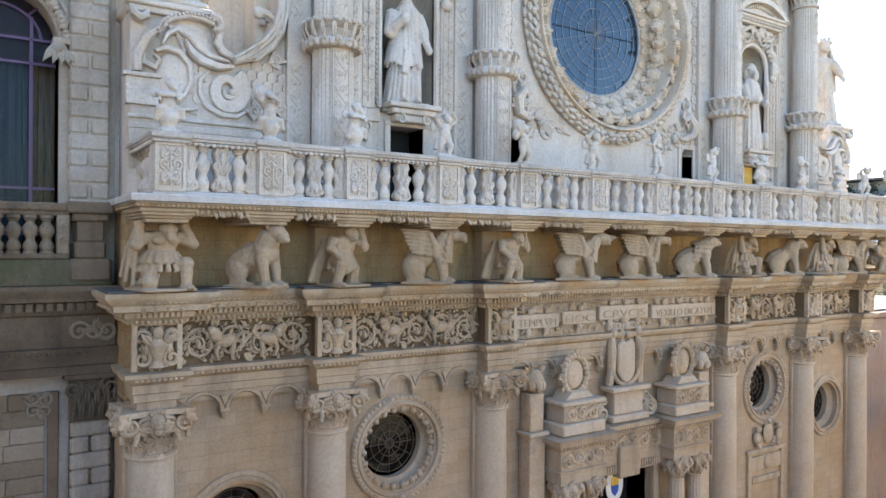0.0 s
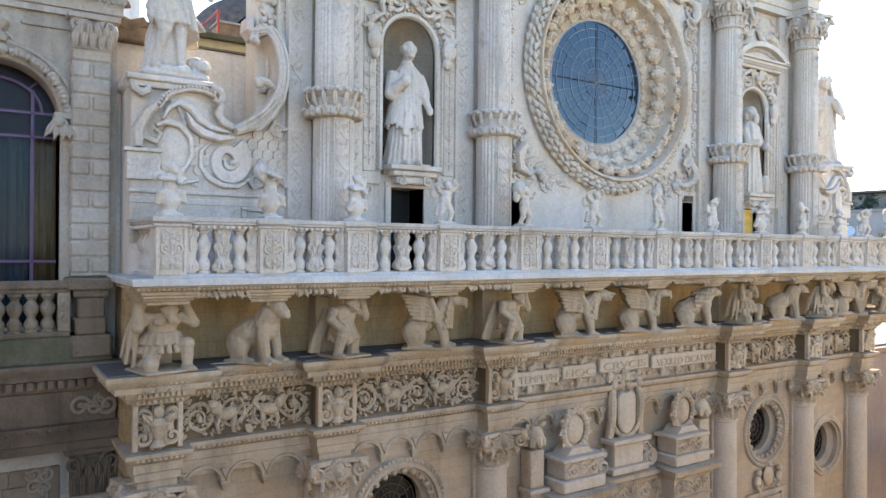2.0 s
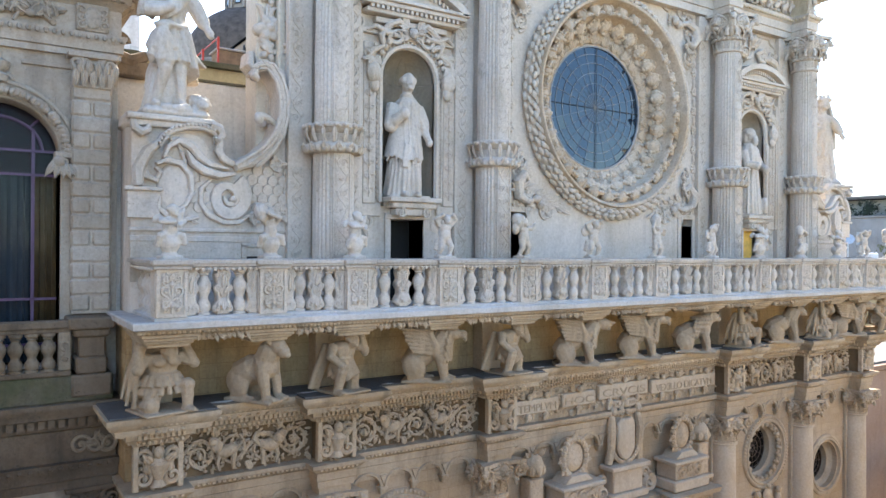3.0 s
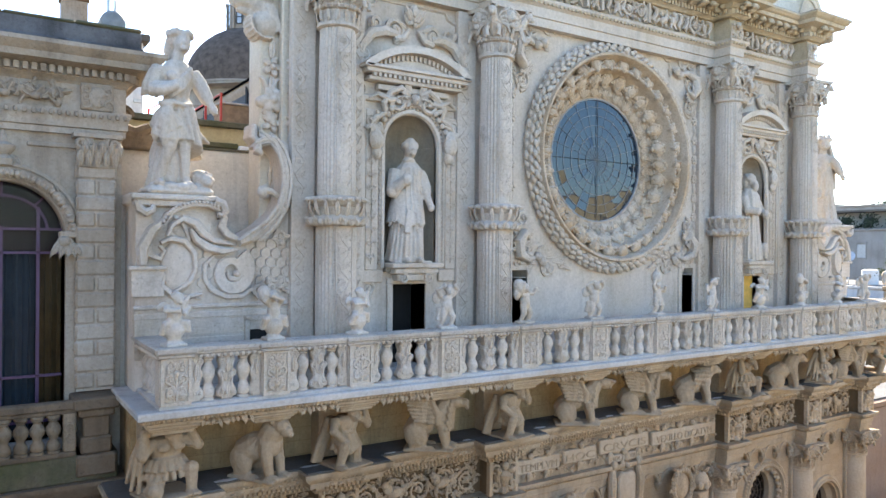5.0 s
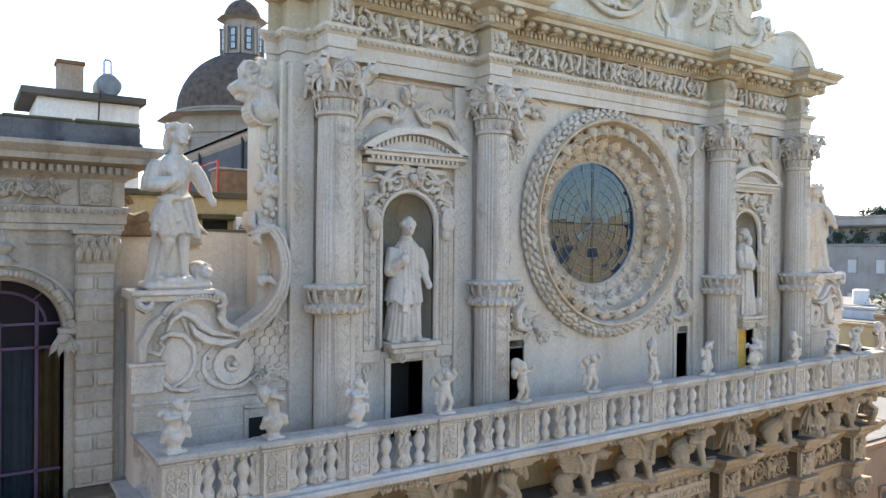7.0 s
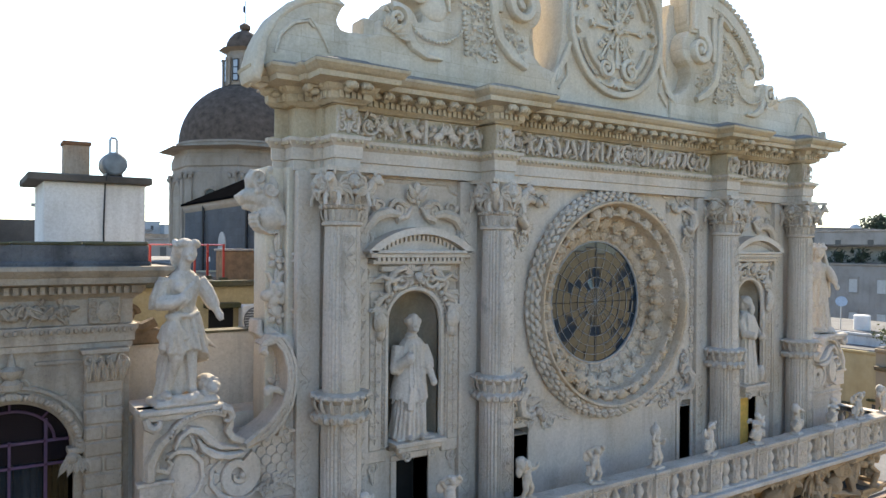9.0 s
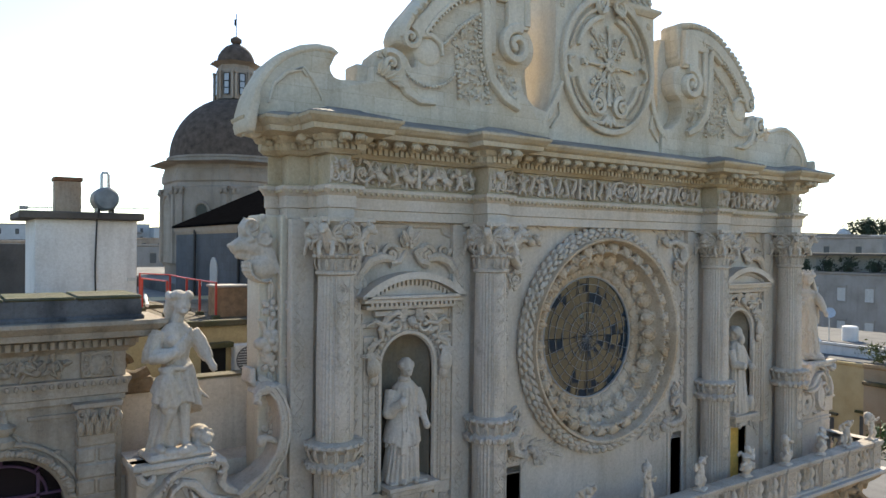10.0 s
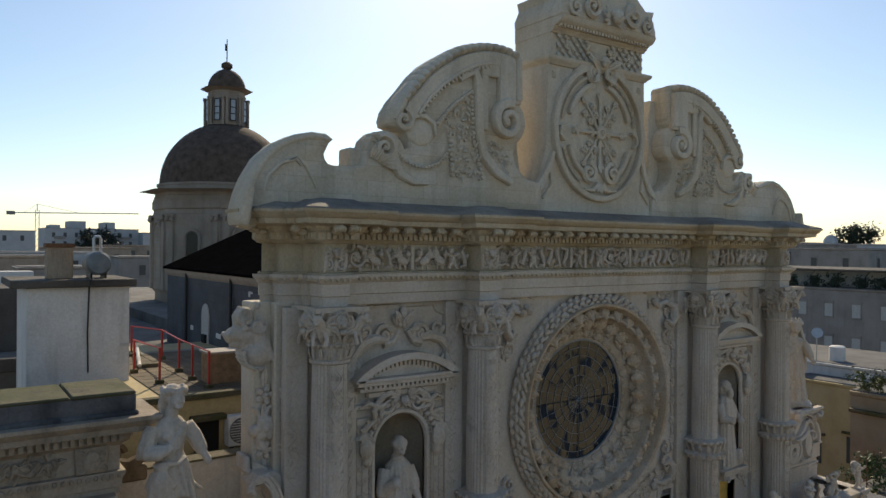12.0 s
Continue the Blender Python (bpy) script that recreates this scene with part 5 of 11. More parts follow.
# carving in the corners round the rose
c = Acc()
for s2 in (-1, 1):
    z = RZ + s2 * 2.75
    cherub(c, 2.75, UY, z + (0.2 if s2 > 0 else -0.3), 0.26)
    for i, (dx, dz, r) in enumerate(((0.45, 0.55, 0.3), (0.75, -0.1, 0.28), (-0.25, 0.75, 0.25), (0.75, -0.9, 0.26), (0.8, 0.5, 0.2))):
        scroll(c, 2.75 + dx, z + s2 * dz * (1 if s2 > 0 else 0.6), r, UY, 1.5, 90 * i, (-1) ** i, 0.06)
        for j in range(4):
            leaf(c, 2.75 + dx, z + s2 * dz * (1 if s2 > 0 else 0.6), 70 * i + 90 * j, r * 1.25, r * 0.32, UY, 0.8)
for z in run(14.9, 19.9, 0.62):
    if abs(z - RZ) < 2.2:
        rosette(c, 3.78, z, 0.17, UY)
        leaf(c, 3.78, z + 0.15, 90, 0.3, 0.1, UY)
        leaf(c, 3.78, z - 0.15, -90, 0.3, 0.1, UY)
# curling finned beasts in the upper corners, leafy masks in the lower ones
for x, z, up in ((3.5, 19.95, 1), (3.42, 14.98, -1)):
    c.tube([(x - 0.5, UY - 0.04, z + 0.42 * up), (x - 0.2, UY - 0.12, z + 0.5 * up), (x + 0.14, UY - 0.16, z + 0.34 * up), (x + 0.2, UY - 0.18, z), (x - 0.02, UY - 0.18, z - 0.24 * up), (x - 0.2, UY - 0.12, z - 0.1 * up)], [0.05, 0.1, 0.15, 0.17, 0.13, 0.07], 9)
    c.ball((x - 0.55, UY - 0.1, z + 0.4 * up), (0.13, 0.12, 0.12), 10, 8)
    for k in range(6):
        leaf(c, x + 0.08, z + 0.2 * up, (20 - 28 * k) * up + 20, 0.46, 0.09, UY - 0.1, 1.1)
        leaf(c, x - 0.05, z - 0.2 * up, (-60 - 24 * k) * up, 0.36, 0.08, UY - 0.08, 1.1)
    scroll(c, x - 0.05, z - 0.62 * up, 0.2, UY - 0.02, 1.5, 90, up, 0.06, 20, 1.2)
# trailing fronds under the ring
for i in range(6):
    x = 2.0 + 0.3 * i
    scroll(c, x, 14.35 + 0.1 * i, 0.18, UY, 1.3, 40 * i, 1, 0.045, 16)
    leaf(c, x, 14.35 + 0.1 * i, 200 - 12 * i, 0.5, 0.1, UY, 0.6)
    leaf(c, x, 14.4 + 0.1 * i, 150, 0.4, 0.09, UY, 0.6)
part("corner_carving", both(c), CARVED, upper, "carved masks, fronds and scrolls round the rose", kind="stuff")

# ---- door surrounds on the balcony ----
c = Acc()
for x, h, z in DOORS:
    for s in (-1, 1):
        c.box(x + s * (h + 0.08) - 0.08, x + s * (h + 0.08) + 0.08, UY - 0.05, UY + 0.05, 11.89, z, 0.012)
    c.box(x - h - 0.16, x + h + 0.16, UY - 0.05, UY + 0.05, z, z + 0.14, 0.012)
part("door_frames", c, PALE, upper)
for x, h, z in DOORS:
    d = thing("balcony_door", (x, 0.8, 11.89), "dark open doorway leading off the balcony" if x < 6 else "ochre painted inside of a balcony doorway", "door", kind="structure")
    # dark sheet imitates the unlit room; the last doorway gets an ochre one
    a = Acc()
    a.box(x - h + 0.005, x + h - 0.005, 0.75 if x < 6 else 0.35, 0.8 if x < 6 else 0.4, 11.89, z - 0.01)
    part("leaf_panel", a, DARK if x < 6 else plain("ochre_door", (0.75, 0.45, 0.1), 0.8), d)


# ---- niches ----
def niche(cx):
    n = thing("niche", (cx, UY, 13.9), "shell-headed niche framed by carved foliage under a curved pediment", "niche", kind="structure")
    T = Matrix.Translation((cx, 0, 0))
    a = Acc()
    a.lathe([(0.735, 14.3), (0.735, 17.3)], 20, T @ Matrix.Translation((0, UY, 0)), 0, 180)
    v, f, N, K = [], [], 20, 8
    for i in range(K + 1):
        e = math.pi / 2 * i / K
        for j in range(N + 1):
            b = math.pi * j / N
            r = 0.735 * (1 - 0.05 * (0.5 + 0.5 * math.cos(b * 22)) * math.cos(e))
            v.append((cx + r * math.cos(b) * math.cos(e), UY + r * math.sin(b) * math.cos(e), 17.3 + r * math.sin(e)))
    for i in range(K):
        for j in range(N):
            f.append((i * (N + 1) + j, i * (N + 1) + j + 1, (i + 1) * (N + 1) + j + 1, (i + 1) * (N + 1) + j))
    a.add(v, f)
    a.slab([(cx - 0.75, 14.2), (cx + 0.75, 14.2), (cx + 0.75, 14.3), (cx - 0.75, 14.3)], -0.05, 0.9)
    part("recess", a, NICHE, n, "darker-toned shell-headed recess")
    a = Acc()
    # moulded arch and jambs
    ring = [(cx - 0.8, 14.3)] + arc_pts(cx, 17.3, 0.8, 180, 0, 18) + [(cx + 0.8, 14.3)]
    a.tube([(x, UY - 0.03, z) for x, z in ring], 0.07, 6)
    ring = [(cx - 0.95, 14.3)] + arc_pts(cx, 17.3, 0.95, 180, 0, 18) + [(cx + 0.95, 14.3)]
    a.tube([(x, UY - 0.02, z) for x, z in ring], 0.045, 6)
    for s in (-1, 1):
        a.box(cx + s * 1.12 - 0.16, cx + s * 1.12 + 0.16, UY - 0.1, UY + 0.02, 14.25, 18.05, 0.02)
        a.box(cx + s * 1.35 - 0.05, cx + s * 1.35 + 0.05, UY - 0.13, UY + 0.02, 13.95, 18.35, 0.015)
        a.box(cx + s * 1.15 - 0.36, cx + s * 1.15 + 0.36, UY - 0.08, UY + 0.02, 13.95, 14.25, 0.02)
    a.box(cx - 1.0, cx + 1.0, UY - 0.16, UY + 0.02, 18.52, 18.66, 0.02)
    a.box(cx - 1.35, cx + 1.35, UY - 0.1, UY + 0.02, 18.25, 18.38, 0.02)
    part("frame", a, PALE, n)
    # curved pediment
    a = Acc()
    a.box(cx - 1.3, cx + 1.3, -0.2, UY + 0.02, 18.7, 18.8, 0.015)
    a.box(cx - 1.42, cx + 1.42, -0.32, UY + 0.02, 18.86, 18.96, 0.015)
    a.box(cx - 1.5, cx + 1.5, -0.4, UY + 0.02, 18.96, 19.04, 0.015)
    R, cz = 2.25, 17.35
    out = arc_pts(cx, cz, R, 131.5, 48.5, 16)
    inn = arc_pts(cx, cz, R - 0.17, 48.5 + 1.5, 131.5 - 1.5, 16)
    a.slab(out + inn, -0.4, UY + 0.02)
    a.slab(arc_pts(cx, cz, R - 0.16, 129, 51, 16), -0.16, UY + 0.02)
    for x in run(cx - 1.25, cx + 1.25, 0.13):
        a.box(x - 0.035, x + 0.035, -0.28, -0.15, 18.78, 18.87)
    for t in run(122, 58, 3.6):
        x, z = cx + (R - 0.25) * math.cos(radians(t)), cz + (R - 0.25) * math.sin(radians(t))
        a.box(x - 0.03, x + 0.03, -0.24, -0.14, z - 0.07, z + 0.05)
    part("pediment", a, PALE, n)
    # scrolls on top
    a = Acc()
    for s in (-1, 1):
        pts = [(cx + s * 1.45, UY - 0.06, 19.2), (cx + s * 1.42, UY - 0.1, 19.5), (cx + s * 1.15, UY - 0.12, 19.85), (cx + s * 0.8, UY - 0.12, 19.95), (cx + s * 0.5, UY - 0.12, 19.9)]
        a.tube(pts, [0.07, 0.11, 0.14, 0.13, 0.09], 7, 0.9)
        scroll(a, cx + s * 1.36, 19.28, 0.16, UY - 0.04, 1.6, 90, s, 0.06)
        scroll(a, cx + s * 0.55, 20.02, 0.26, UY - 0.04, 1.8, -90, -s, 0.09)
        scroll(a, cx + s * 1.02, 20.1, 0.17, UY - 0.04, 1.5, -90, s, 0.06)
        leaf(a, cx + s * 0.1, 20.2, 90 - s * 30, 0.4, 0.14, UY - 0.04)
        # raised hood border
        a.tube([(cx + s * 1.6, UY, 18.9), (cx + s * 1.6, UY, 20.05), (cx + s * 1.38, UY, 20.2), (cx + s * 1.32, UY, 20.45), (cx + s * 1.05, UY, 20.55), (cx + s * 0.95, UY, 20.72), (cx, UY, 20.72)], 0.06, 5)
        # ears beside the frame
        scroll(a, cx + s * 1.42, 18.52, 0.18, UY, 1.5, -90, -s, 0.05)
        scroll(a, cx + s * 1.5, 16.4, 0.13, UY, 1.5, 90, s, 0.045)
        leaf(a, cx + s * 1.48, 16.4, -90, 0.35, 0.09, UY)
        leaf(a, cx + s * 1.48, 16.45, 90, 0.25, 0.09, UY)
        a.tube([(cx + s * 0.55, UY - 0.1, 19.8), (cx + s * 0.3, UY - 0.12, 19.85), (cx + s * 0.12, UY - 0.1, 20.1)], [0.09, 0.08, 0.05], 7)
        leaf(a, cx + s * 0.06, 20.3, 90 - s * 35, 0.42, 0.13, UY - 0.08, 0.9)
        leaf(a, cx + s * 0.2, 20.1, 90 - s * 75, 0.34, 0.1, UY - 0.08, 0.9)
        leaf(a, cx + s * 1.1, 19.95, 90 - s * 20, 0.3, 0.1, UY - 0.1, 0.9)
    rosette(a, cx, 20.32, 0.2, UY - 0.08, 5)
    a.ball((cx, UY - 0.12, 20.55), (0.1, 0.08, 0.16), 8, 6)
    part("crest", a, CARVED, n, "crest of paired carved scrolls")
    # foliage, child's head and masks
    a = Acc()
    cherub(a, cx, UY - 0.12, 18.36, 0.24)
    for s in (-1, 1):
        scroll(a, cx + s * 0.42, 18.3, 0.24, UY - 0.1, 1.5, 90, -s, 0.06)
        for j in range(5):
            leaf(a, cx + s * (0.6 + 0.13 * j), 18.12 - 0.13 * j, 60 - s * 40 - 20 * j * s, 0.3, 0.09, UY - 0.1, 1.0)
            a.ball((cx + s * (0.62 + 0.1 * j), UY - 0.14, 18.1 - 0.14 * j), 0.075, 7, 5)
        # fluttering ribbons and a fan of feathers beside the head
        a.tube([(cx + s * 0.15, UY - 0.16, 18.5), (cx + s * 0.4, UY - 0.2, 18.62), (cx + s * 0.66, UY - 0.14, 18.5), (cx + s * 0.86, UY - 0.18, 18.2), (cx + s * 0.8, UY - 0.14, 17.98), (cx + s * 1.06, UY - 0.16, 17.84), (cx + s * 1.2, UY - 0.14, 17.62)], [0.06, 0.08, 0.07, 0.08, 0.06, 0.08, 0.04], 7)
        a.tube([(cx + s * 0.5, UY - 0.14, 18.34), (cx + s * 0.74, UY - 0.2, 18.3), (cx + s * 1.0, UY - 0.16, 18.42), (cx + s * 1.2, UY - 0.12, 18.3)], [0.05, 0.07, 0.06, 0.03], 7)
        for j in range(5):
            leaf(a, cx + s * 0.12, 18.46, 90 - s * (15 + 22 * j), 0.42 - 0.03 * j, 0.08, UY - 0.14, 1.2)
            leaf(a, cx + s * 1.05, 17.7, -90 + s * (-40 + 26 * j), 0.34, 0.08, UY - 0.14, 1.2)
        a.ball((cx + s * 1.05, UY - 0.18, 17.32), (0.2, 0.14, 0.26), 9, 7)
        a.ball((cx + s * 1.02, UY - 0.16, 17.05), (0.14, 0.1, 0.18), 8, 6)
        candelabrum(a, cx + s * 1.12, 14.4, 17.0, UY - 0.105, 0.28, 0.034, random.Random(int(cx) + s))
        scroll(a, cx + s * 1.15, 17.8, 0.16, UY - 0.1, 1.4, 0, s, 0.04)
        for z in run(14.35, 17.2, 0.12):
            a.ball((cx + s * 0.88, UY - 0.04, z), (0.035, 0.035, 0.045), 5, 4)
    for t in run(0, 180, 7):
        a.ball((cx + 0.88 * math.cos(radians(t)), UY - 0.04, 17.3 + 0.88 * math.sin(radians(t))), 0.042, 5, 4)
    part("foliage", a, CARVED, n, "carved child's head, swags and masks", kind="stuff")
    # bracket under the figure
    a = Acc()
    a.box(cx - 0.72, cx + 0.72, -0.35, 0.6, 14.3, 14.42, 0.02)
    a.box(cx - 0.62, cx + 0.62, -0.27, 0.1, 14.16, 14.3, 0.03)
    a.box(cx - 0.5, cx + 0.5, -0.2, 0.1, 13.98, 14.16, 0.03)
    for s in (-1, 1):
        scroll(a, cx + s * 0.36, 14.05, 0.12, -0.22, 1.4, 90, s, 0.04)
        scroll(a, cx + s * 1.15, 13.8, 0.16, UY, 1.4, 90, s, 0.05)
        leaf(a, cx + s * 1.15, 13.75, -90, 0.35, 0.12, UY)
    part("bracket", a, CARVED, n)
    return n


niche(-6.9)
niche(6.9)

# ---- carving on the gable ----
edge = [(7.33, 25.54), (7.15, 25.82), (6.84, 26.18), (6.56, 26.53), (6.25, 26.83), (5.9, 27.07), (5.4, 27.37), (5.0, 27.52), (4.5, 27.64), (4.0, 27.67), (3.55, 27.62), (3.25, 27.52)]
CX, CZ = 4.6, 25.0


def inset(d):
    """The scroll's upper edge drawn in by d."""
    return [(x + d * (CX - x) / math.hypot(CX - x, CZ - z), z + d * (CZ - z) / math.hypot(CX - x, CZ - z)) for x, z in edge]


def spaced(line, step):
    out = []
    for (xa, za), (xb, zb) in zip(line[:-1], line[1:]):
        n = max(1, round(math.hypot(xb - xa, zb - za) / step))
        ang = math.degrees(math.atan2(zb - za, xb - xa))
        out += [(xa + (xb - xa) * (i + 0.5) / n, za + (zb - za) * (i + 0.5) / n, ang) for i in range(n)]
    return out


def inside_of(poly):
    """A test for points within a closed (x, z) outline."""
    def test(x, z):
        hit = False
        for (xa, za), (xb, zb) in zip(poly, poly[1:] + poly[:1]):
            if (za > z) != (zb > z) and x < (xb - xa) * (z - za) / (zb - za) + xa:
                hit = not hit
        return hit
    return test


gad = Acc()
for x, z, ang in spaced(inset(0.12), 0.25):
    if x < 7.0:
        gad.ball((x, 0.2, z), (0.15, 0.42, 0.15), 10, 8, rot=(0, -ang, 0))
gad.tube([(x, 0.2, z) for x, z in ((6.72, 26.2), (6.98, 25.86), (7.16, 25.56), (7.22, 25.3))], [0.12, 0.15, 0.16, 0.13], 10, 2.4)
dent = Acc()
DARC = [(6.63, 25.4), (6.45, 25.66), (6.26, 25.9), (5.92, 26.22), (5.56, 26.48), (5.25, 26.68), (4.92, 26.85), (4.6, 26.95), (4.3, 27.0)]
for x, z, ang in spaced(DARC, 0.13):
    dent.box(-0.036, 0.036, -0.15, 0.02, -0.07, 0.05, 0.012, m=Matrix.Translation((x, 0, z)) @ pose(0, 0, 0, 0, -ang, 0))
LARC = [(7.24, 24.5), (7.02, 24.3), (6.75, 24.2), (6.45, 24.17), (6.16, 24.24), (5.9, 24.38), (5.72, 24.6), (5.58, 24.95)]
for x, z, ang in spaced(LARC, 0.11):
    dent.ball((x, -0.1, z), 0.046, 7, 5)
arc_band = Acc()
strip(arc_band, inset(0.44), 0.2, -0.13, 0.02, 0.04)
strip(arc_band, [(x, z + 0.09) for x, z in DARC], 0.05, -0.16, 0.02, 0.02)
strip(arc_band, inset(1.22)[2:9], 0.045, -0.07, 0.02, 0.02)
jband = Acc()
strip(jband, [(5.35, 26.5), (5.05, 26.74), (4.84, 26.8), (4.75, 26.55), (4.73, 26.0), (4.7, 25.2), (4.52, 24.62), (4.08, 24.2), (3.58, 23.97)], [0.05, 0.1, 0.12, 0.13, 0.13, 0.14, 0.14, 0.13, 0.1], -0.15, 0.02, 0.04)
jband.box(3.28, 4.06, -0.145, 0.02, 26.1, 27.2, 0.03)
jband.box(4.02, 4.66, -0.118, 0.02, 26.74, 27.1, 0.03)
jband.box(4.4, 4.64, -0.1, 0.02, 25.3, 26.78, 0.03)
strip(jband, [(3.4, 27.3), (3.38, 26.2)], 0.1, -0.2, 0.02, 0.03)
ring = Acc()
sp = []
for i in range(46):
    t = 110 - 12 * i
    r = 0.5 - 0.0088 * i
    sp.append((3.72 + r * math.cos(radians(t)), 25.62 + r * math.sin(radians(t))))
strip(ring, sp, [0.14 - 0.0016 * i for i in range(46)], -0.2, 0.02, 0.04)
ring.ball((3.78, -0.04, 25.6), (0.14, 0.14, 0.16), 10, 8)
foot = Acc()
foot.ball((6.5, 0.02, 25.06), (0.42, 0.1, 0.36), 16, 10)
strip(foot, [(6.9, 25.2), (6.72, 25.42), (6.42, 25.46), (6.14, 25.3), (6.1, 25.0)], [0.04, 0.06, 0.07, 0.06, 0.03], -0.12, 0.02, 0.03)
strip(foot, [(7.3, 24.8), (7.32, 24.55), (7.3, 24.3), (7.14, 24.0), (6.75, 23.8), (6.3, 23.78)], [0.1, 0.14, 0.14, 0.13, 0.1, 0.04], -0.12, 0.02, 0.05)
scroll(foot, 7.05, 25.3, 0.24, -0.02, 1.3, 120, 1, 0.1, 26, 1.2)
scroll(foot, 7.6, 24.56, 0.3, -0.03, 1.5, 60, 1, 0.11, 26, 1.2)
for k in range(6):  # ribs of the shell on the small scroll
    t = radians(35 + 24 * k)
    foot.tube([(7.6 + 0.18 * math.cos(t), -0.06, 24.56 + 0.18 * math.sin(t)), (7.6 + 0.36 * math.cos(t), -0.04, 24.56 + 0.36 * math.sin(t)), (7.6 + 0.38 * math.cos(t), 0.4, 24.56 + 0.38 * math.sin(t))], [0.03, 0.06, 0.06], 7)
for k in range(5):
    leaf(foot, 7.95 - 0.1 * k, 24.3 - 0.03 * k, 100 + 25 * k, 0.36, 0.13, -0.06, 0.9)
leafy = Acc()
TRI = [(4.92, 26.29), (5.55, 25.83), (6.06, 25.28), (5.66, 25.09), (5.54, 23.98), (4.52, 23.96), (4.87, 25.03), (4.91, 25.62)]
filler(leafy, 4.5, 6.1, 23.96, 26.3, -0.02, 0.13, 12, 1.3, inside_of(TRI))
for x, z, ang in spaced([TRI[0], TRI[1], TRI[2]], 0.1) + spaced([TRI[3], (5.58, 24.5), TRI[4]], 0.12):
    leafy.ball((x, -0.06, z), (0.06, 0.07, 0.06), 7, 5)
for x, z, ang in spaced([TRI[0], TRI[7], TRI[6], TRI[5]], 0.12):
    leafy.box(x - 0.03, x + 0.05, -0.09, 0.02, z - 0.035, z + 0.035, 0.01)
GAR = [(4.5, 25.1), (4.42, 24.8), (4.2, 24.5), (3.85, 24.24), (3.58, 24.2), (3.56, 24.55), (3.95, 24.95)]
filler(leafy, 3.5, 4.5, 24.2, 25.1, -0.03, 0.13, 13, 1.6, inside_of(GAR))
outer = Acc()
strip(outer, [(9.35, 23.5), (9.46, 23.75), (9.62, 24.0), (9.8, 24.18), (10.0, 24.1)], [0.02, 0.03, 0.04, 0.035, 0.02], -0.06, 0.02, 0.02)
strip(outer, [(10.62, 23.3), (10.5, 23.72), (10.2, 24.02), (9.85, 24.14), (9.72, 24.0)], [0.02, 0.04, 0.05, 0.05, 0.03], -0.06, 0.02, 0.02)
for s in (-1, 1):
    flip = Matrix.Translation((0, -0.12, 0)) @ Matrix.Diagonal((s, 1, 1, 1))
    for nm, acc, mat, lab, kd in (("gadroon_edge", gad, BRIGHTENED, "row of swelling gadroons along the scroll top", "stuff"), ("dentil_arc", dent, BRIGHTENED, "", "stuff"), ("arc_band", arc_band, BRIGHTENED, "", ""), ("hooked_band", jband, BRIGHTENED, "", ""), ("ring_volute", ring, BRIGHTENED, "", ""), ("foot_scroll", foot, BRIGHTENED, "", ""), ("leaf_panel", leafy, BRIGHTENED, "close-carved panel of leaves", "stuff"), ("outer_moulding", outer, BRIGHTENED, "", "")):
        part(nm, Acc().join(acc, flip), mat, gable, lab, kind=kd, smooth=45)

# cross panel on the pier
OZ = 25.66


def ellipse(rx, rz, n=56):
    return arc_pts(0, OZ, rx, 0, 360 - 360 / n, n - 1, rz)


def oval(rx, rz, a0, a1, n=20):
    return arc_pts(0, OZ, rx, a0, a1, n, rz)


frame_oval = Acc()
strip(frame_oval, ellipse(1.88, 1.98), 0.09, -0.2, 0.0, 0.03, True)
for a0, a1 in ((18, 78), (102, 162), (198, 248), (292, 342)):  # strapwork bands that curl over at their ends
    strip(frame_oval, oval(1.34, 1.46, a0, a1), [0.05] + [0.08] * 19 + [0.05], -0.17, 0.0, 0.03)
for s in (-1, 1):
    scroll(frame_oval, s * 0.34, OZ + 1.78, 0.24, -0.12, 1.6, -90, s, 0.09, 24, 1.2)
    strip(frame_oval, [(s * 0.5, OZ + 1.98), (s * 0.85, OZ + 1.92), (s * 1.1, OZ + 1.68)], [0.05, 0.08, 0.04], -0.2, 0.0, 0.03)
    scroll(frame_oval, s * 0.5, OZ - 1.22, 0.3, -0.08, 1.6, 90, s, 0.1, 26, 1.1)
    strip(frame_oval, [(s * 1.4, OZ + 0.12), (s * 1.62, OZ + 0.04), (s * 1.66, OZ - 0.18), (s * 1.5, OZ - 0.34)], [0.04, 0.06, 0.06, 0.03], -0.17, 0.0, 0.03)
    strip(frame_oval, [(s * 0.1, OZ - 1.5), (s * 0.3, OZ - 1.74), (s * 0.7, OZ - 1.72)], [0.05, 0.07, 0.04], -0.18, 0.0, 0.03)
    strip(frame_oval, [(s * 1.9, 24.95), (s * 2.08, 24.5), (s * 2.34, 24.1), (s * 2.66, 23.7)], [0.06, 0.1, 0.1, 0.06], -0.14, 0.02, 0.03)
    strip(frame_oval, [(s * 2.0, 24.4), (s * 1.94, 24.0), (s * 2.3, 23.6)], [0.03, 0.05, 0.03], -0.1, 0.02, 0.02)
part("oval_frame", frame_oval, BRIGHTENED, gable, "scrolled strapwork frame")
c = Acc()
for a0, a1 in ((8, 72), (108, 172), (200, 244), (296, 340)):
    for t in run(a0, a1, 5):
        ct, st = math.cos(radians(t)), math.sin(radians(t))
        leaf(c, 1.56 * ct, OZ + 1.68 * st, t + (70 if t < 90 or t > 270 else -70), 0.2, 0.08, -0.05, 0.9)
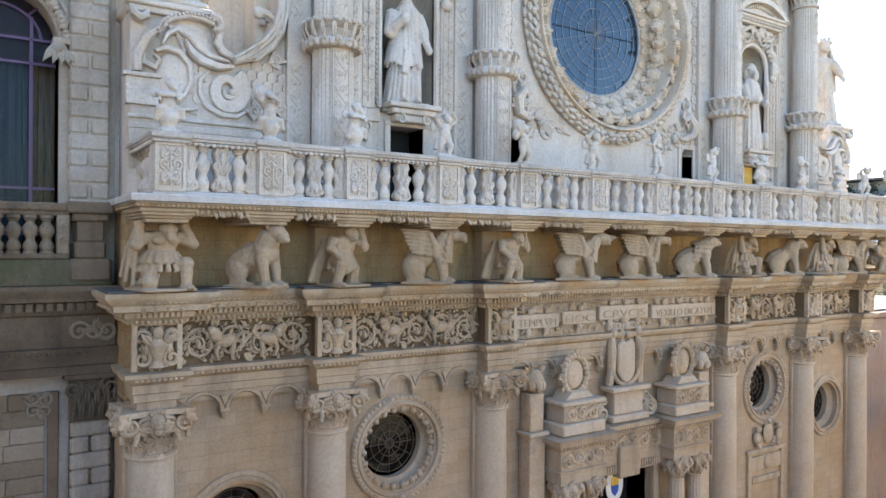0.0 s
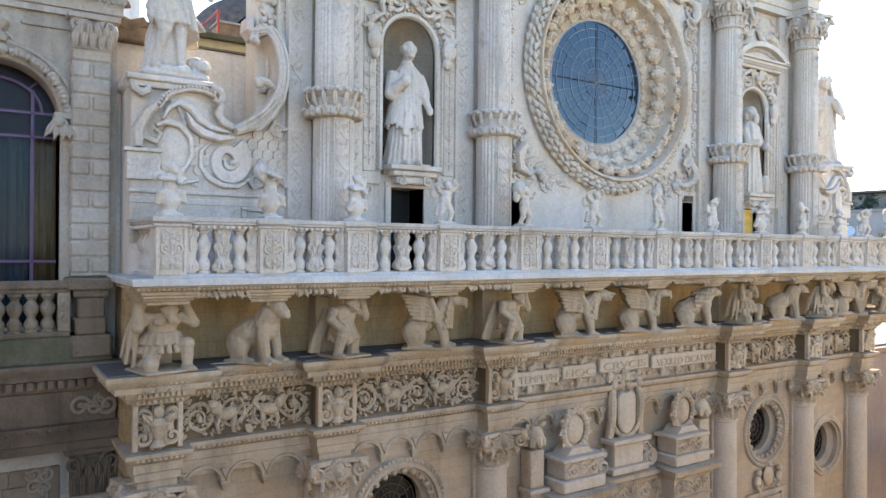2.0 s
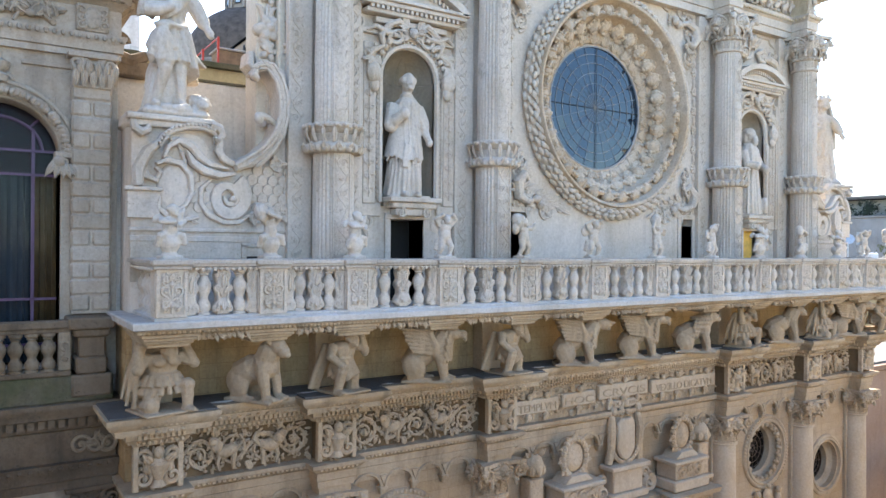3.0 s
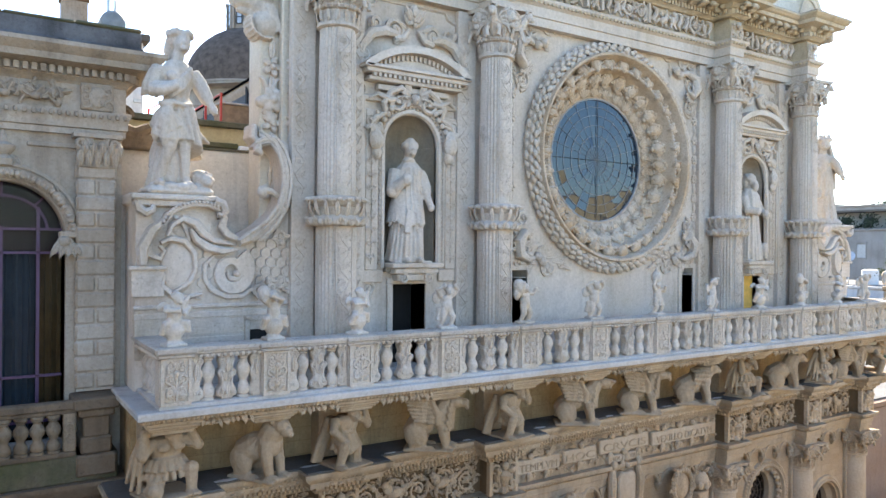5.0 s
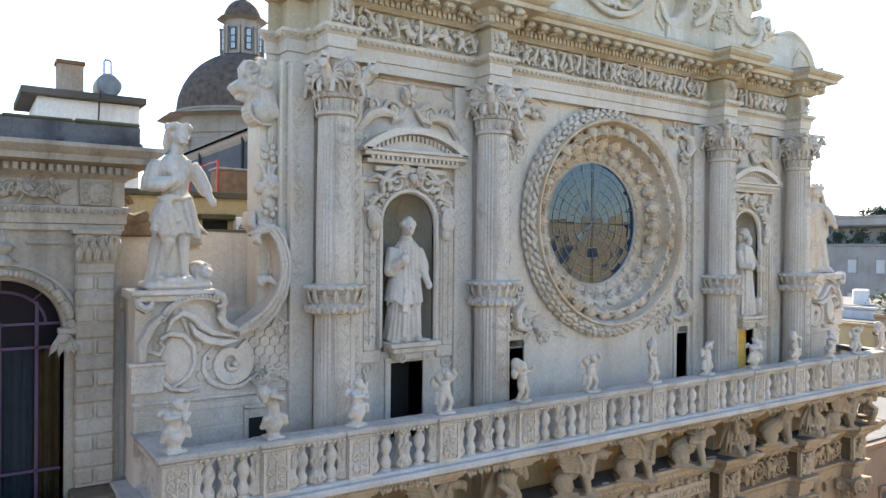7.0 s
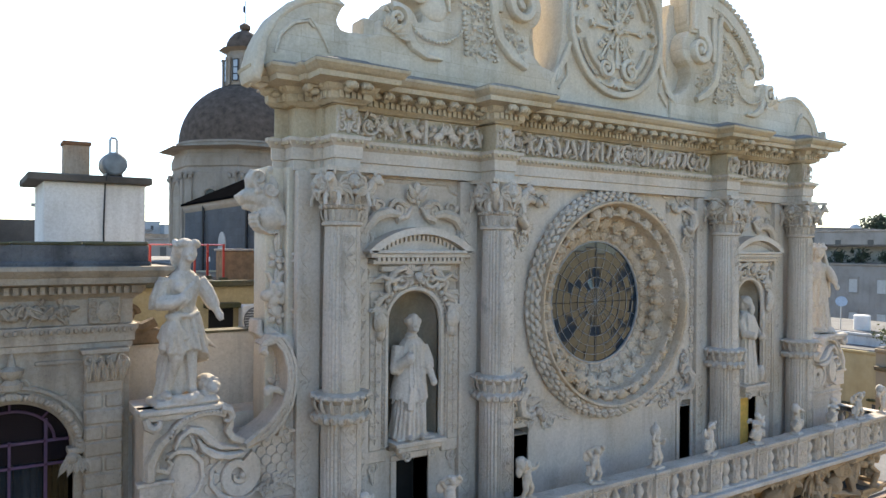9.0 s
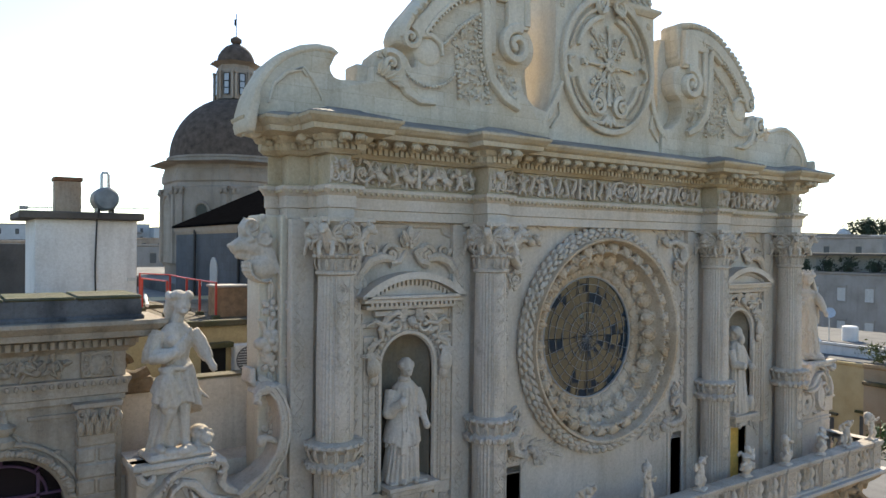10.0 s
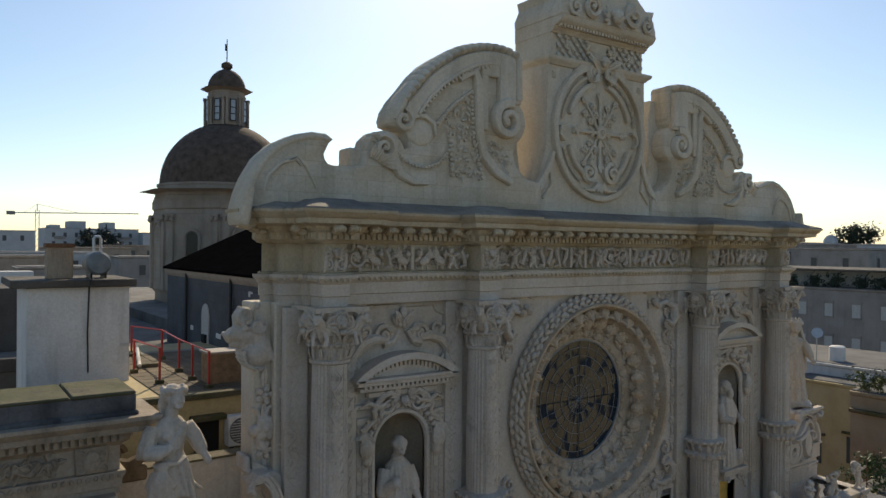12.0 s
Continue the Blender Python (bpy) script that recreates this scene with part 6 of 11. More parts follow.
for s in (-1, 1):
    leaf(c, s * 2.2, 24.25, -90 + s * 30, 0.6, 0.14, -0.03, 0.8)
    rosette(c, s * 1.85, 27.2, 0.13, -0.02)
for q in (-35, 0, 35):
    leaf(c, 0, OZ - 1.5, -90 + q, 0.4, 0.12, -0.08, 0.9)
part("oval_beads", c, BRIGHTENED, gable, "leaf borders of the frame", kind="stuff")
c = Acc()
for t in (52, 128, 232, 308):
    ct, st = math.cos(radians(t)), math.sin(radians(t))
    c.tube([(0, -0.06, OZ), (0.55 * ct, -0.1, OZ + 0.6 * st), (1.05 * ct, -0.08, OZ + 1.16 * st)], [0.05, 0.045, 0.03], 7)
    for r, off in ((1.1, 0), (0.78, 0.2), (0.78, -0.2), (0.48, 0.14), (0.5, -0.15)):
        x, z = r * ct - off * st, OZ + 1.08 * r * st + off * ct
        rosette(c, x, z, 0.13, -0.09, 6)
        c.ball((x, -0.14, z), 0.04, 6, 5)
        c.tube([((r - 0.22) * ct, -0.07, OZ + 1.08 * (r - 0.22) * st), (x, -0.08, z)], 0.03, 6)
        leaf(c, x, z, t + 40 * (1 if off > 0 else -1), 0.16, 0.05, -0.07, 0.9)
for dx, dz in ((0, 1), (0, -1), (1, 0), (-1, 0)):
    ln = 1.2 if dz else 1.12
    c.tube([(0.1 * dx, -0.1, OZ + 0.1 * dz), (0.5 * ln * dx, -0.09, OZ + 0.5 * ln * dz), (0.8 * ln * dx, -0.09, OZ + 0.8 * ln * dz), (ln * dx, -0.08, OZ + ln * dz)], [0.07, 0.05, 0.05, 0.1], 8)
    for sd in (-1, 1):
        leaf(c, 0.78 * ln * dx, OZ + 0.78 * ln * dz, math.degrees(math.atan2(dz, dx)) + sd * 40, 0.24, 0.07, -0.08, 1.0)
        leaf(c, 0.2 * dx, OZ + 0.2 * dz, math.degrees(math.atan2(dz, dx)) + sd * 24, 0.32, 0.06, -0.08, 1.0)
rosette(c, 0, OZ, 0.26, -0.12, 8)
part("flowered_cross", c, BRIGHTENED, gable, "cross with flowered rays")
c = Acc()
cherub(c, 0, -0.14, 27.75, 0.32)
for s in (-1, 1):
    leaf(c, s * 0.2, 27.6, 90 - s * 60, 0.6, 0.18, -0.16, 1.0)
    leaf(c, s * 0.15, 27.4, -90 + s * 50, 0.5, 0.16, -0.16, 1.0)
    rosette(c, s * 0.5, 28.1, 0.2, -0.08)
cherub(c, 0, -0.58, 29.0, 0.4)
for s in (-1, 1):
    scroll(c, s * 0.9, 29.2, 0.34, -0.52, 1.5, 90, s, 0.11, 22, 1.2)
    scroll(c, s * 1.55, 29.05, 0.24, -0.52, 1.5, 90, -s, 0.08, 20, 1.2)
    leaf(c, s * 0.5, 29.1, 90 - s * 40, 0.6, 0.16, -0.54, 1.0)
part("crest_carving", c, BRIGHTENED, gable, "carved mask, wings and scrolls", kind="stuff")
c = Acc()
for i in range(5):
    for x in run(-1.85, 1.85, 0.28):
        xx = x + (0.14 if i % 2 else 0)
        if 0.3 < abs(xx) < 1.9:
            leaf(c, xx, 28.42 - 0.14 * i, -90, 0.2, 0.13, -0.03, 0.5)
for x in (-1.35, 1.35):
    rosette(c, x, 28.1, 0.17, -0.06)
for x in run(-1.95, 1.95, 0.13):
    c.box(x - 0.035, x + 0.035, -0.36, -0.2, 28.52, 28.61)
part("scale_panel", c, BRIGHTENED, gable, "panel of overlapping scales", kind="stuff")


# ---- figures: each one plain mesh ----
def fold(acc, prof, n, amp, seg=72, m=None, sy=0.78, twist=0.6, seed=0):
    """A hanging cloth round the body: a turned form with uneven vertical folds."""
    rng = random.Random(seed)
    ph = [rng.uniform(0, 6.28) for _ in range(3)]
    zs = [z for _, z in prof]
    top = max(zs)

    def f(a, z):
        k = 0.35 + 0.65 * (top - z) / max(0.01, top - min(zs))
        return 1 + 2.1 * amp * k * (0.6 * math.sin(n * a + twist * z + ph[0]) + 0.4 * math.sin((n * 1.7) // 1 * a - twist * z + ph[1]))
    sub = Acc()
    dense = []
    for (r0, z0), (r1, z1) in zip(prof[:-1], prof[1:]):
        k = max(1, round(abs(z1 - z0) / 0.12))
        dense += [(r0 + (r1 - r0) * i / k, z0 + (z1 - z0) * i / k) for i in range(k)]
    dense.append(prof[-1])
    sub.lathe(dense, seg, Matrix.Diagonal((1, sy, 1, 1)), flute=f)
    acc.join(sub, m)


def head(acc, x, y, z, s, hair=True, tilt=0.0):
    acc.ball((x, y, z), (0.78 * s, 0.9 * s, 1.08 * s), 12, 9, rot=(tilt, 0, 0))
    acc.ball((x, y - 0.9 * s, z - 0.1 * s), (0.14 * s, 0.2 * s, 0.22 * s), 6, 5)
    acc.ball((x, y - 0.72 * s, z - 0.6 * s), (0.4 * s, 0.3 * s, 0.25 * s), 8, 6)
    for k in (-1, 1):
        acc.ball((x + k * 0.35 * s, y - 0.62 * s, z - 0.2 * s), (0.25 * s, 0.25 * s, 0.2 * s), 7, 5)
    if hair:
        acc.ball((x, y + 0.18 * s, z + 0.35 * s), (0.95 * s, 0.92 * s, 0.85 * s), 10, 8)
        for i in range(10):
            t = i * 0.63
            acc.ball((x + 0.8 * s * math.cos(t), y + 0.2 * s + 0.6 * s * math.sin(t), z + 0.35 * s + 0.25 * s * math.sin(3 * t)), 0.34 * s, 7, 5)


def limb(acc, *pts, r=(0.1, 0.08)):
    n = len(pts)
    p = []
    for a, b in zip(pts[:-1], pts[1:]):
        p += [[a[i] + (b[i] - a[i]) * k / 3 for i in range(3)] for k in range(3)]
    p.append(pts[-1])
    acc.tube(p, np.linspace(r[0], r[-1], len(p)), 8)
    acc.ball(pts[-1], r[-1] * 1.25, 8, 6)
    if n > 2:
        acc.ball(pts[1], (r[0] + r[-1]) / 2 * 1.05, 8, 6)


def figure(name, acc, at, label, voxel, category="statue", group="", turn=0.0, material=None, scale=1.0):
    skin = remesh(acc, voxel)
    me = skin.mesh(name, material or STATUE, smooth=60)
    ob = new(name, me)
    ob.matrix_basis = pose(*at, 0, 0, turn) @ Matrix.Diagonal((scale, scale, scale, 1))
    return tagged(ob, label, category, group)


# saint in the left niche: pleated surplice and stole over a long robe, one hand raised to the breast
a = Acc()
rng = random.Random(5)
fold(a, [(0.5, 0.02), (0.48, 0.3), (0.42, 0.9), (0.36, 1.5), (0.2, 2.2)], 9, 0.16, m=pose(-0.06, 0, 0, 0, 3, 0), seed=2)
fold(a, [(0.5, 0.96), (0.46, 1.25), (0.4, 1.7), (0.4, 2.1), (0.38, 2.3), (0.22, 2.46)], 13, 0.06, m=pose(-0.04, 0, 0, 0, 2, 0), seed=4)
for k in range(34):  # narrow pleats
    t = radians(150 + 240 * k / 33)
    c_, s_ = math.cos(t), math.sin(t)
    z0 = 0.93 + rng.uniform(-0.07, 0.07)
    a.tube([(-0.09 + 0.54 * c_, 0.42 * s_, z0), (-0.06 + 0.47 * c_, 0.37 * s_, 1.35), (-0.03 + 0.38 * c_, 0.31 * s_, 1.75)], [0.034, 0.028, 0.012], 6)
for k in range(15):
    t = radians(160 + 220 * k / 14)
    c_, s_ = math.cos(t), math.sin(t)
    a.tube([(-0.12 + rng.uniform(0.48, 0.56) * c_, 0.42 * s_, 0.03), (-0.08 + 0.48 * c_, 0.37 * s_, 0.5), (-0.06 + 0.42 * c_, 0.33 * s_, 0.98)], [0.05, 0.04, 0.025], 6)
for x0, x1, z0 in ((-0.13, -0.2, 0.72), (0.12, 0.16, 0.82)):  # ends of the stole
    strip(a, [(x0, 2.4), (x0 * 0.9, 1.9), (x0, 1.4), (x1, z0)], [0.06, 0.065, 0.075, 0.1], -0.45, -0.3, 0.02)
limb(a, (-0.4, 0, 2.22), (-0.58, -0.16, 1.74), (-0.26, -0.48, 2.0), r=(0.2, 0.12))
a.ball((-0.52, -0.14, 1.78), (0.2, 0.2, 0.22), 10, 8)
limb(a, (0.38, 0, 2.24), (0.48, -0.1, 1.8), (0.6, -0.3, 1.36), r=(0.17, 0.09))
a.tube([(0.4, -0.02, 2.15), (0.48, -0.06, 1.85), (0.5, -0.08, 1.68)], [0.18, 0.21, 0.2], 9)
a.tube([(0, 0, 2.4), (0, -0.03, 2.65)], 0.13, 8)
a.tube([(0.16 * math.cos(t * 0.524), 0.16 * math.sin(t * 0.524) - 0.02, 2.5) for t in range(13)], 0.045, 6)
head(a, 0.03, -0.1, 2.8, 0.24, hair=False)
for k in range(13):  # tonsure
    t = radians(-30 + 240 * k / 12)
    a.ball((0.03 + 0.2 * math.cos(t), -0.05 + 0.2 * math.sin(t), 2.86), (0.06, 0.06, 0.09), 7, 5)
a.ball((0.03, -0.06, 2.95), (0.17, 0.18, 0.1), 10, 7)
for s in (-1, 1):
    a.ball((s * 0.2 - 0.03, -0.42, 0.06), (0.11, 0.22, 0.08), 8, 6)
a.box(-0.6, 0.6, -0.42, 0.42, -0.02, 0.05, 0.02)
figure("saint_statue", Acc().join(a, Matrix.Diagonal((0.86, 0.9, 1.0, 1))), (-6.93, 0.18, 14.42), "pale stone saint in a pleated surplice standing in the niche", 0.022, scale=1.0, turn=-6)

# saint in the other niche: cowl and long cloak, holding a staff
a = Acc()
fold(a, [(0.55, 0.02), (0.5, 0.4), (0.42, 1.2), (0.38, 1.9), (0.3, 2.3)], 10, 0.14, seed=7)
fold(a, [(0.5, 1.7), (0.48, 2.0), (0.42, 2.3), (0.26, 2.5)], 7, 0.08, seed=9)
limb(a, (-0.4, 0, 2.2), (-0.5, -0.2, 1.75), (-0.28, -0.5, 1.7), r=(0.18, 0.12))
limb(a, (0.4, 0, 2.2), (0.52, -0.2, 1.75), (0.4, -0.48, 1.6), r=(0.18, 0.12))
a.tube([(0.45, -0.5, 0.05), (0.42, -0.5, 2.3)], 0.05, 6)
a.ball((0.42, -0.5, 2.36), (0.12, 0.06, 0.14), 8, 6)
a.tube([(0, 0, 2.4), (0, -0.03, 2.65)], 0.12, 8)
head(a, 0, -0.08, 2.8, 0.225)
a.ball((0, -0.26, 2.6), (0.14, 0.12, 0.2), 9, 7)
a.ball((0, 0.1, 2.78), (0.26, 0.22, 0.3), 9, 7)
a.ball((0.3, -0.45, 0.35), (0.18, 0.2, 0.3), 8, 6)
for k in range(13):
    t = radians(160 + 220 * k / 12)
    c_, s_ = math.cos(t), math.sin(t)
    a.tube([(0.56 * c_, 0.44 * s_, 0.03), (0.46 * c_, 0.37 * s_, 0.8), (0.4 * c_, 0.31 * s_, 1.7)], [0.05, 0.045, 0.02], 6)
a.box(-0.6, 0.6, -0.42, 0.42, -0.02, 0.05, 0.02)
figure("saint_statue", Acc().join(a, Matrix.Diagonal((0.9, 0.9, 1.0, 1))), (6.9, 0.18, 14.42), "pale stone bearded saint with a staff standing in the niche", 0.026, turn=4)


# women on the wing pedestals
def drape(acc, rings, n, amp, seed=0, hem=0.0, lean=0.0, seg=110):
    """Cloth round a body: rings (z, cx, cy, rx, ry) from the top down, with sharp folds that deepen towards an uneven hem."""
    rng = random.Random(seed)
    ph = [rng.uniform(0, 6.28) for _ in range(4)]
    rows = []
    for p, q in zip(rings[:-1], rings[1:]):
        k = max(1, round(abs(p[0] - q[0]) / 0.07))
        rows += [[p[j] + (q[j] - p[j]) * i / k for j in range(5)] for i in range(k)]
    rows.append(list(rings[-1]))
    top, low = rings[0][0], rings[-1][0]
    v = []
    for z, cx, cy, rx, ry in rows:
        u = (top - z) / (top - low)
        for j in range(seg):
            a = 2 * math.pi * j / seg
            bend = a + 0.35 * u * math.sin(2 * a + ph[3])
            w = 0.62 * abs(math.sin(0.5 * n * bend + ph[0] + 0.7 * u)) + 0.38 * abs(math.sin(0.5 * (n + 5) * bend + ph[1] - 0.9 * u))
            k = 1 + amp * (0.25 + 0.75 * u) * (1.6 * w - 1.0)
            v.append((cx + rx * k * math.cos(a), cy + ry * k * math.sin(a), z + hem * u * u * math.sin(a + lean) + 0.05 * u * u * math.sin(3 * a + ph[2])))
    f = [(i * seg + (j + 1) % seg, i * seg + j, (i + 1) * seg + j, (i + 1) * seg + (j + 1) % seg) for i in range(len(rows) - 1) for j in range(seg)]
    f += [tuple(range(seg)), tuple((len(rows) - 1) * seg + j for j in reversed(range(seg)))]
    acc.add(v, f)


def virtue(seed, robe):
    a = Acc()
    rng = random.Random(seed)
    a.box(-0.66, 0.68, -0.42, 0.42, -0.02, 0.16, 0.07)
    for k in range(12):
        t = k * 2.4
        a.ball((0.5 * math.cos(t) * (0.6 + 0.4 * (k % 3) / 2), 0.34 * math.sin(t), 0.16), (0.18, 0.14, 0.1), 8, 6)
    if robe:
        drape(a, [(2.1, 0, 0, 0.26, 0.2), (1.6, 0, 0, 0.36, 0.28), (0.9, 0.0, 0, 0.42, 0.34), (0.14, 0.0, 0, 0.5, 0.42)], 11, 0.22, seed)
        drape(a, [(2.3, 0, 0, 0.3, 0.24), (1.7, -0.06, 0, 0.42, 0.32), (0.95, -0.12, 0.02, 0.5, 0.38)], 8, 0.22, seed + 1, 0.2, 2.4)
    else:
        # one leg bent with the foot set out, the other straight, both bare below the knee
        limb(a, (-0.14, 0.0, 1.5), (-0.2, -0.24, 1.0), (-0.34, -0.06, 0.34), r=(0.2, 0.085))
        a.ball((-0.38, -0.2, 0.24), (0.1, 0.2, 0.08), 9, 7)
        limb(a, (0.12, 0.0, 1.5), (0.12, -0.12, 0.95), (0.16, -0.12, 0.32), r=(0.2, 0.09))
        a.ball((0.18, -0.26, 0.22), (0.1, 0.2, 0.08), 9, 7)
        # short skirt blown out to one side
        drape(a, [(2.02, 0.0, 0.0, 0.25, 0.19), (1.8, 0.02, 0.0, 0.33, 0.26), (1.55, 0.05, 0.02, 0.36, 0.3), (1.3, 0.08, 0.03, 0.4, 0.33), (0.92, 0.12, 0.04, 0.47, 0.35)], 8, 0.36, seed, -0.2, 0.4)
        for k in range(5):  # corner of cloth flying out at the hip
            a.tube([(0.2, 0.02 + 0.05 * k, 1.6 - 0.02 * k), (0.38 + 0.015 * k, -0.04 + 0.06 * k, 1.4 - 0.03 * k), (0.52 + 0.02 * k, -0.08 + 0.07 * k, 1.24 - 0.02 * k), (0.68 - 0.02 * k, -0.06 + 0.07 * k, 1.12 + 0.01 * k)], [0.05, 0.06, 0.05, 0.025], 7)
        # narrow under-robe behind the legs, its end trailing beside the bent leg
        drape(a, [(1.4, -0.03, 0.06, 0.3, 0.2), (0.9, -0.08, 0.06, 0.33, 0.2), (0.3, -0.14, 0.06, 0.4, 0.22)], 7, 0.36, seed + 7, 0.14, 1.0)
        for k in range(4):
            a.tube([(-0.24 - 0.02 * k, 0.0 + 0.05 * k, 1.3), (-0.36 - 0.02 * k, 0.0 + 0.06 * k, 0.9), (-0.46 - 0.02 * k + 0.05 * (k % 2), 0.02 + 0.05 * k, 0.44 + 0.06 * k)], [0.05, 0.06, 0.03], 7)
        # bundle of cloth gathered at the other hip: folds fan out from the knot
        a.ball((-0.26, -0.26, 1.82), (0.15, 0.13, 0.1), 10, 8)
        for k, (dx, dz, yy) in enumerate(((-0.2, -0.5, 0.02), (-0.2, -0.74, -0.08), (-0.12, -0.56, -0.16), (-0.06, -0.84, -0.2), (0.04, -0.6, -0.22), (0.12, -0.86, -0.2), (0.2, -0.5, -0.16))):
            a.tube([(-0.26, -0.3, 1.82), (-0.26 + 0.5 * dx - 0.04, yy - 0.16, 1.8 + 0.35 * dz), (-0.26 + dx, yy - 0.12, 1.8 + 0.8 * dz), (-0.26 + 0.92 * dx, yy - 0.06, 1.8 + dz)], [0.06, 0.085, 0.105, 0.04], 8)
        a.tube([(-0.4, -0.16, 1.84), (-0.2, -0.32, 1.88), (0.06, -0.28, 1.84), (0.28, -0.12, 1.9)], [0.05, 0.06, 0.05, 0.04], 8)
        # beast crouching on the base
        a.ball((0.5, 0.04, 0.36), (0.24, 0.26, 0.22), 10, 8)
        a.ball((0.56, -0.24, 0.32), (0.15, 0.14, 0.14), 9, 7)
        a.ball((0.56, -0.36, 0.27), (0.08, 0.07, 0.07), 8, 6)
        for q in range(9):
            a.ball((0.56 + 0.15 * math.cos(q * 0.7), -0.16, 0.34 + 0.15 * math.sin(q * 0.7)), 0.06, 6, 5)
    # fitted bodice with crossed folds
    a.lathe([(0.25, 1.9), (0.255, 2.05), (0.3, 2.25), (0.34, 2.45), (0.33, 2.6), (0.22, 2.74), (0.12, 2.8)], 24, Matrix.Diagonal((1, 0.74, 1, 1)))
    for s in (-1, 1):
        a.ball((s * 0.14, -0.2, 2.42), (0.12, 0.09, 0.11), 9, 7)
    for k in range(5):
        a.tube([(0.26, -0.16, 2.66 - 0.05 * k), (0.08, -0.28, 2.44 - 0.06 * k), (-0.16, -0.26, 2.24 - 0.06 * k), (-0.28, -0.12, 2.1 - 0.05 * k)], [0.03, 0.035, 0.035, 0.02], 6)
    # arm across the breast, with a wide sleeve
    limb(a, (-0.34, 0.02, 2.58), (-0.54, -0.1, 2.16), (-0.16, -0.36, 2.2), r=(0.17, 0.09))
    drape(a, [(2.56, -0.4, 0.0, 0.15, 0.15), (2.25, -0.5, -0.05, 0.18, 0.17), (2.02, -0.51, -0.06, 0.18, 0.18)], 7, 0.28, seed + 5)
    a.tube([(-0.56, -0.14, 2.1), (-0.34, -0.3, 2.1), (-0.18, -0.38, 2.18)], [0.15, 0.13, 0.09], 9)
    # arm held out and down
    limb(a, (0.32, 0.02, 2.58), (0.5, -0.06, 2.24), (0.7, -0.22, 1.82), r=(0.15, 0.075))
    a.tube([(0.32, 0.0, 2.56), (0.46, -0.04, 2.34), (0.58, -0.1, 2.08), (0.63, -0.14, 1.98)], [0.16, 0.17, 0.15, 0.12], 10)
    a.tube([(0.68, -0.2, 1.86), (0.73, -0.26, 1.72)], [0.085, 0.06], 8)
    for k in range(5):
        a.tube([(0.4, -0.14 + 0.05 * k, 2.5), (0.54, -0.2 + 0.05 * k, 2.26), (0.6, -0.2 + 0.05 * k, 2.0)], [0.02, 0.03, 0.02], 6)
    # neck, face turned and bowed a little, hair bound in a thick roll
    a.tube([(0.0, 0, 2.72), (0.04, -0.05, 3.0)], [0.14, 0.115], 10)
    head(a, 0.08, -0.1, 3.14, 0.215, hair=False, tilt=10)
    a.ball((0.04, 0.05, 3.24), (0.22, 0.22, 0.21), 12, 9)
    for k in range(18):
        t = k * 0.349
        a.ball((0.06 + 0.22 * math.cos(t), 0.0 + 0.21 * math.sin(t), 3.33 + 0.02 * math.sin(5 * t)), (0.075, 0.075, 0.085), 7, 5)
    for k in range(5):
        a.tube([(-0.14 + 0.02 * k, 0.1, 3.24), (-0.17 + 0.03 * k, 0.14, 3.0), (-0.12 + 0.04 * k, 0.16, 2.76)], [0.06, 0.065, 0.04], 7)
    if robe:
        for k in range(8):
            t = k * 0.785
            a.ball((0.06 + 0.17 * math.cos(t), 0.17 * math.sin(t), 3.48), (0.05, 0.05, 0.08), 7, 5)
        for k in range(7):
            t = radians(20 + 23 * k)
            a.tube([(0.24 * math.cos(t), 0.16 * math.sin(t) + 0.04, 3.2), (0.4 * math.cos(t), 0.26 * math.sin(t) + 0.04, 2.5), (0.46 * math.cos(t), 0.3 * math.sin(t), 1.4)], [0.06, 0.09, 0.05], 7)
    return a


figure("virtue_statue", virtue(11, False), (-12.38, 0.35, 15.82), "pale stone woman with windblown drapery on a wing pedestal", 0.021, turn=4, scale=1.0)
figure("virtue_statue", virtue(15, True), (12.5, 0.72, 15.8), "pale stone crowned robed woman on the far wing pedestal", 0.028, turn=-60, scale=1.02)


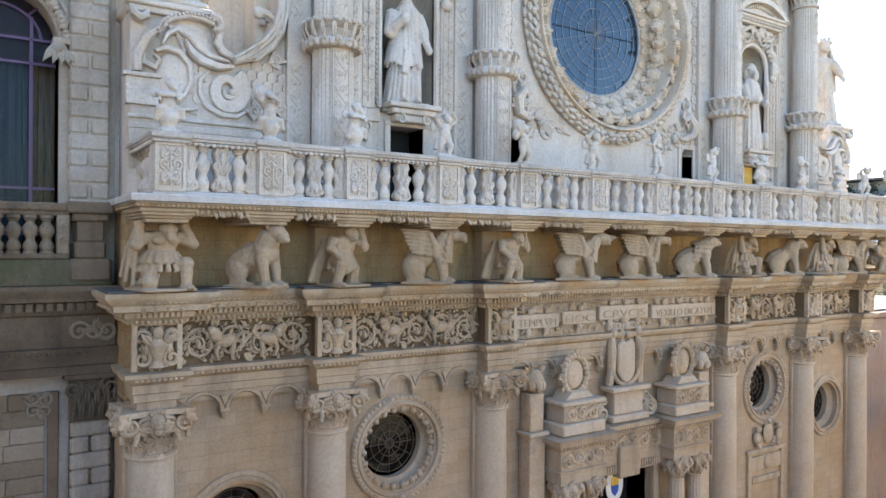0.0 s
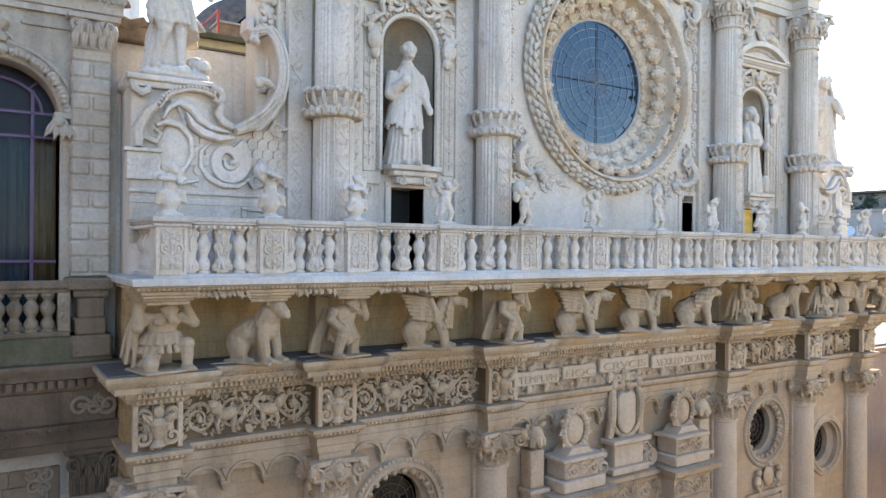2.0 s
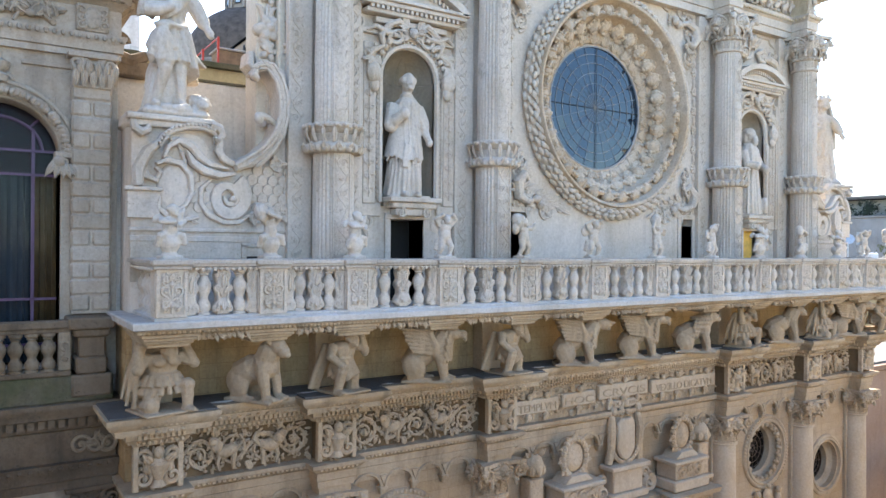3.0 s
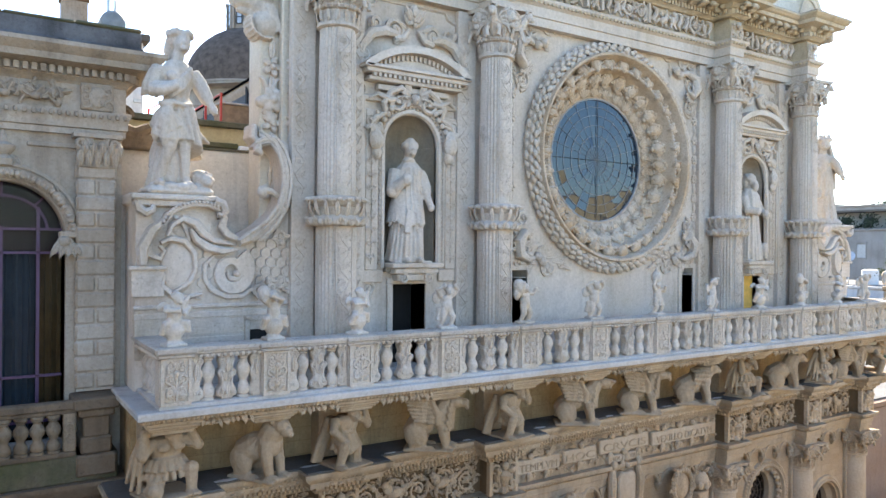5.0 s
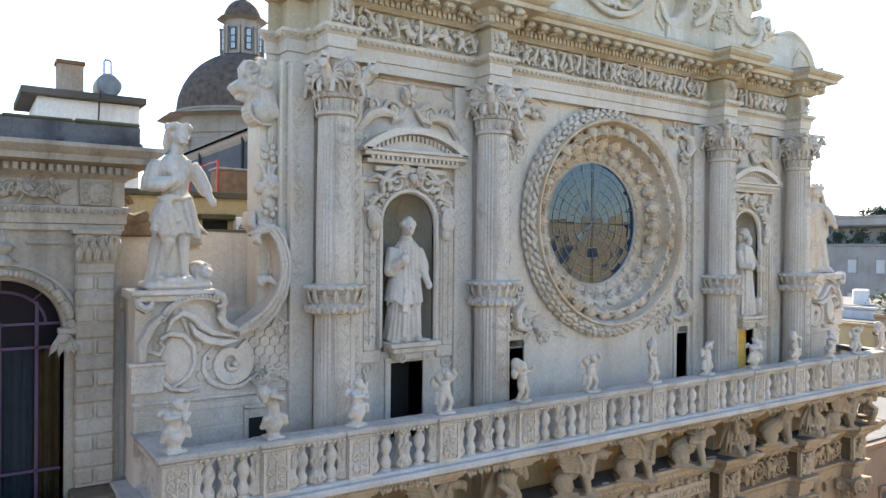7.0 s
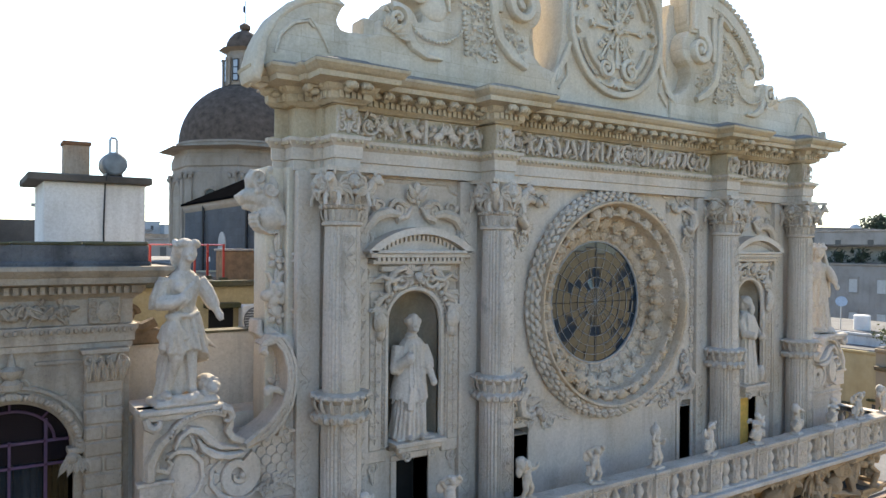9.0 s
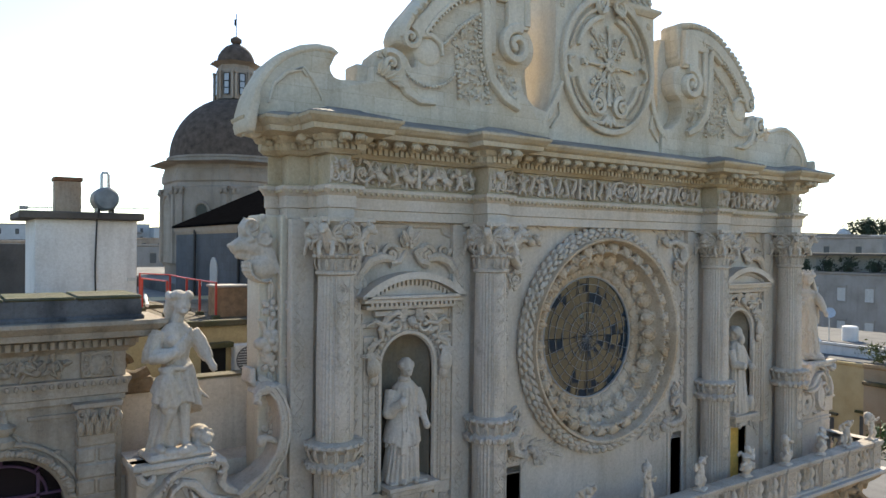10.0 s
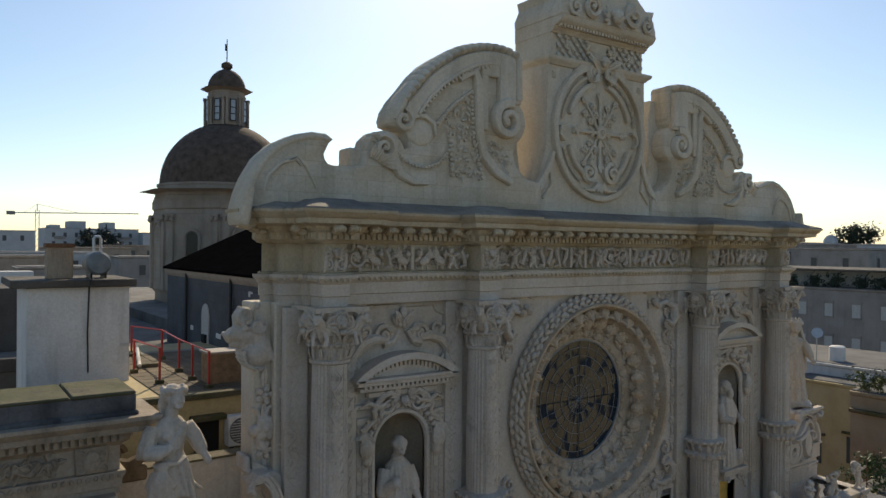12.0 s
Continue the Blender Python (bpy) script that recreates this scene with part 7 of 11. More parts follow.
# children along the balustrade
def putto(kind):
    a = Acc()
    if kind in (0, 1):  # seated on a ball
        a.box(-0.2, 0.2, -0.18, 0.18, -0.01, 0.08, 0.02)
        a.lathe([(0.18, 0.07), (0.12, 0.12), (0.13, 0.15), (0.18, 0.24), (0.2, 0.32), (0.17, 0.42), (0.08, 0.47)], 14)
        a.ball((0, 0, 0.6), (0.14, 0.13, 0.2), 9, 7)
        limb(a, (-0.09, -0.02, 0.48), (-0.22, -0.12, 0.46), (-0.24, -0.02, 0.28), r=(0.085, 0.05))
        limb(a, (0.09, -0.02, 0.48), (0.2, -0.12, 0.46), (0.24, -0.1, 0.32), r=(0.085, 0.05))
        zt = 0.74
    else:  # standing, one leg forward
        a.box(-0.22, 0.22, -0.18, 0.18, -0.01, 0.08, 0.02)
        limb(a, (-0.07, 0, 0.48), (-0.1, -0.05, 0.28), (-0.14, 0.02, 0.1), r=(0.095, 0.055))
        limb(a, (0.07, 0, 0.48), (0.13, -0.08, 0.3), (0.1, -0.02, 0.1), r=(0.095, 0.055))
        a.ball((0, 0, 0.58), (0.15, 0.13, 0.2), 9, 7)
        if kind == 4:
            fold(a, [(0.2, 0.3), (0.18, 0.45), (0.15, 0.55)], 7, 0.2, seed=3)
        zt = 0.74
    a.ball((0, 0, zt), (0.15, 0.11, 0.1), 9, 7)
    hx = 0.05 if kind % 2 else -0.03
    head(a, hx, -0.04, zt + 0.2, 0.115)
    if kind == 0:  # holds a vase beside the head
        limb(a, (-0.14, 0, 0.78), (-0.24, -0.12, 0.84), (-0.2, -0.14, 0.98), r=(0.06, 0.045))
        limb(a, (0.14, 0, 0.78), (0.1, -0.2, 0.86), (-0.12, -0.2, 0.95), r=(0.06, 0.045))
        a.ball((-0.22, -0.05, 0.98), (0.14, 0.14, 0.2), 10, 8, rot=(0, -12, 0))
    elif kind == 1:  # embraces a shell
        limb(a, (-0.14, 0, 0.78), (-0.22, -0.14, 0.72), (0.0, -0.2, 0.72), r=(0.06, 0.045))
        limb(a, (0.14, 0, 0.78), (0.24, -0.1, 0.74), (0.12, -0.2, 0.66), r=(0.06, 0.045))
        a.ball((0.16, -0.12, 0.85), (0.06, 0.05, 0.18), 8, 6, rot=(0, 25, 0))
        for s in (-1, 1):
            a.ball((s * 0.2, 0.08, 0.78), (0.14, 0.03, 0.09), 8, 6, rot=(0, s * 35, 0))
    elif kind == 2:  # carries a sack on the shoulder
        limb(a, (-0.14, 0, 0.8), (-0.26, -0.05, 0.92), (-0.18, -0.1, 1.08), r=(0.06, 0.045))
        limb(a, (0.14, 0, 0.8), (0.28, -0.05, 0.78), (0.32, -0.12, 0.9), r=(0.06, 0.045))
        a.ball((-0.16, 0.05, 0.98), (0.17, 0.17, 0.22), 10, 8, rot=(0, -30, 0))
        a.ball((-0.26, 0.06, 0.78), (0.1, 0.1, 0.16), 8, 6)
    elif kind == 3:  # arms over the head
        limb(a, (-0.14, 0, 0.8), (-0.26, -0.04, 0.95), (-0.1, -0.12, 1.06), r=(0.06, 0.045))
        limb(a, (0.14, 0, 0.8), (0.26, -0.04, 0.95), (0.16, -0.12, 1.06), r=(0.06, 0.045))
        a.ball((-0.22, 0.08, 0.76), (0.14, 0.05, 0.16), 8, 6)
        a.tube([(-0.2, 0.06, 0.2), (-0.14, 0.06, 0.5)], 0.08, 7)
    else:  # balances a great pear on the head
        limb(a, (-0.14, 0, 0.78), (-0.24, -0.05, 0.92), (-0.16, -0.05, 1.1), r=(0.06, 0.045))
        limb(a, (0.14, 0, 0.78), (0.24, -0.08, 0.72), (0.2, -0.14, 0.86), r=(0.06, 0.045))
        a.ball((-0.05, 0.0, 1.14), (0.16, 0.16, 0.2), 10, 8)
        a.ball((-0.05, 0.0, 1.34), (0.05, 0.05, 0.1), 7, 5)
    return remesh(a, 0.022).mesh("child_figure", STATUE, smooth=60)


PUTTI = [putto(k) for k in range(5)]
PTEXT = ["pale stone child seated on a ball hugging a vase", "pale stone winged child seated on a ball", "pale stone child carrying a sack on its shoulder", "pale stone child raising both arms", "pale stone child balancing a great fruit"]
for i, (x, k, r) in enumerate(zip(PED, (1, 0, 1, 3, 2, 3, 4, 3, 1, 0, 1, 3, 2), (10, 5, 25, -10, 15, -10, 5, 20, -15, 10, 20, -10, 0))):
    ob = new("child_figure", PUTTI[k])
    ob.matrix_basis = pose(x, -1.68, 12.975, 0, 0, r) @ Matrix.Diagonal((0.95, 0.95, 0.92, 1))
    tagged(ob, PTEXT[k], "statue", "children on the balustrade")


# figures bearing the balcony
def bearer_soldier():
    a = Acc()
    a.box(-0.45, 0.45, -0.42, 0.42, -0.01, 0.05, 0.02)
    # one knee on the ground, the other leg set forward
    limb(a, (-0.14, 0.05, 0.46), (-0.28, -0.2, 0.16), (-0.26, 0.3, 0.1), r=(0.17, 0.1))
    limb(a, (0.14, 0.0, 0.48), (0.3, -0.3, 0.5), (0.31, -0.28, 0.08), r=(0.16, 0.085))
    a.ball((0.31, -0.36, 0.06), (0.09, 0.18, 0.06), 8, 6)
    for row, (r0, r1, z0, z1) in enumerate(((0.25, 0.36, 0.66, 0.34), (0.27, 0.36, 0.7, 0.5))):
        for k in range(16):  # tongues of the kilt
            t = 2 * math.pi * (k + 0.5 * row) / 16
            a.tube([(r0 * math.cos(t), 0.75 * r0 * math.sin(t), z0), (0.5 * (r0 + r1) * math.cos(t), 0.4 * (r0 + r1) * math.sin(t), 0.5 * (z0 + z1)), (r1 * math.cos(t), 0.8 * r1 * math.sin(t), z1)], [0.038, 0.046, 0.05], 6)
    a.tube([(0.25 * math.cos(t * 0.524), 0.19 * math.sin(t * 0.524), 0.69) for t in range(13)], 0.04, 6)
    a.lathe([(0.22, 0.6), (0.23, 0.72), (0.29, 0.88), (0.31, 0.98), (0.22, 1.07), (0.1, 1.1)], 18, Matrix.Diagonal((1, 0.72, 1, 1)))
    for k in (-1, 1):
        a.ball((k * 0.13, -0.19, 0.92), (0.12, 0.06, 0.08), 9, 7)
        a.ball((k * 0.3, 0.0, 1.0), (0.12, 0.13, 0.1), 9, 7)
    head(a, 0.03, -0.22, 1.09, 0.145)
    a.ball((0.03, -0.32, 0.98), (0.09, 0.07, 0.1), 8, 6)
    limb(a, (-0.3, 0, 0.98), (-0.47, -0.12, 0.82), (-0.4, -0.06, 1.2), r=(0.12, 0.075))
    limb(a, (0.3, 0, 0.98), (0.5, -0.14, 0.86), (0.36, -0.1, 1.2), r=(0.12, 0.075))
    for k in range(4):  # cloak hanging from the raised arm
        a.tube([(-0.4, 0.02 + 0.02 * k, 1.1), (-0.42 - 0.05 * (k % 2), 0.04 + 0.07 * k, 0.7), (-0.44 - 0.09 * (k % 2), 0.06 + 0.09 * k, 0.1 + 0.05 * k)], [0.05, 0.05, 0.035], 7)
    return a


def bearer_slave():
    a = Acc()
    a.box(-0.4, 0.4, -0.4, 0.4, -0.01, 0.05, 0.02)
    limb(a, (-0.14, 0.02, 0.5), (-0.26, -0.3, 0.48), (-0.3, -0.22, 0.08), r=(0.14, 0.085))
    a.ball((-0.31, -0.3, 0.06), (0.09, 0.17, 0.06), 8, 6)
    limb(a, (0.14, 0.02, 0.5), (0.16, -0.1, 0.3), (0.17, -0.08, 0.06), r=(0.15, 0.12))
    limb(a, (0.16, -0.06, 0.12), (0.18, 0.2, 0.1), (0.2, 0.34, 0.12), r=(0.12, 0.07))
    # belted tunic with pleats to the knee
    drape(a, [(0.72, 0.0, 0.0, 0.2, 0.16), (0.56, 0.0, 0.0, 0.27, 0.22), (0.34, 0.02, 0.0, 0.33, 0.28)], 9, 0.24, 5, 0.06, 1.0, 80)
    drape(a, [(1.06, 0.0, 0.0, 0.14, 0.12), (0.98, 0.0, 0.0, 0.28, 0.19), (0.84, 0.0, 0.0, 0.26, 0.19), (0.71, 0.0, 0.0, 0.2, 0.16)], 8, 0.1, 8, seg=80)
    a.tube([(0.205 * math.cos(t * 0.524), 0.165 * math.sin(t * 0.524), 0.71) for t in range(13)], 0.028, 6)
    head(a, 0.08, -0.2, 1.08, 0.145)
    limb(a, (-0.26, 0, 0.98), (-0.42, -0.16, 0.8), (-0.26, -0.34, 0.58), r=(0.105, 0.07))
    limb(a, (0.26, 0, 0.98), (0.42, -0.16, 0.84), (0.36, -0.1, 1.2), r=(0.1, 0.075))
    a.ball((0.42, -0.16, 0.84), (0.09, 0.09, 0.13), 9, 7)
    for k in range(4):  # cloak trailing behind
        a.tube([(-0.16 - 0.03 * k, 0.2, 1.0), (-0.28 - 0.04 * k, 0.28, 0.5), (-0.4 - 0.05 * k, 0.3, 0.08)], [0.07, 0.075, 0.06], 7)
    return a


def beast(kind):
    """A beast on straight forelegs, haunches tucked under: 0 bull or bear, 1 griffin, 2 dragon, 3 eagle, 4 lion."""
    a = Acc()
    rng = random.Random(kind + 40)
    a.box(-0.3, 0.3, -0.46, 0.6, -0.01, 0.06, 0.02)
    fat = (1.28, 1.15, 1.1, 1.1, 1.3)[kind]
    a.tube([(0, 0.5, 0.32), (0, 0.34, 0.5), (0, 0.1, 0.64), (0, -0.14, 0.74)], [0.17 * fat, 0.23 * fat, 0.22 * fat, 0.2 * fat], 12)
    a.ball((0, -0.18, 0.68), (0.2 * fat, 0.2, 0.24), 12, 9)
    for s in (-1, 1):
        a.ball((s * 0.2, 0.34, 0.34), (0.13, 0.25, 0.29), 10, 8, rot=(-25, 0, 0))
        limb(a, (s * 0.2, 0.28, 0.22), (s * 0.21, 0.42, 0.12), (s * 0.2, 0.16, 0.09), r=(0.09, 0.055))
        a.ball((s * 0.2, 0.08, 0.08), (0.07, 0.13, 0.05), 8, 6)
        limb(a, (s * 0.14, -0.18, 0.6), (s * 0.16, -0.24, 0.34), (s * 0.15, -0.28, 0.1), r=(0.125, 0.078))
        a.ball((s * 0.15, -0.34, 0.08), (0.1, 0.14, 0.07), 8, 6)
        for k in (-1, 0, 1):
            a.ball((s * 0.15 + 0.055 * k, -0.45, 0.07), (0.03, 0.06, 0.045), 6, 5)
    a.tube([(0.1, 0.56, 0.2), (0.26, 0.46, 0.14), (0.3, 0.3, 0.3), (0.27, 0.36, 0.46)], [0.05, 0.045, 0.04, 0.05], 7)
    if kind == 0:
        a.tube([(0, -0.14, 0.8), (0, -0.24, 1.0), (0, -0.3, 1.08)], [0.23, 0.22, 0.18], 10)
        a.ball((0, -0.4, 1.08), (0.16, 0.18, 0.15), 11, 9)
        a.ball((0, -0.54, 0.98), (0.1, 0.13, 0.11), 10, 8, rot=(-35, 0, 0))
        a.ball((0, -0.62, 0.93), (0.075, 0.06, 0.06), 8, 6)
        for s in (-1, 1):
            a.ball((s * 0.15, -0.32, 1.17), (0.07, 0.035, 0.055), 7, 5, rot=(0, s * -35, 0))
            a.ball((s * 0.09, -0.53, 1.07), 0.035, 6, 5)
    elif kind == 4:
        a.tube([(0, -0.14, 0.8), (0, -0.28, 1.02)], [0.24, 0.2], 10)
        a.ball((0, -0.42, 1.04), (0.15, 0.17, 0.16), 11, 9)
        a.ball((0, -0.57, 0.98), (0.09, 0.09, 0.08), 9, 7)
        for s in (-1, 1):
            a.ball((s * 0.07, -0.55, 1.09), 0.035, 6, 5)
        for k in range(90):  # curled mane down to the shoulders
            t, u = k * 2.4, k / 90
            a.ball(((0.2 + 0.1 * u) * math.cos(t), -0.36 + 0.5 * u, 1.03 - 0.34 * u + (0.18 + 0.12 * u) * math.sin(t)), (0.055, 0.055, 0.06), 6, 5)
    else:
        out = 0.12 if kind == 2 else 0.0
        a.tube([(0, -0.14, 0.78), (0, -0.2 - out, 0.92), (0, -0.28 - out, 1.06), (0, -0.4 - out, 1.1)], [0.24, 0.2, 0.18, 0.16], 10)
        hy = -0.44 - out
        a.ball((0, hy, 1.08), (0.15, 0.2, 0.145), 11, 9)
        if kind == 2:
            a.ball((0, hy - 0.2, 1.11), (0.075, 0.14, 0.05), 9, 7, rot=(8, 0, 0))
            a.ball((0, hy - 0.14, 0.99), (0.06, 0.13, 0.04), 9, 7, rot=(-22, 0, 0))
            for k in range(5):
                a.ball((0.05 * math.sin(3 * k), hy - 0.02 - 0.04 * k, 0.95), (0.02, 0.03, 0.06), 6, 4)
            for k in range(6):
                a.ball((0, -0.2 + 0.08 * k - 0.25, 1.2 - 0.01 * k), (0.03, 0.05, 0.06), 6, 4)
        else:
            a.ball((0, hy - 0.18, 1.06), (0.08, 0.14, 0.1), 9, 7, rot=(-20, 0, 0))
            a.ball((0, hy - 0.27, 0.97), (0.045, 0.05, 0.075), 7, 5)
        for s in (-1, 1):
            a.ball((s * 0.085, hy - 0.08, 1.14), 0.036, 6, 5)
            a.ball((s * 0.1, hy + 0.1, 1.2), (0.03, 0.05, 0.07), 6, 5)
        # overlapping feathers or belly plates on breast and neck
        for row in range(8):
            z = 0.5 + 0.075 * row
            yy = -0.2 - 0.015 * row
            rr = 0.2 - 0.009 * row
            for k in range(-3, 4):
                t = k * 0.4 + (0.2 if row % 2 else 0)
                a.ball((1.2 * rr * math.sin(t), yy - (1.15 * rr - 0.02) * math.cos(t), z), (0.05, 0.036, 0.062), 6, 5)
        for s in (-1, 1):  # wings raised beside the neck, long quills swept back
            a.tube([(s * 0.19, -0.1, 0.6), (s * 0.25, -0.1, 0.86), (s * 0.27, 0.0, 1.12), (s * 0.26, 0.14, 1.2)], [0.08, 0.075, 0.06, 0.045], 8)
            for k in range(7):
                u = k / 6
                a.tube([(s * 0.24, -0.06 + 0.02 * k, 1.14 - 0.46 * u), (s * 0.3, 0.2, 1.16 - 0.48 * u), (s * 0.34, 0.6 - 0.22 * u + rng.uniform(-0.02, 0.02), 1.2 - 0.5 * u)], [0.04, 0.05, 0.032], 6)
            for k in range(5):
                a.ball((s * 0.27, 0.04, 1.06 - 0.1 * k), (0.05, 0.09, 0.06), 7, 5)
    return a


KINDS = ("soldier", 0, "slave", 1, "slave", 2, 3, 4, "soldier", 0, "soldier", 2, "slave")
TEXTS = {"soldier": "kneeling stone soldier in a pleated kilt bearing the balcony", "slave": "kneeling stone captive with raised arm bearing the balcony", 0: "crouching stone bull-like beast bearing the balcony", 1: "crouching stone griffin with ribbed wings bearing the balcony", 2: "crouching stone dragon with open jaws bearing the balcony", 3: "feathered stone bird of prey bearing the balcony", 4: "curly-maned stone lion bearing the balcony"}
BEARER = stone("bearer_limestone", (0.443, 0.336, 0.229), (0.334, 0.233, 0.135), (0.12, 0.085, 0.055), 0.5, 0.5, 0.9)
made = {}
for i, (x, k) in enumerate(zip(PED, KINDS)):
    if k not in made:
        shape = bearer_soldier() if k == "soldier" else bearer_slave() if k == "slave" else beast(k)
        made[k] = remesh(shape, 0.018).mesh("bearer_figure", BEARER, smooth=60)
    ob = new("bearer_figure", made[k])
    ob.matrix_basis = pose(x, -1.16, 10.165, 0, 0, (14, 30, 14, 52, 10, 56, 52, 50, 14, 56, 20, 50, 14)[i]) @ Matrix.Diagonal((1.1, 1.1, 1.0 if isinstance(k, str) else 1.02, 1))
    tagged(ob, TEXTS[k], "statue", "figures under the balcony")


# ---- lower order: columns ----
def lower_column():
    x0 = COLS[0]
    ob = thing("lower_column", (x0, -0.42, 0), "smooth pale stone column with a leafy beast capital", "column", "columns of the lower order")
    at = lambda acc: Acc().join(acc, Matrix.Translation((x0, -0.42, 0)))
    a = Acc()
    a.box(-0.62, 0.62, -0.62, 0.5, 0, 0.9, 0.03)
    a.lathe([(0.58, 0.9), (0.6, 0.96), (0.56, 1.05), (0.5, 1.08), (0.53, 1.14), (0.47, 1.2)], 28)
    part("base", at(a), OCHRE, ob)
    a = Acc()
    a.lathe([(0.45, 1.18), (0.45, 3.0), (0.44, 5.0), (0.415, 6.9), (0.415, 6.94), (0.47, 6.96), (0.48, 7.0), (0.46, 7.04)], 40)
    part("shaft", at(a), OCHRE_PALE, ob)
    part("capital", at(capital_mesh(0.43, 7.04, 7.92, 6, True)), OCHRE_CARVED, ob, "capital of interlaced leaves, scrolls and a mask")
    return ob


col = lower_column()
for x in COLS[1:]:
    copy_thing(col, pose(x, -0.42, 0))

# hanging blind arches under the architrave
a = Acc()
for x0, x1 in ((-12.3, -9.75), (-8.65, -5.27), (-4.17, 4.17), (5.27, 8.65), (9.75, 12.3)):
    n = max(2, round((x1 - x0) / 0.8))
    wdt = (x1 - x0) / n
    for k in range(n):
        cx = x0 + (k + 0.5) * wdt
        r = wdt / 2 - 0.05
        pts = arc_pts(cx, 7.68, r, 180, 0, 12, 0.36)
        a.tube([(x, LY - 0.13, z) for x, z in pts], 0.05, 6, 1.3)
        inn = pts
        a.slab([(cx - wdt / 2, 8.1)] + [(cx - wdt / 2, 7.68)] + inn + [(cx + wdt / 2, 7.68), (cx + wdt / 2, 8.1)], LY - 0.15, LY + 0.02)
        xl = cx - wdt / 2
        a.box(xl - 0.1, xl + 0.1, LY - 0.2, LY + 0.02, 7.62, 7.7, 0.015)
        a.box(xl - 0.07, xl + 0.07, LY - 0.16, LY + 0.02, 7.55, 7.63, 0.02)
        a.box(xl - 0.04, xl + 0.04, LY - 0.11, LY + 0.02, 7.48, 7.56, 0.02)
        a.slab([(xl - 0.1, 7.98), (xl + 0.1, 7.98), (xl, 7.74)], LY - 0.19, LY - 0.14, c=0.02)
part("hanging_arches", a, OCHRE, ent, "row of small hanging blind arches")

# lower frieze: scrolls with beasts, and figures on the blocks, deeply cut
for i, (x0, x1, n) in enumerate(((-12.35, -9.68, 4), (-8.72, -5.2, 5), (5.2, 8.72, 5), (9.68, 12.35, 4))):
    c = Acc()
    rng = random.Random(31 + i)
    rinceau(c, x0 + 0.03, x1 - 0.03, 8.67, 9.49, -0.46, n, 0.036, random.Random(60 + i))
    filler(c, x0, x1, 8.68, 9.48, -0.42, 0.115, 80 + i, 1.5)
    for x in run(x0 + 0.45, x1 - 0.45, 1.1):
        k = rng.choice((-1, 1))
        c.ball((x, -0.52, 9.08), (0.22, 0.11, 0.13), 10, 8, rot=(0, 10 * k, 0))
        c.ball((x + k * 0.2, -0.55, 9.2), (0.12, 0.1, 0.13), 9, 7)
        c.ball((x + k * 0.28, -0.57, 9.3), (0.1, 0.08, 0.09), 8, 6)
        for s in (-1, 1):
            c.tube([(x + s * 0.14, -0.52, 9.02), (x + s * 0.16 + 0.03 * k, -0.54, 8.86), (x + s * 0.14, -0.53, 8.7)], [0.06, 0.045, 0.035], 6)
        c.tube([(x - k * 0.2, -0.5, 9.1), (x - k * 0.34, -0.52, 9.25), (x - k * 0.26, -0.52, 9.38)], [0.045, 0.035, 0.03], 5)
    part("frieze_carving", c, OCHRE_CARVED, ent, "frieze of scrolls, beasts and vases", kind="stuff")
for k, x in enumerate(COLS):
    c = Acc()
    c.lathe([(0.05, 8.68), (0.15, 8.72), (0.08, 8.84), (0.13, 8.98), (0.2, 9.14), (0.1, 9.24), (0.08, 9.28)], 14, Matrix.Translation((x, -0.9, 0)))
    c.ball((x, -0.97, 9.36), (0.1, 0.1, 0.12), 9, 7)
    for s in (-1, 1):
        leaf(c, x + s * 0.08, 9.1, 90 - s * 40, 0.38, 0.12, -0.88, 1.3)
        scroll(c, x + s * 0.26, 8.88, 0.16, -0.86, 1.5, 90, s, 0.06, 20, 1.2)
        scroll(c, x + s * 0.27, 9.28, 0.15, -0.86, 1.5, -90, -s, 0.06, 20, 1.2)
        strip(c, [(x + s * 0.4, 8.66), (x + s * 0.4, 9.5)], 0.05, -0.94, -0.8, 0.015)
        c.ball((x + s * 0.2, -0.9, 9.08), (0.08, 0.09, 0.13), 8, 6)
    filler(c, x - 0.34, x + 0.34, 8.68, 9.48, -0.83, 0.115, 100 + k, 1.4)
    part("block_carving", c, OCHRE_CARVED, ent, "carved half-figure with scrolls", kind="stuff")

# dedication tablets with winged children holding them
tab = thing("dedication_tablets", (0, -0.55, 8.7), "stone tablets with a worn Latin dedication held by children", "inscription")


def lettering(text, x, z, size, y, parent, width=None):
    cu = bpy.data.curves.new("lettering", "FONT")
    cu.body, cu.size, cu.extrude, cu.align_x = text, size, 0.012, "CENTER"
    tmp = new("lettering", cu)
    me = bpy.data.meshes.new_from_object(tmp.evaluated_get(bpy.context.evaluated_depsgraph_get()))
    bpy.data.objects.remove(tmp)
    me.materials.clear()
    me.materials.append(DIRT)
    ob = new("lettering", me)
    wd = max(v.co.x for v in me.vertices) - min(v.co.x for v in me.vertices)
    k = (width / wd) if width else 1
    org = ORIGIN[parent]
    ob.parent = parent
    ob.matrix_basis = Matrix.Translation((x - org[0], y - org[1], z - org[2])) @ pose(0, 0, 0, 90, 0, 0) @ Matrix.Diagonal((k, 1, 1, 1))
    return ob


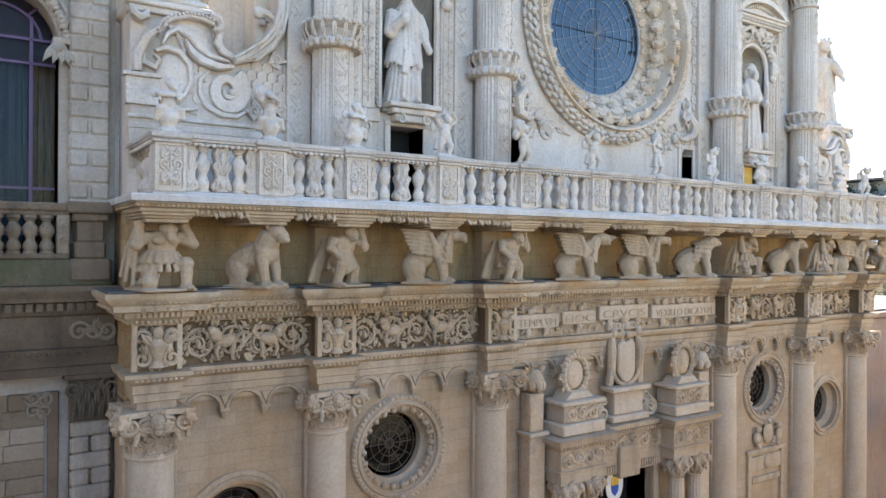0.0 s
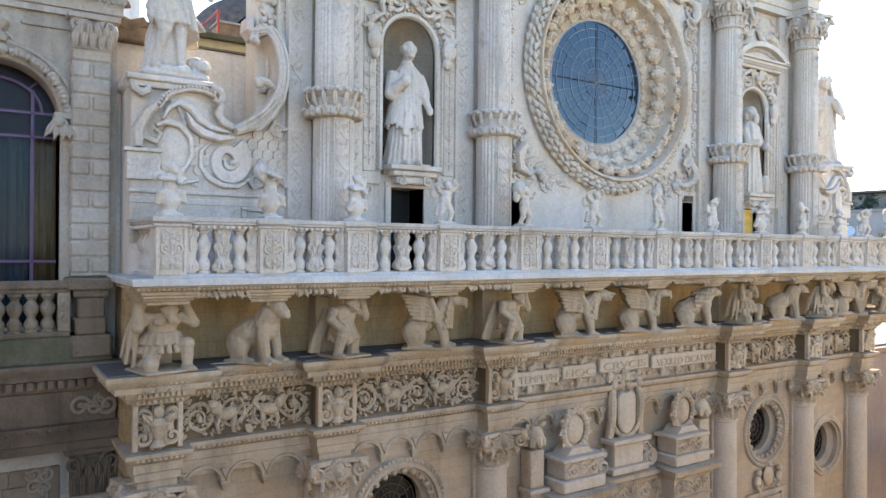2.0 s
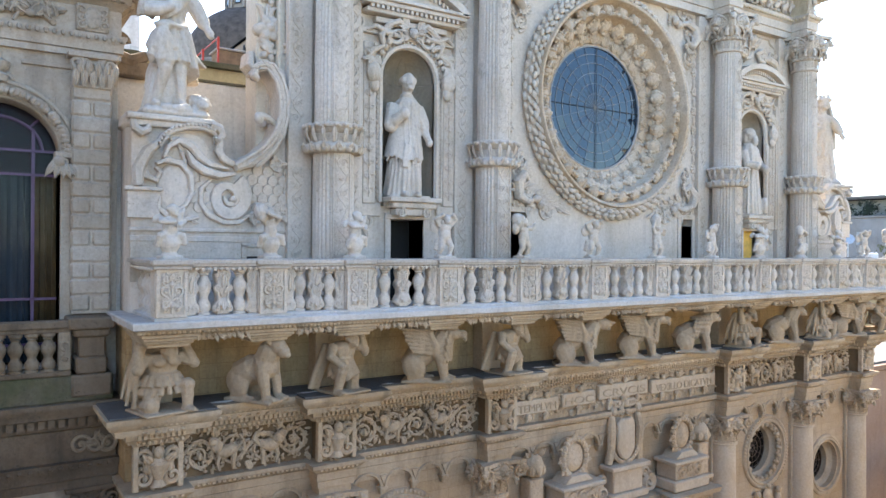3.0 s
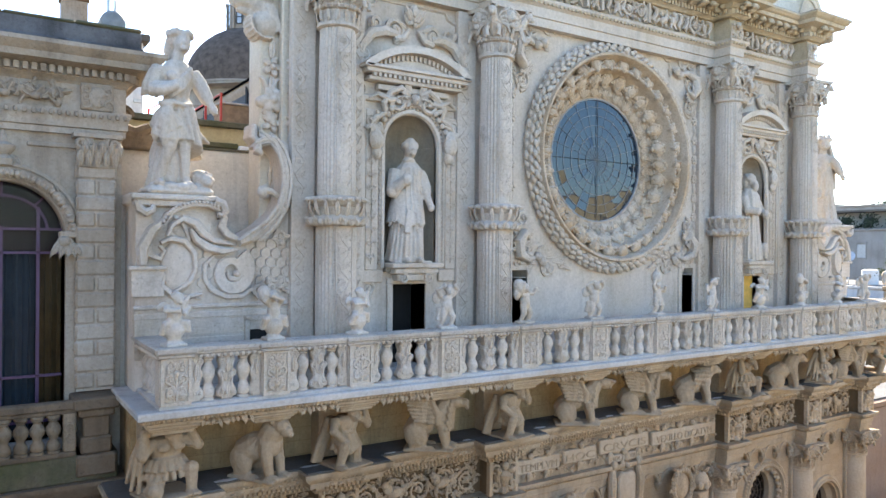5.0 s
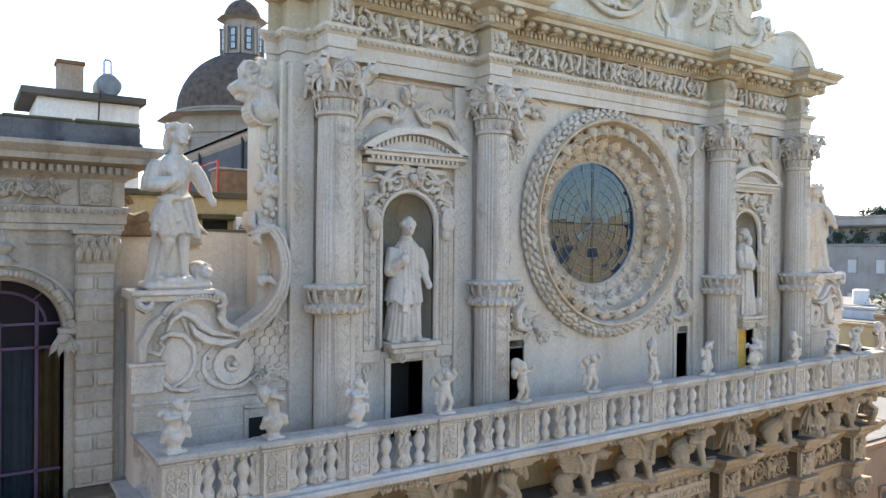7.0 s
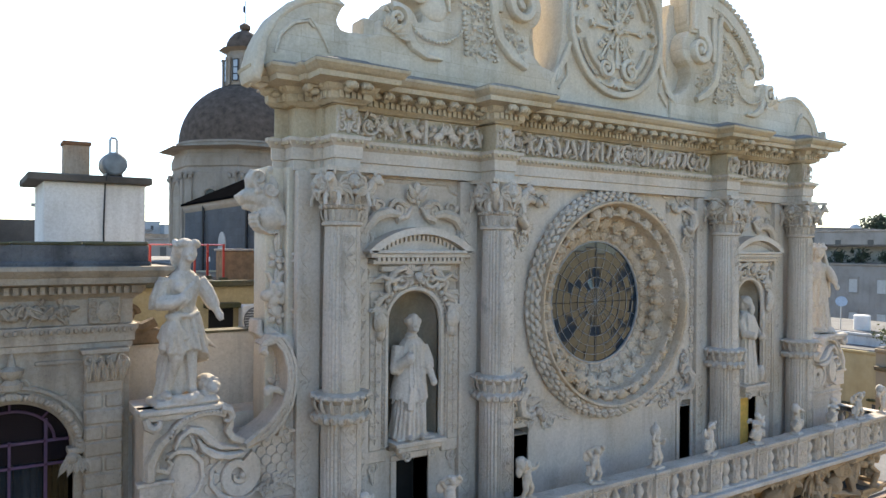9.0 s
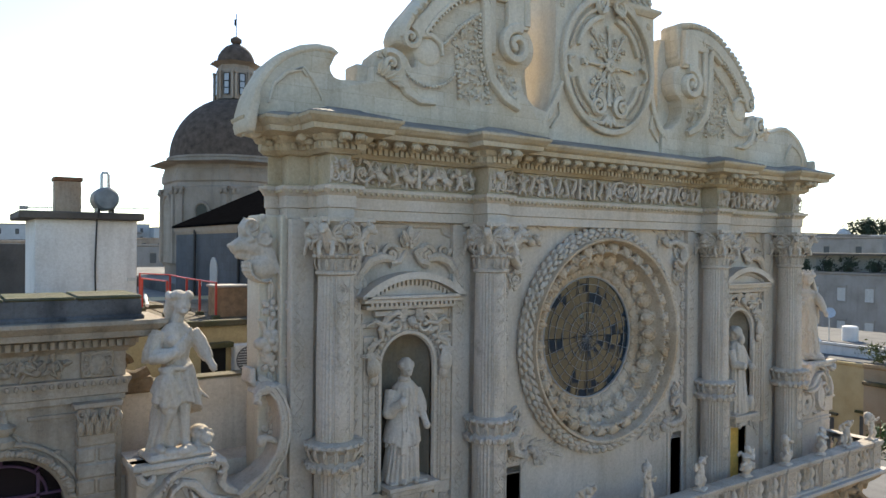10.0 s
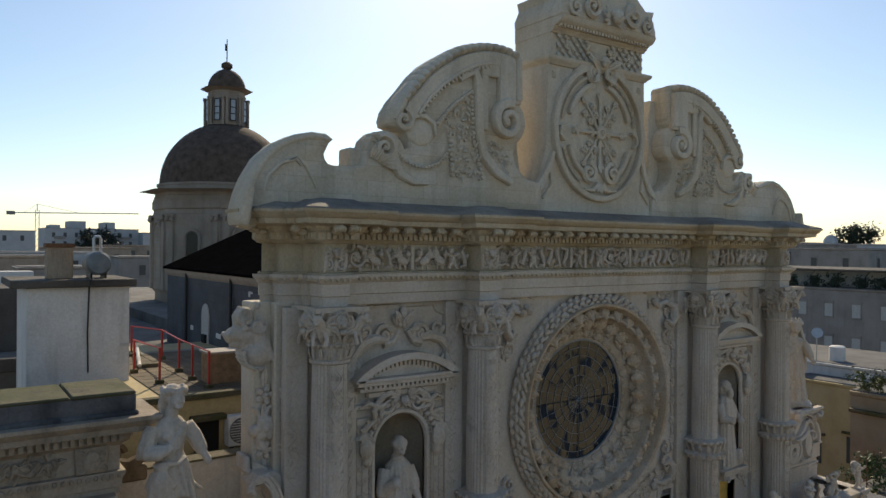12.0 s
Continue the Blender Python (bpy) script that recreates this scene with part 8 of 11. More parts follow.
DIRT = plain("letter_stone", (0.34, 0.255, 0.165), 0.9)
a = Acc()
a.box(-4.24, 4.24, -0.46, -0.35, 8.63, 9.51)
part("field", a, OCHRE, tab)
c = Acc()
for x0, x1, z0, z1, txt in ((-4.05, -2.55, 8.88, 9.27, "TEMPLVM"), (-2.42, -1.2, 8.92, 9.3, "HOC"), (-1.05, 0.95, 8.98, 9.4, "CRVCIS"), (1.1, 4.1, 8.92, 9.34, "VEXILLO DICATVM"), (-0.72, 0.45, 8.68, 8.9, "MDLXXXII")):
    a = Acc()
    a.box(x0, x1, -0.6, -0.44, z0, z1, 0.03)
    pan = part("tablet", a, OCHRE_PALE, tab)
    lettering(txt, (x0 + x1) / 2, z0 + 0.07, (z1 - z0) * 0.72, -0.606, tab, (x1 - x0) * 0.86)
    for x in run(x0 + 0.15, x1 - 0.15, 0.62):
        c.ball((x, -0.62, z1 + 0.07), (0.09, 0.08, 0.09), 8, 6)
        c.ball((x, -0.58, z0 - 0.08), (0.1, 0.08, 0.12), 8, 6)
        c.tube([(x - 0.05, -0.6, z0 - 0.1), (x - 0.08, -0.6, 8.68)], 0.04, 5)
        for s in (-1, 1):
            for k in range(3):
                leaf(c, x + s * 0.08, z1 + 0.02, 90 - s * (35 + 20 * k), 0.34, 0.05, -0.54, 0.7)
filler(c, -4.2, 4.2, 8.68, 9.48, -0.46, 0.17, 55, 0.9)
part("bearer_relief", c, OCHRE_CARVED, tab, "winged children holding the tablets", kind="stuff")


# ---- round windows of the lower wall ----
def roundel(cx, cz, rg, rich):
    n = thing("round_window", (cx, LY, cz - 1.3), "carved round window with an iron lattice" if rich else "plain moulded round window", "window", kind="structure")
    ax = axis_y(cx, 0, cz)
    a = Acc()
    k = rg / 0.78
    prof = [(rg, 0.3), (rg, 0.05), (rg * 1.06, 0.02), (rg * 1.12, 0.0), (rg * 1.28, LY + 0.1), (rg * 1.34, LY - 0.1), (rg * 1.42, LY - 0.1), (rg * 1.46, LY - 0.06), (rg * 1.5, LY - 0.08), (rg * 1.62, LY - 0.06), (rg * 1.66, LY + 0.03)]
    a.lathe([(r, -y) for r, y in prof], 56, ax, caps=False)
    part("surround", a, OCHRE, n)
    g = Acc()
    g.lathe([(rg * 1.02, -0.24), (0.01, -0.24)], 40, ax)
    part("pane", g, DULL_GLASS, n, smooth=0)
    b = Acc()
    for r in (0.12, 0.3, 0.5, 0.68):
        b.lathe([(r * k - 0.005, -0.2), (r * k - 0.005, -0.185), (r * k + 0.005, -0.185), (r * k + 0.005, -0.2)], 40, ax, caps=False)
    for j in range(12):
        t = radians(30 * j)
        b.tube([(cx + 0.05 * math.cos(t), 0.19, cz + 0.05 * math.sin(t)), (cx + rg * math.cos(t), 0.19, cz + rg * math.sin(t))], 0.006, 4)
    part("lattice", b, RUSTY, n)
    if rich:
        c = Acc()
        for j in range(22):
            t = 360 * j / 22
            m = Matrix.Translation((cx, -0.16, cz)) @ pose(0, 0, 0, 0, 90 - t, 0) @ Matrix.Translation((0, 0, rg * 1.18))
            o = Acc()
            o.ball((0, -0.06, 0), (0.08, 0.11, 0.09), 8, 6)
            for s in (-1, 1):
                leaf(o, s * 0.06, -0.05, 90 - s * 40, 0.17, 0.05, -0.02, 1.0)
            c.join(o, m)
        for j in range(64):
            t = radians(360 * j / 64)
            c.ball((cx + rg * 1.56 * math.cos(t), LY - 0.07, cz + rg * 1.56 * math.sin(t)), 0.05, 6, 4)
        # crowned shield and children below
        z = cz - rg * 1.55
        c.ball((cx, LY - 0.12, z - 0.35), (0.26, 0.1, 0.36), 10, 8)
        cherub(c, cx, LY - 0.1, z + 0.05, 0.16)
        for s in (-1, 1):
            c.ball((cx + s * 0.62, LY - 0.12, z - 0.45), (0.14, 0.12, 0.22), 9, 7)
            c.ball((cx + s * 0.6, LY - 0.15, z - 0.15), 0.12, 9, 7)
            scroll(c, cx + s * 0.4, z - 0.6, 0.16, LY - 0.05, 1.5, 90, s, 0.05)
            c.tube([(cx + s * 0.62, LY - 0.1, z - 0.6), (cx + s * 0.5, LY - 0.16, z - 0.8)], 0.07, 6)
        part("garland", c, OCHRE_CARVED, n, "carved heads, leaves and shield", kind="stuff")
        a = Acc()
        a.box(cx - 1.1, cx + 1.1, LY - 0.12, LY + 0.02, z - 1.0, z - 0.85, 0.02)
        for s in (-1, 1):
            a.box(cx + s * 0.95 - 0.1, cx + s * 0.95 + 0.1, LY - 0.1, LY + 0.02, 0.2, z - 1.0, 0.02)
        a.box(cx - 0.85, cx + 0.85, LY - 0.08, LY + 0.02, z - 1.6, z - 1.1, 0.02)
        a.ball((cx, LY - 0.1, z - 1.35), (0.16, 0.06, 0.22), 10, 8)
        a.box(cx - 0.8, cx + 0.8, LY - 0.1, LY + 0.02, z - 2.0, z - 1.8, 0.02)
        part("side_door_frame", a, OCHRE, n)
    return n


for x in (-7.28, 7.28):
    roundel(x, 6.25, 0.78, True)
for x in (-11.1, 11.1):
    roundel(x, 5.2, 0.7, False)

# ---- main portal ----
por = thing("main_portal", (0, -0.8, 0), "carved stone portal with paired columns, pedestals and a coat of arms", "portal", kind="structure")


def fluted_small():
    a = Acc()
    a.lathe([(0.26, 0.6), (0.26, 2.4), (0.23, 4.2)], 60, flute=lambda t, z: 1 - 0.06 * (0.5 - 0.5 * math.cos(15 * t)))
    return a


for s in (-1, 1):
    a = Acc()
    a.box(s * 2.2 - 0.85, s * 2.2 + 0.85, -1.25, LY, 0, 0.6, 0.03)
    part("plinth", a, OCHRE, por)
    for dx in (-0.42, 0.42):
        at = Matrix.Translation((s * 2.2 + dx, -0.98, 0))
        part("shaft", Acc().join(fluted_small(), at), OCHRE_PALE, por)
        part("capital", Acc().join(capital_mesh(0.24, 4.2, 4.85, 3), at @ Matrix.Diagonal((0.85, 0.85, 1, 1))), OCHRE_CARVED, por)
    a = Acc()
    a.sweep([(s * 2.2 - 0.8, LY), (s * 2.2 - 0.8, -1.2), (s * 2.2 + 0.8, -1.2), (s * 2.2 + 0.8, LY)], [(-0.4, 4.85), (0, 4.85), (0, 5.1), (0.04, 5.12), (0.06, 5.2), (0.0, 5.22), (0.0, 5.72), (0.06, 5.76), (0.1, 5.86), (0.24, 5.92), (0.26, 6.02), (0.3, 6.08), (-0.6, 6.1)])
    a.box(s * 2.2 - 0.7, s * 2.2 + 0.7, -1.1, LY, 4.86, 6.08)
    part("entablature_block", a, OCHRE, por)
    a = Acc()
    for x in run(s * 2.2 - 0.8, s * 2.2 + 0.8, 0.1):
        a.box(x - 0.03, x + 0.03, -1.32, -1.2, 5.78, 5.87)
    rinceau(a, s * 2.2 - 0.75, s * 2.2 + 0.75, 5.26, 5.7, -1.21, 4, 0.035, random.Random(9))
    part("block_frieze", a, OCHRE_CARVED, por)
    a = Acc()
    a.box(s * 2.2 - 0.78, s * 2.2 + 0.78, -1.25, -0.4, 6.1, 6.42, 0.04)
    a.box(s * 2.2 - 0.62, s * 2.2 + 0.62, -1.12, -0.4, 6.42, 6.88, 0.02)
    a.box(s * 2.2 - 0.78, s * 2.2 + 0.78, -1.25, -0.4, 6.88, 7.0, 0.03)
    a.slab([(s * 2.2 - 0.5, 7.0), (s * 2.2 + 0.5, 7.0), (s * 2.2 + 0.3, 7.2), (s * 2.2 - 0.3, 7.2)], -1.05, -0.5, c=0.02)
    part("pedestal", a, OCHRE_PALE, por)
    a = Acc()
    rinceau(a, s * 2.2 - 0.55, s * 2.2 + 0.55, 6.46, 6.84, -1.13, 3, 0.035, random.Random(4))
    # wreathed medallion
    a.ball((s * 2.2, -0.8, 7.62), (0.32, 0.12, 0.4), 14, 10)
    for j in range(22):
        t = radians(360 * j / 22)
        a.ball((s * 2.2 + 0.42 * math.cos(t), -0.84, 7.62 + 0.5 * math.sin(t)), (0.1, 0.1, 0.1), 7, 5)
        if j % 2:
            leaf(a, s * 2.2 + 0.4 * math.cos(t), 7.62 + 0.46 * math.sin(t), math.degrees(t) + 20, 0.26, 0.09, -0.8, 0.8)
    leaf(a, s * 2.2, 8.05, 90, 0.3, 0.14, -0.8)
    part("medallion", a, OCHRE_CARVED, por, "wreathed oval medallion with monogram")
    # ball finial on a pier
    a = Acc()
    px = s * 3.4
    a.box(px - 0.26, px + 0.26, -0.75, LY, 0, 6.1, 0.02)
    a.box(px - 0.34, px + 0.34, -0.85, LY, 6.1, 6.22, 0.02)
    a.box(px - 0.24, px + 0.24, -0.72, -0.3, 6.22, 7.2, 0.03)
    a.ball((px, -0.52, 7.52), (0.3, 0.3, 0.32), 16, 12)
    for j in range(8):
        t = radians(45 * j)
        a.ball((px + 0.26 * math.cos(t), -0.52 + 0.26 * math.sin(t), 7.42), (0.1, 0.1, 0.14), 7, 5)
        leaf(a, px + 0.2 * math.cos(t), 7.75, 90 - 40 * math.cos(t), 0.25, 0.08, -0.6)
    part("ball_finial", a, OCHRE_CARVED, por, "stone ball finial on a pier")
# middle entablature and coat of arms
a = Acc()
a.sweep([(-1.4, -0.7), (1.4, -0.7)], [(-0.4, 4.75), (0, 4.75), (0, 5.2), (0.03, 5.22), (0.03, 5.72), (0.06, 5.76), (0.1, 5.86), (0.2, 5.92), (0.22, 6.05), (-0.4, 6.1)])
a.box(-1.4, 1.4, -0.68, LY, 4.62, 6.08)
a.box(-0.42, 0.42, -0.82, -0.5, 4.5, 5.4, 0.03)
part("lintel", a, OCHRE, por)
a = Acc()
rinceau(a, -1.35, 1.35, 5.28, 5.7, -0.73, 6, 0.035, random.Random(14))
for x in run(-1.35, 1.35, 0.1):
    a.box(x - 0.03, x + 0.03, -0.86, -0.74, 5.78, 5.87)
    if abs(x) > 0.45:
        a.box(x - 0.025, x + 0.025, -0.75, -0.68, 4.68, 4.9)
part("lintel_carving", a, OCHRE_CARVED, por)
for s in (-1, 1):
    a = Acc()
    a.box(s * 1.33 - 0.1, s * 1.33 + 0.1, -0.62, LY + 0.02, 0, 4.62, 0.02)
    a.box(s * 1.55 - 0.12, s * 1.55 + 0.12, -0.5, LY + 0.02, 0, 4.75, 0.02)
    part("door_jamb", a, OCHRE, por)
a = Acc()
a.box(-0.75, 0.75, -0.85, -0.35, 6.1, 6.3, 0.03)
a.box(-0.6, 0.6, -0.75, -0.35, 6.3, 6.95, 0.03)
a.box(-0.78, 0.78, -0.9, -0.35, 6.95, 7.1, 0.03)
for s in (-1, 1):
    scroll(a, s * 0.98, 6.36, 0.25, -0.55, 1.8, 90, -s, 0.09, 26, 1.6)
    scroll(a, s * 0.85, 6.68, 0.16, -0.5, 1.5, -90, s, 0.07, 20, 1.6)
part("arms_pedestal", a, OCHRE_PALE, por)
a = Acc()
a.slab([(-0.36, 7.5), (-0.36, 8.25), (-0.2, 8.4), (0, 8.34), (0.2, 8.4), (0.36, 8.25), (0.36, 7.5), (0.2, 7.25), (0, 7.15), (-0.2, 7.25)], -0.68, -0.5, c=0.04)
part("shield", a, OCHRE_PALE, por, "plain stone shield")
a = Acc()
for s in (-1, 1):
    a.tube([(s * 0.5, -0.55, 8.55), (s * 0.58, -0.62, 8.1), (s * 0.56, -0.6, 7.6), (s * 0.62, -0.55, 7.12)], [0.08, 0.14, 0.12, 0.12], 8)
    a.ball((s * 0.5, -0.62, 8.62), (0.12, 0.12, 0.14), 9, 7)
    for j in range(9):
        t = radians(-90 + s * 10 * j)
        a.ball((0.55 * math.cos(t), -0.62, 7.7 + 0.6 * math.sin(t)), (0.08, 0.07, 0.08), 7, 5)
cherub(a, 0, -0.58, 8.55, 0.17)
a.ball((0, -0.6, 8.8), (0.12, 0.1, 0.14), 8, 6)
part("arms_supporters", a, OCHRE_CARVED, por, "draped supporters and garland round the shield")
door = thing("church_door", (0, 0.4, 0), "dark recess of the open main door", "door", kind="structure")
# flat dark sheet in place of the unlit church inside
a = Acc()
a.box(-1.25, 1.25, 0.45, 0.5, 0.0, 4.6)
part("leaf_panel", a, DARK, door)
# oval banner hung in the doorway
ban = thing("oval_crest", (-0.1, -0.2, 3.5), "white oval panel with a yellow and blue crest", "sign")
a = Acc()
a.slab(arc_pts(0.35, 3.95, 0.36, 0, 345, 24, 0.5), 0.1, 0.13)
part("panel", a, plain("white_board", (0.8, 0.8, 0.78), 0.5, vary=0.03), ban)
a = Acc()
a.slab(arc_pts(0.35, 4.05, 0.16, 0, 330, 12, 0.2), 0.085, 0.1)
part("emblem", a, plain("yellow_emblem", (0.75, 0.5, 0.08), 0.5), ban)
a = Acc()
a.slab([(0.2, 3.95), (0.5, 3.95), (0.48, 3.75), (0.35, 3.62), (0.22, 3.75)], 0.08, 0.1)
part("emblem", a, plain("blue_emblem", (0.04, 0.1, 0.45), 0.5), ban)
a = Acc()
a.tube([(0.35, 0.12, 4.45), (0.35, 0.12, 4.62)], 0.015, 5)
part("hanger", a, IRON, ban)

# pale irregular patches on the ledge between the figures
rng = random.Random(5)
for x in (-11.7, -9.9, -8.0, -5.9, -3.6, -1.1, 1.3, 3.6):
    a = Acc()
    w_, d_ = rng.uniform(0.14, 0.3), rng.uniform(0.05, 0.1)
    o = [(x + w_ * math.cos(t) * rng.uniform(0.7, 1.2), -0.98 + d_ * math.sin(t) * rng.uniform(0.7, 1.2)) for t in np.linspace(0, 5.6, 10)]
    a.add([(px, py, 10.18) for px, py in o] + [(x, -0.98, 10.192)], [(i, (i + 1) % 10, 10) for i in range(10)])
    part("lime_patch", a, SLAB, ent, "white patch")


# ---- wing carving: volutes, scales and the pedestal tops ----
y = UY
vol = []


def carve(name, kind=""):
    vol.append((name, Acc(), kind))
    return vol[-1][1]


c = carve("pedestal_cornice")
c.box(11.62, 13.32, y - 0.22, y + 0.3, 15.7, 15.82, 0.03)
c.box(11.66, 13.24, y - 0.14, y + 0.3, 15.58, 15.71, 0.02)
c.tube([(x, y - 0.16, z) for x, z in ((13.2, 15.66), (13.16, 15.52), (13.04, 15.44), (12.92, 15.5), (12.9, 15.6))], [0.07, 0.09, 0.1, 0.08, 0.05], 8, 1.4)
c.tube([(x, y - 0.14, z) for x, z in ((11.7, 15.72), (11.52, 15.66), (11.46, 15.52), (11.54, 15.42), (11.62, 15.46))], [0.1, 0.1, 0.09, 0.07, 0.04], 8, 1.4)
# beaded arch under the cornice, with hollow curls inside it
c = carve("beaded_arch")
line = [(12.72, 15.2), (12.62, 15.4), (12.44, 15.54), (12.13, 15.64), (11.82, 15.64), (11.6, 15.56)]
strip(c, line, 0.06, y - 0.2, y + 0.02, 0.03)
c.ball((12.12, y + 0.02, 15.2), (0.46, 0.05, 0.34), 16, 8)
for x, z, ang in spaced(line, 0.085):
    c.ball((x, y - 0.21, z + 0.04), 0.036, 7, 5)
strip(c, [(12.62, 14.98), (12.52, 15.2), (12.32, 15.34), (12.08, 15.26), (11.92, 15.06), (11.7, 14.9), (11.3, 14.82)], [0.02, 0.05, 0.07, 0.09, 0.09, 0.07, 0.02], y - 0.2, y + 0.02, 0.04)
strip(c, [(12.18, 15.14), (12.06, 14.92), (11.84, 14.76), (11.52, 14.68), (11.2, 14.72)], [0.02, 0.07, 0.09, 0.08, 0.03], y - 0.25, y + 0.02, 0.04)
strip(c, [(11.56, 15.5), (11.47, 15.36), (11.52, 15.2), (11.42, 15.04), (11.2, 14.94)], [0.05, 0.07, 0.08, 0.08, 0.06], y - 0.16, y + 0.02, 0.03)
# great C-scroll, up the side and over, cut as one curling leaf
c = carve("great_scroll")
rim = [(10.78, 16.97), (10.62, 17.16), (10.41, 17.19), (10.21, 16.97), (10.06, 16.6), (10.02, 16.16), (10.09, 15.66), (10.32, 15.23), (10.67, 14.95), (11.16, 14.79)]
bay = [(10.72, 16.92), (10.52, 16.98), (10.36, 16.77), (10.27, 16.41), (10.26, 16.03), (10.4, 15.6), (10.68, 15.29), (11.04, 15.07), (11.22, 14.93)]
c.slab(rim + bay[::-1], y - 0.26, y + 0.5, c=0.05)
c.tube([(10.76, y - 0.1, 16.95), (10.8, y - 0.16, 16.82), (10.7, y - 0.2, 16.76)], [0.1, 0.09, 0.05], 8, 1.6)
for u in (0.16, 0.5, 0.84):
    mid = [(rim[k][0] * (1 - u) + bay[min(k, 8)][0] * u, rim[k][1] * (1 - u) + bay[min(k, 8)][1] * u) for k in range(1, 9)]
    c.tube([(x, y - 0.27, z) for x, z in mid], [0.02, 0.035, 0.045, 0.05, 0.05, 0.045, 0.035, 0.02], 6)
for k in range(2, 9):  # lobes of the leaf along its outer edge
    x, z = rim[k]
    for q in (0, 1):
        xx, zz = x + (rim[k - 1][0] - x) * 0.5 * q, z + (rim[k - 1][1] - z) * 0.5 * q
        ang = math.degrees(math.atan2(rim[k - 1][1] - z, rim[k - 1][0] - x))
        leaf(c, xx + 0.1, zz - 0.06, ang - 6 - 10 * q, 0.36, 0.075, y - 0.24, 0.7)
c.tube([(10.3, y - 0.12, 15.86), (10.48, y - 0.16, 15.98), (10.66, y - 0.14, 16.0)], [0.06, 0.07, 0.1], 8)
c.ball((10.68, y - 0.14, 15.96), (0.12, 0.12, 0.13), 10, 8)
# plain shield with rolled rim
c = carve("scroll_shield")
c.ball((12.38, y, 14.36), (0.36, 0.15, 0.54), 18, 12)
strip(c, [(12.74, 14.84), (12.56, 14.93), (12.28, 14.88), (12.08, 14.64), (12.06, 14.3), (12.18, 14.04), (12.5, 13.84)], [0.04, 0.06, 0.07, 0.06, 0.05, 0.05, 0.03], y - 0.18, y + 0.02, 0.04)
strip(c, [(12.55, 15.4), (12.9, 15.1), (13.08, 14.74), (13.08, 14.4)], [0.05, 0.1, 0.12, 0.08], y - 0.2, y + 0.02, 0.06)
strip(c, [(12.8, 15.1), (12.98, 14.84), (12.94, 14.6), (12.74, 14.52), (12.66, 14.68), (12.76, 14.78)], [0.04, 0.06, 0.07, 0.06, 0.05, 0.03], y - 0.12, y + 0.02, 0.03)
strip(c, [(12.66, 14.2), (12.7, 13.98), (12.5, 13.8), (12.2, 13.74), (11.9, 13.8)], [0.03, 0.05, 0.06, 0.05, 0.03], y - 0.1, y + 0.02, 0.03)
for k in range(6):
    leaf(c, 12.52 - 0.06 * k, 15.42 - 0.015 * k * k, 215 + 8 * k, 0.22, 0.06, y - 0.06, 0.8)
# eye volute: a broad plate curling inwards
c = carve("eye_volute")
turn = []
for i in range(40):
    t, r = radians(120 + 15.5 * i), 0.36 * (1 - i / 46) + 0.02
    turn.append((11.3 + r * math.cos(t), 14.24 + 1.12 * r * math.sin(t)))
strip(c, turn, [0.165 * (1 - i / 48) for i in range(40)], y - 0.12, y + 0.02, 0.025)
c.ball((11.2, y - 0.06, 14.2), (0.08, 0.12, 0.08), 10, 8)
strip(c, [(11.66, 14.6), (11.86, 14.4), (11.86, 14.1), (11.7, 13.86), (11.4, 13.72), (11.08, 13.72), (10.86, 13.86)], [0.03, 0.05, 0.06, 0.06, 0.06, 0.05, 0.03], y - 0.1, y + 0.02, 0.03)
# scale panels: round scales set close, with drilled studs between
c = carve("scale_panel", "stuff")
for x0, x1, z0, z1 in ((11.66, 12.1, 14.02, 14.72), (9.98, 10.86, 14.04, 14.86)):
    for i in range(round((z1 - z0) / 0.2) + 1):
        for x in np.arange(x0 + (0.115 if i % 2 else 0), x1 + 0.02, 0.23):
            tilt = Matrix.Translation((x, y - 0.012, z0 + 0.2 * i)) @ pose(0, 0, 0, 9, 0, 0)
            c.slab(arc_pts(0, 0.0, 0.112, 0, 345, 23, 0.125), -0.03, 0.05, m=tilt, c=0.012)
for k, (x, z) in enumerate(((10.12, 13.92), (10.42, 13.9), (10.72, 13.86), (10.24, 15.02))):
    scroll(c, x, z, 0.14, y - 0.04, 1.5, 80 * k, 1, 0.06, 20, 1.1)
    for q in range(4):
        leaf(c, x, z, 60 * k + 80 * q, 0.26, 0.08, y - 0.04, 1.0)
for k in range(6):
    leaf(c, 11.9 + 0.12 * k, 13.68 + 0.03 * (k % 2), 20 + 40 * (k % 3), 0.2, 0.06, y, 0.9)
# ledges
c = carve("ledge")
c.box(12.62, 13.34, y - 0.16, y + 0.1, 14.3, 14.38, 0.015)
c.box(12.66, 13.28, y - 0.09, y + 0.1, 13.76, 14.31, 0.015)
c.box(9.9, 13.24, y - 0.06, y + 0.05, 13.5, 13.58, 0.02)
c.box(9.9, 13.22, y - 0.03, y + 0.05, 13.3, 13.42, 0.012)
for z in (12.5, 12.95):
    c.box(9.9, 13.21, y - 0.012, y + 0.05, z, z + 0.40, 0.01)
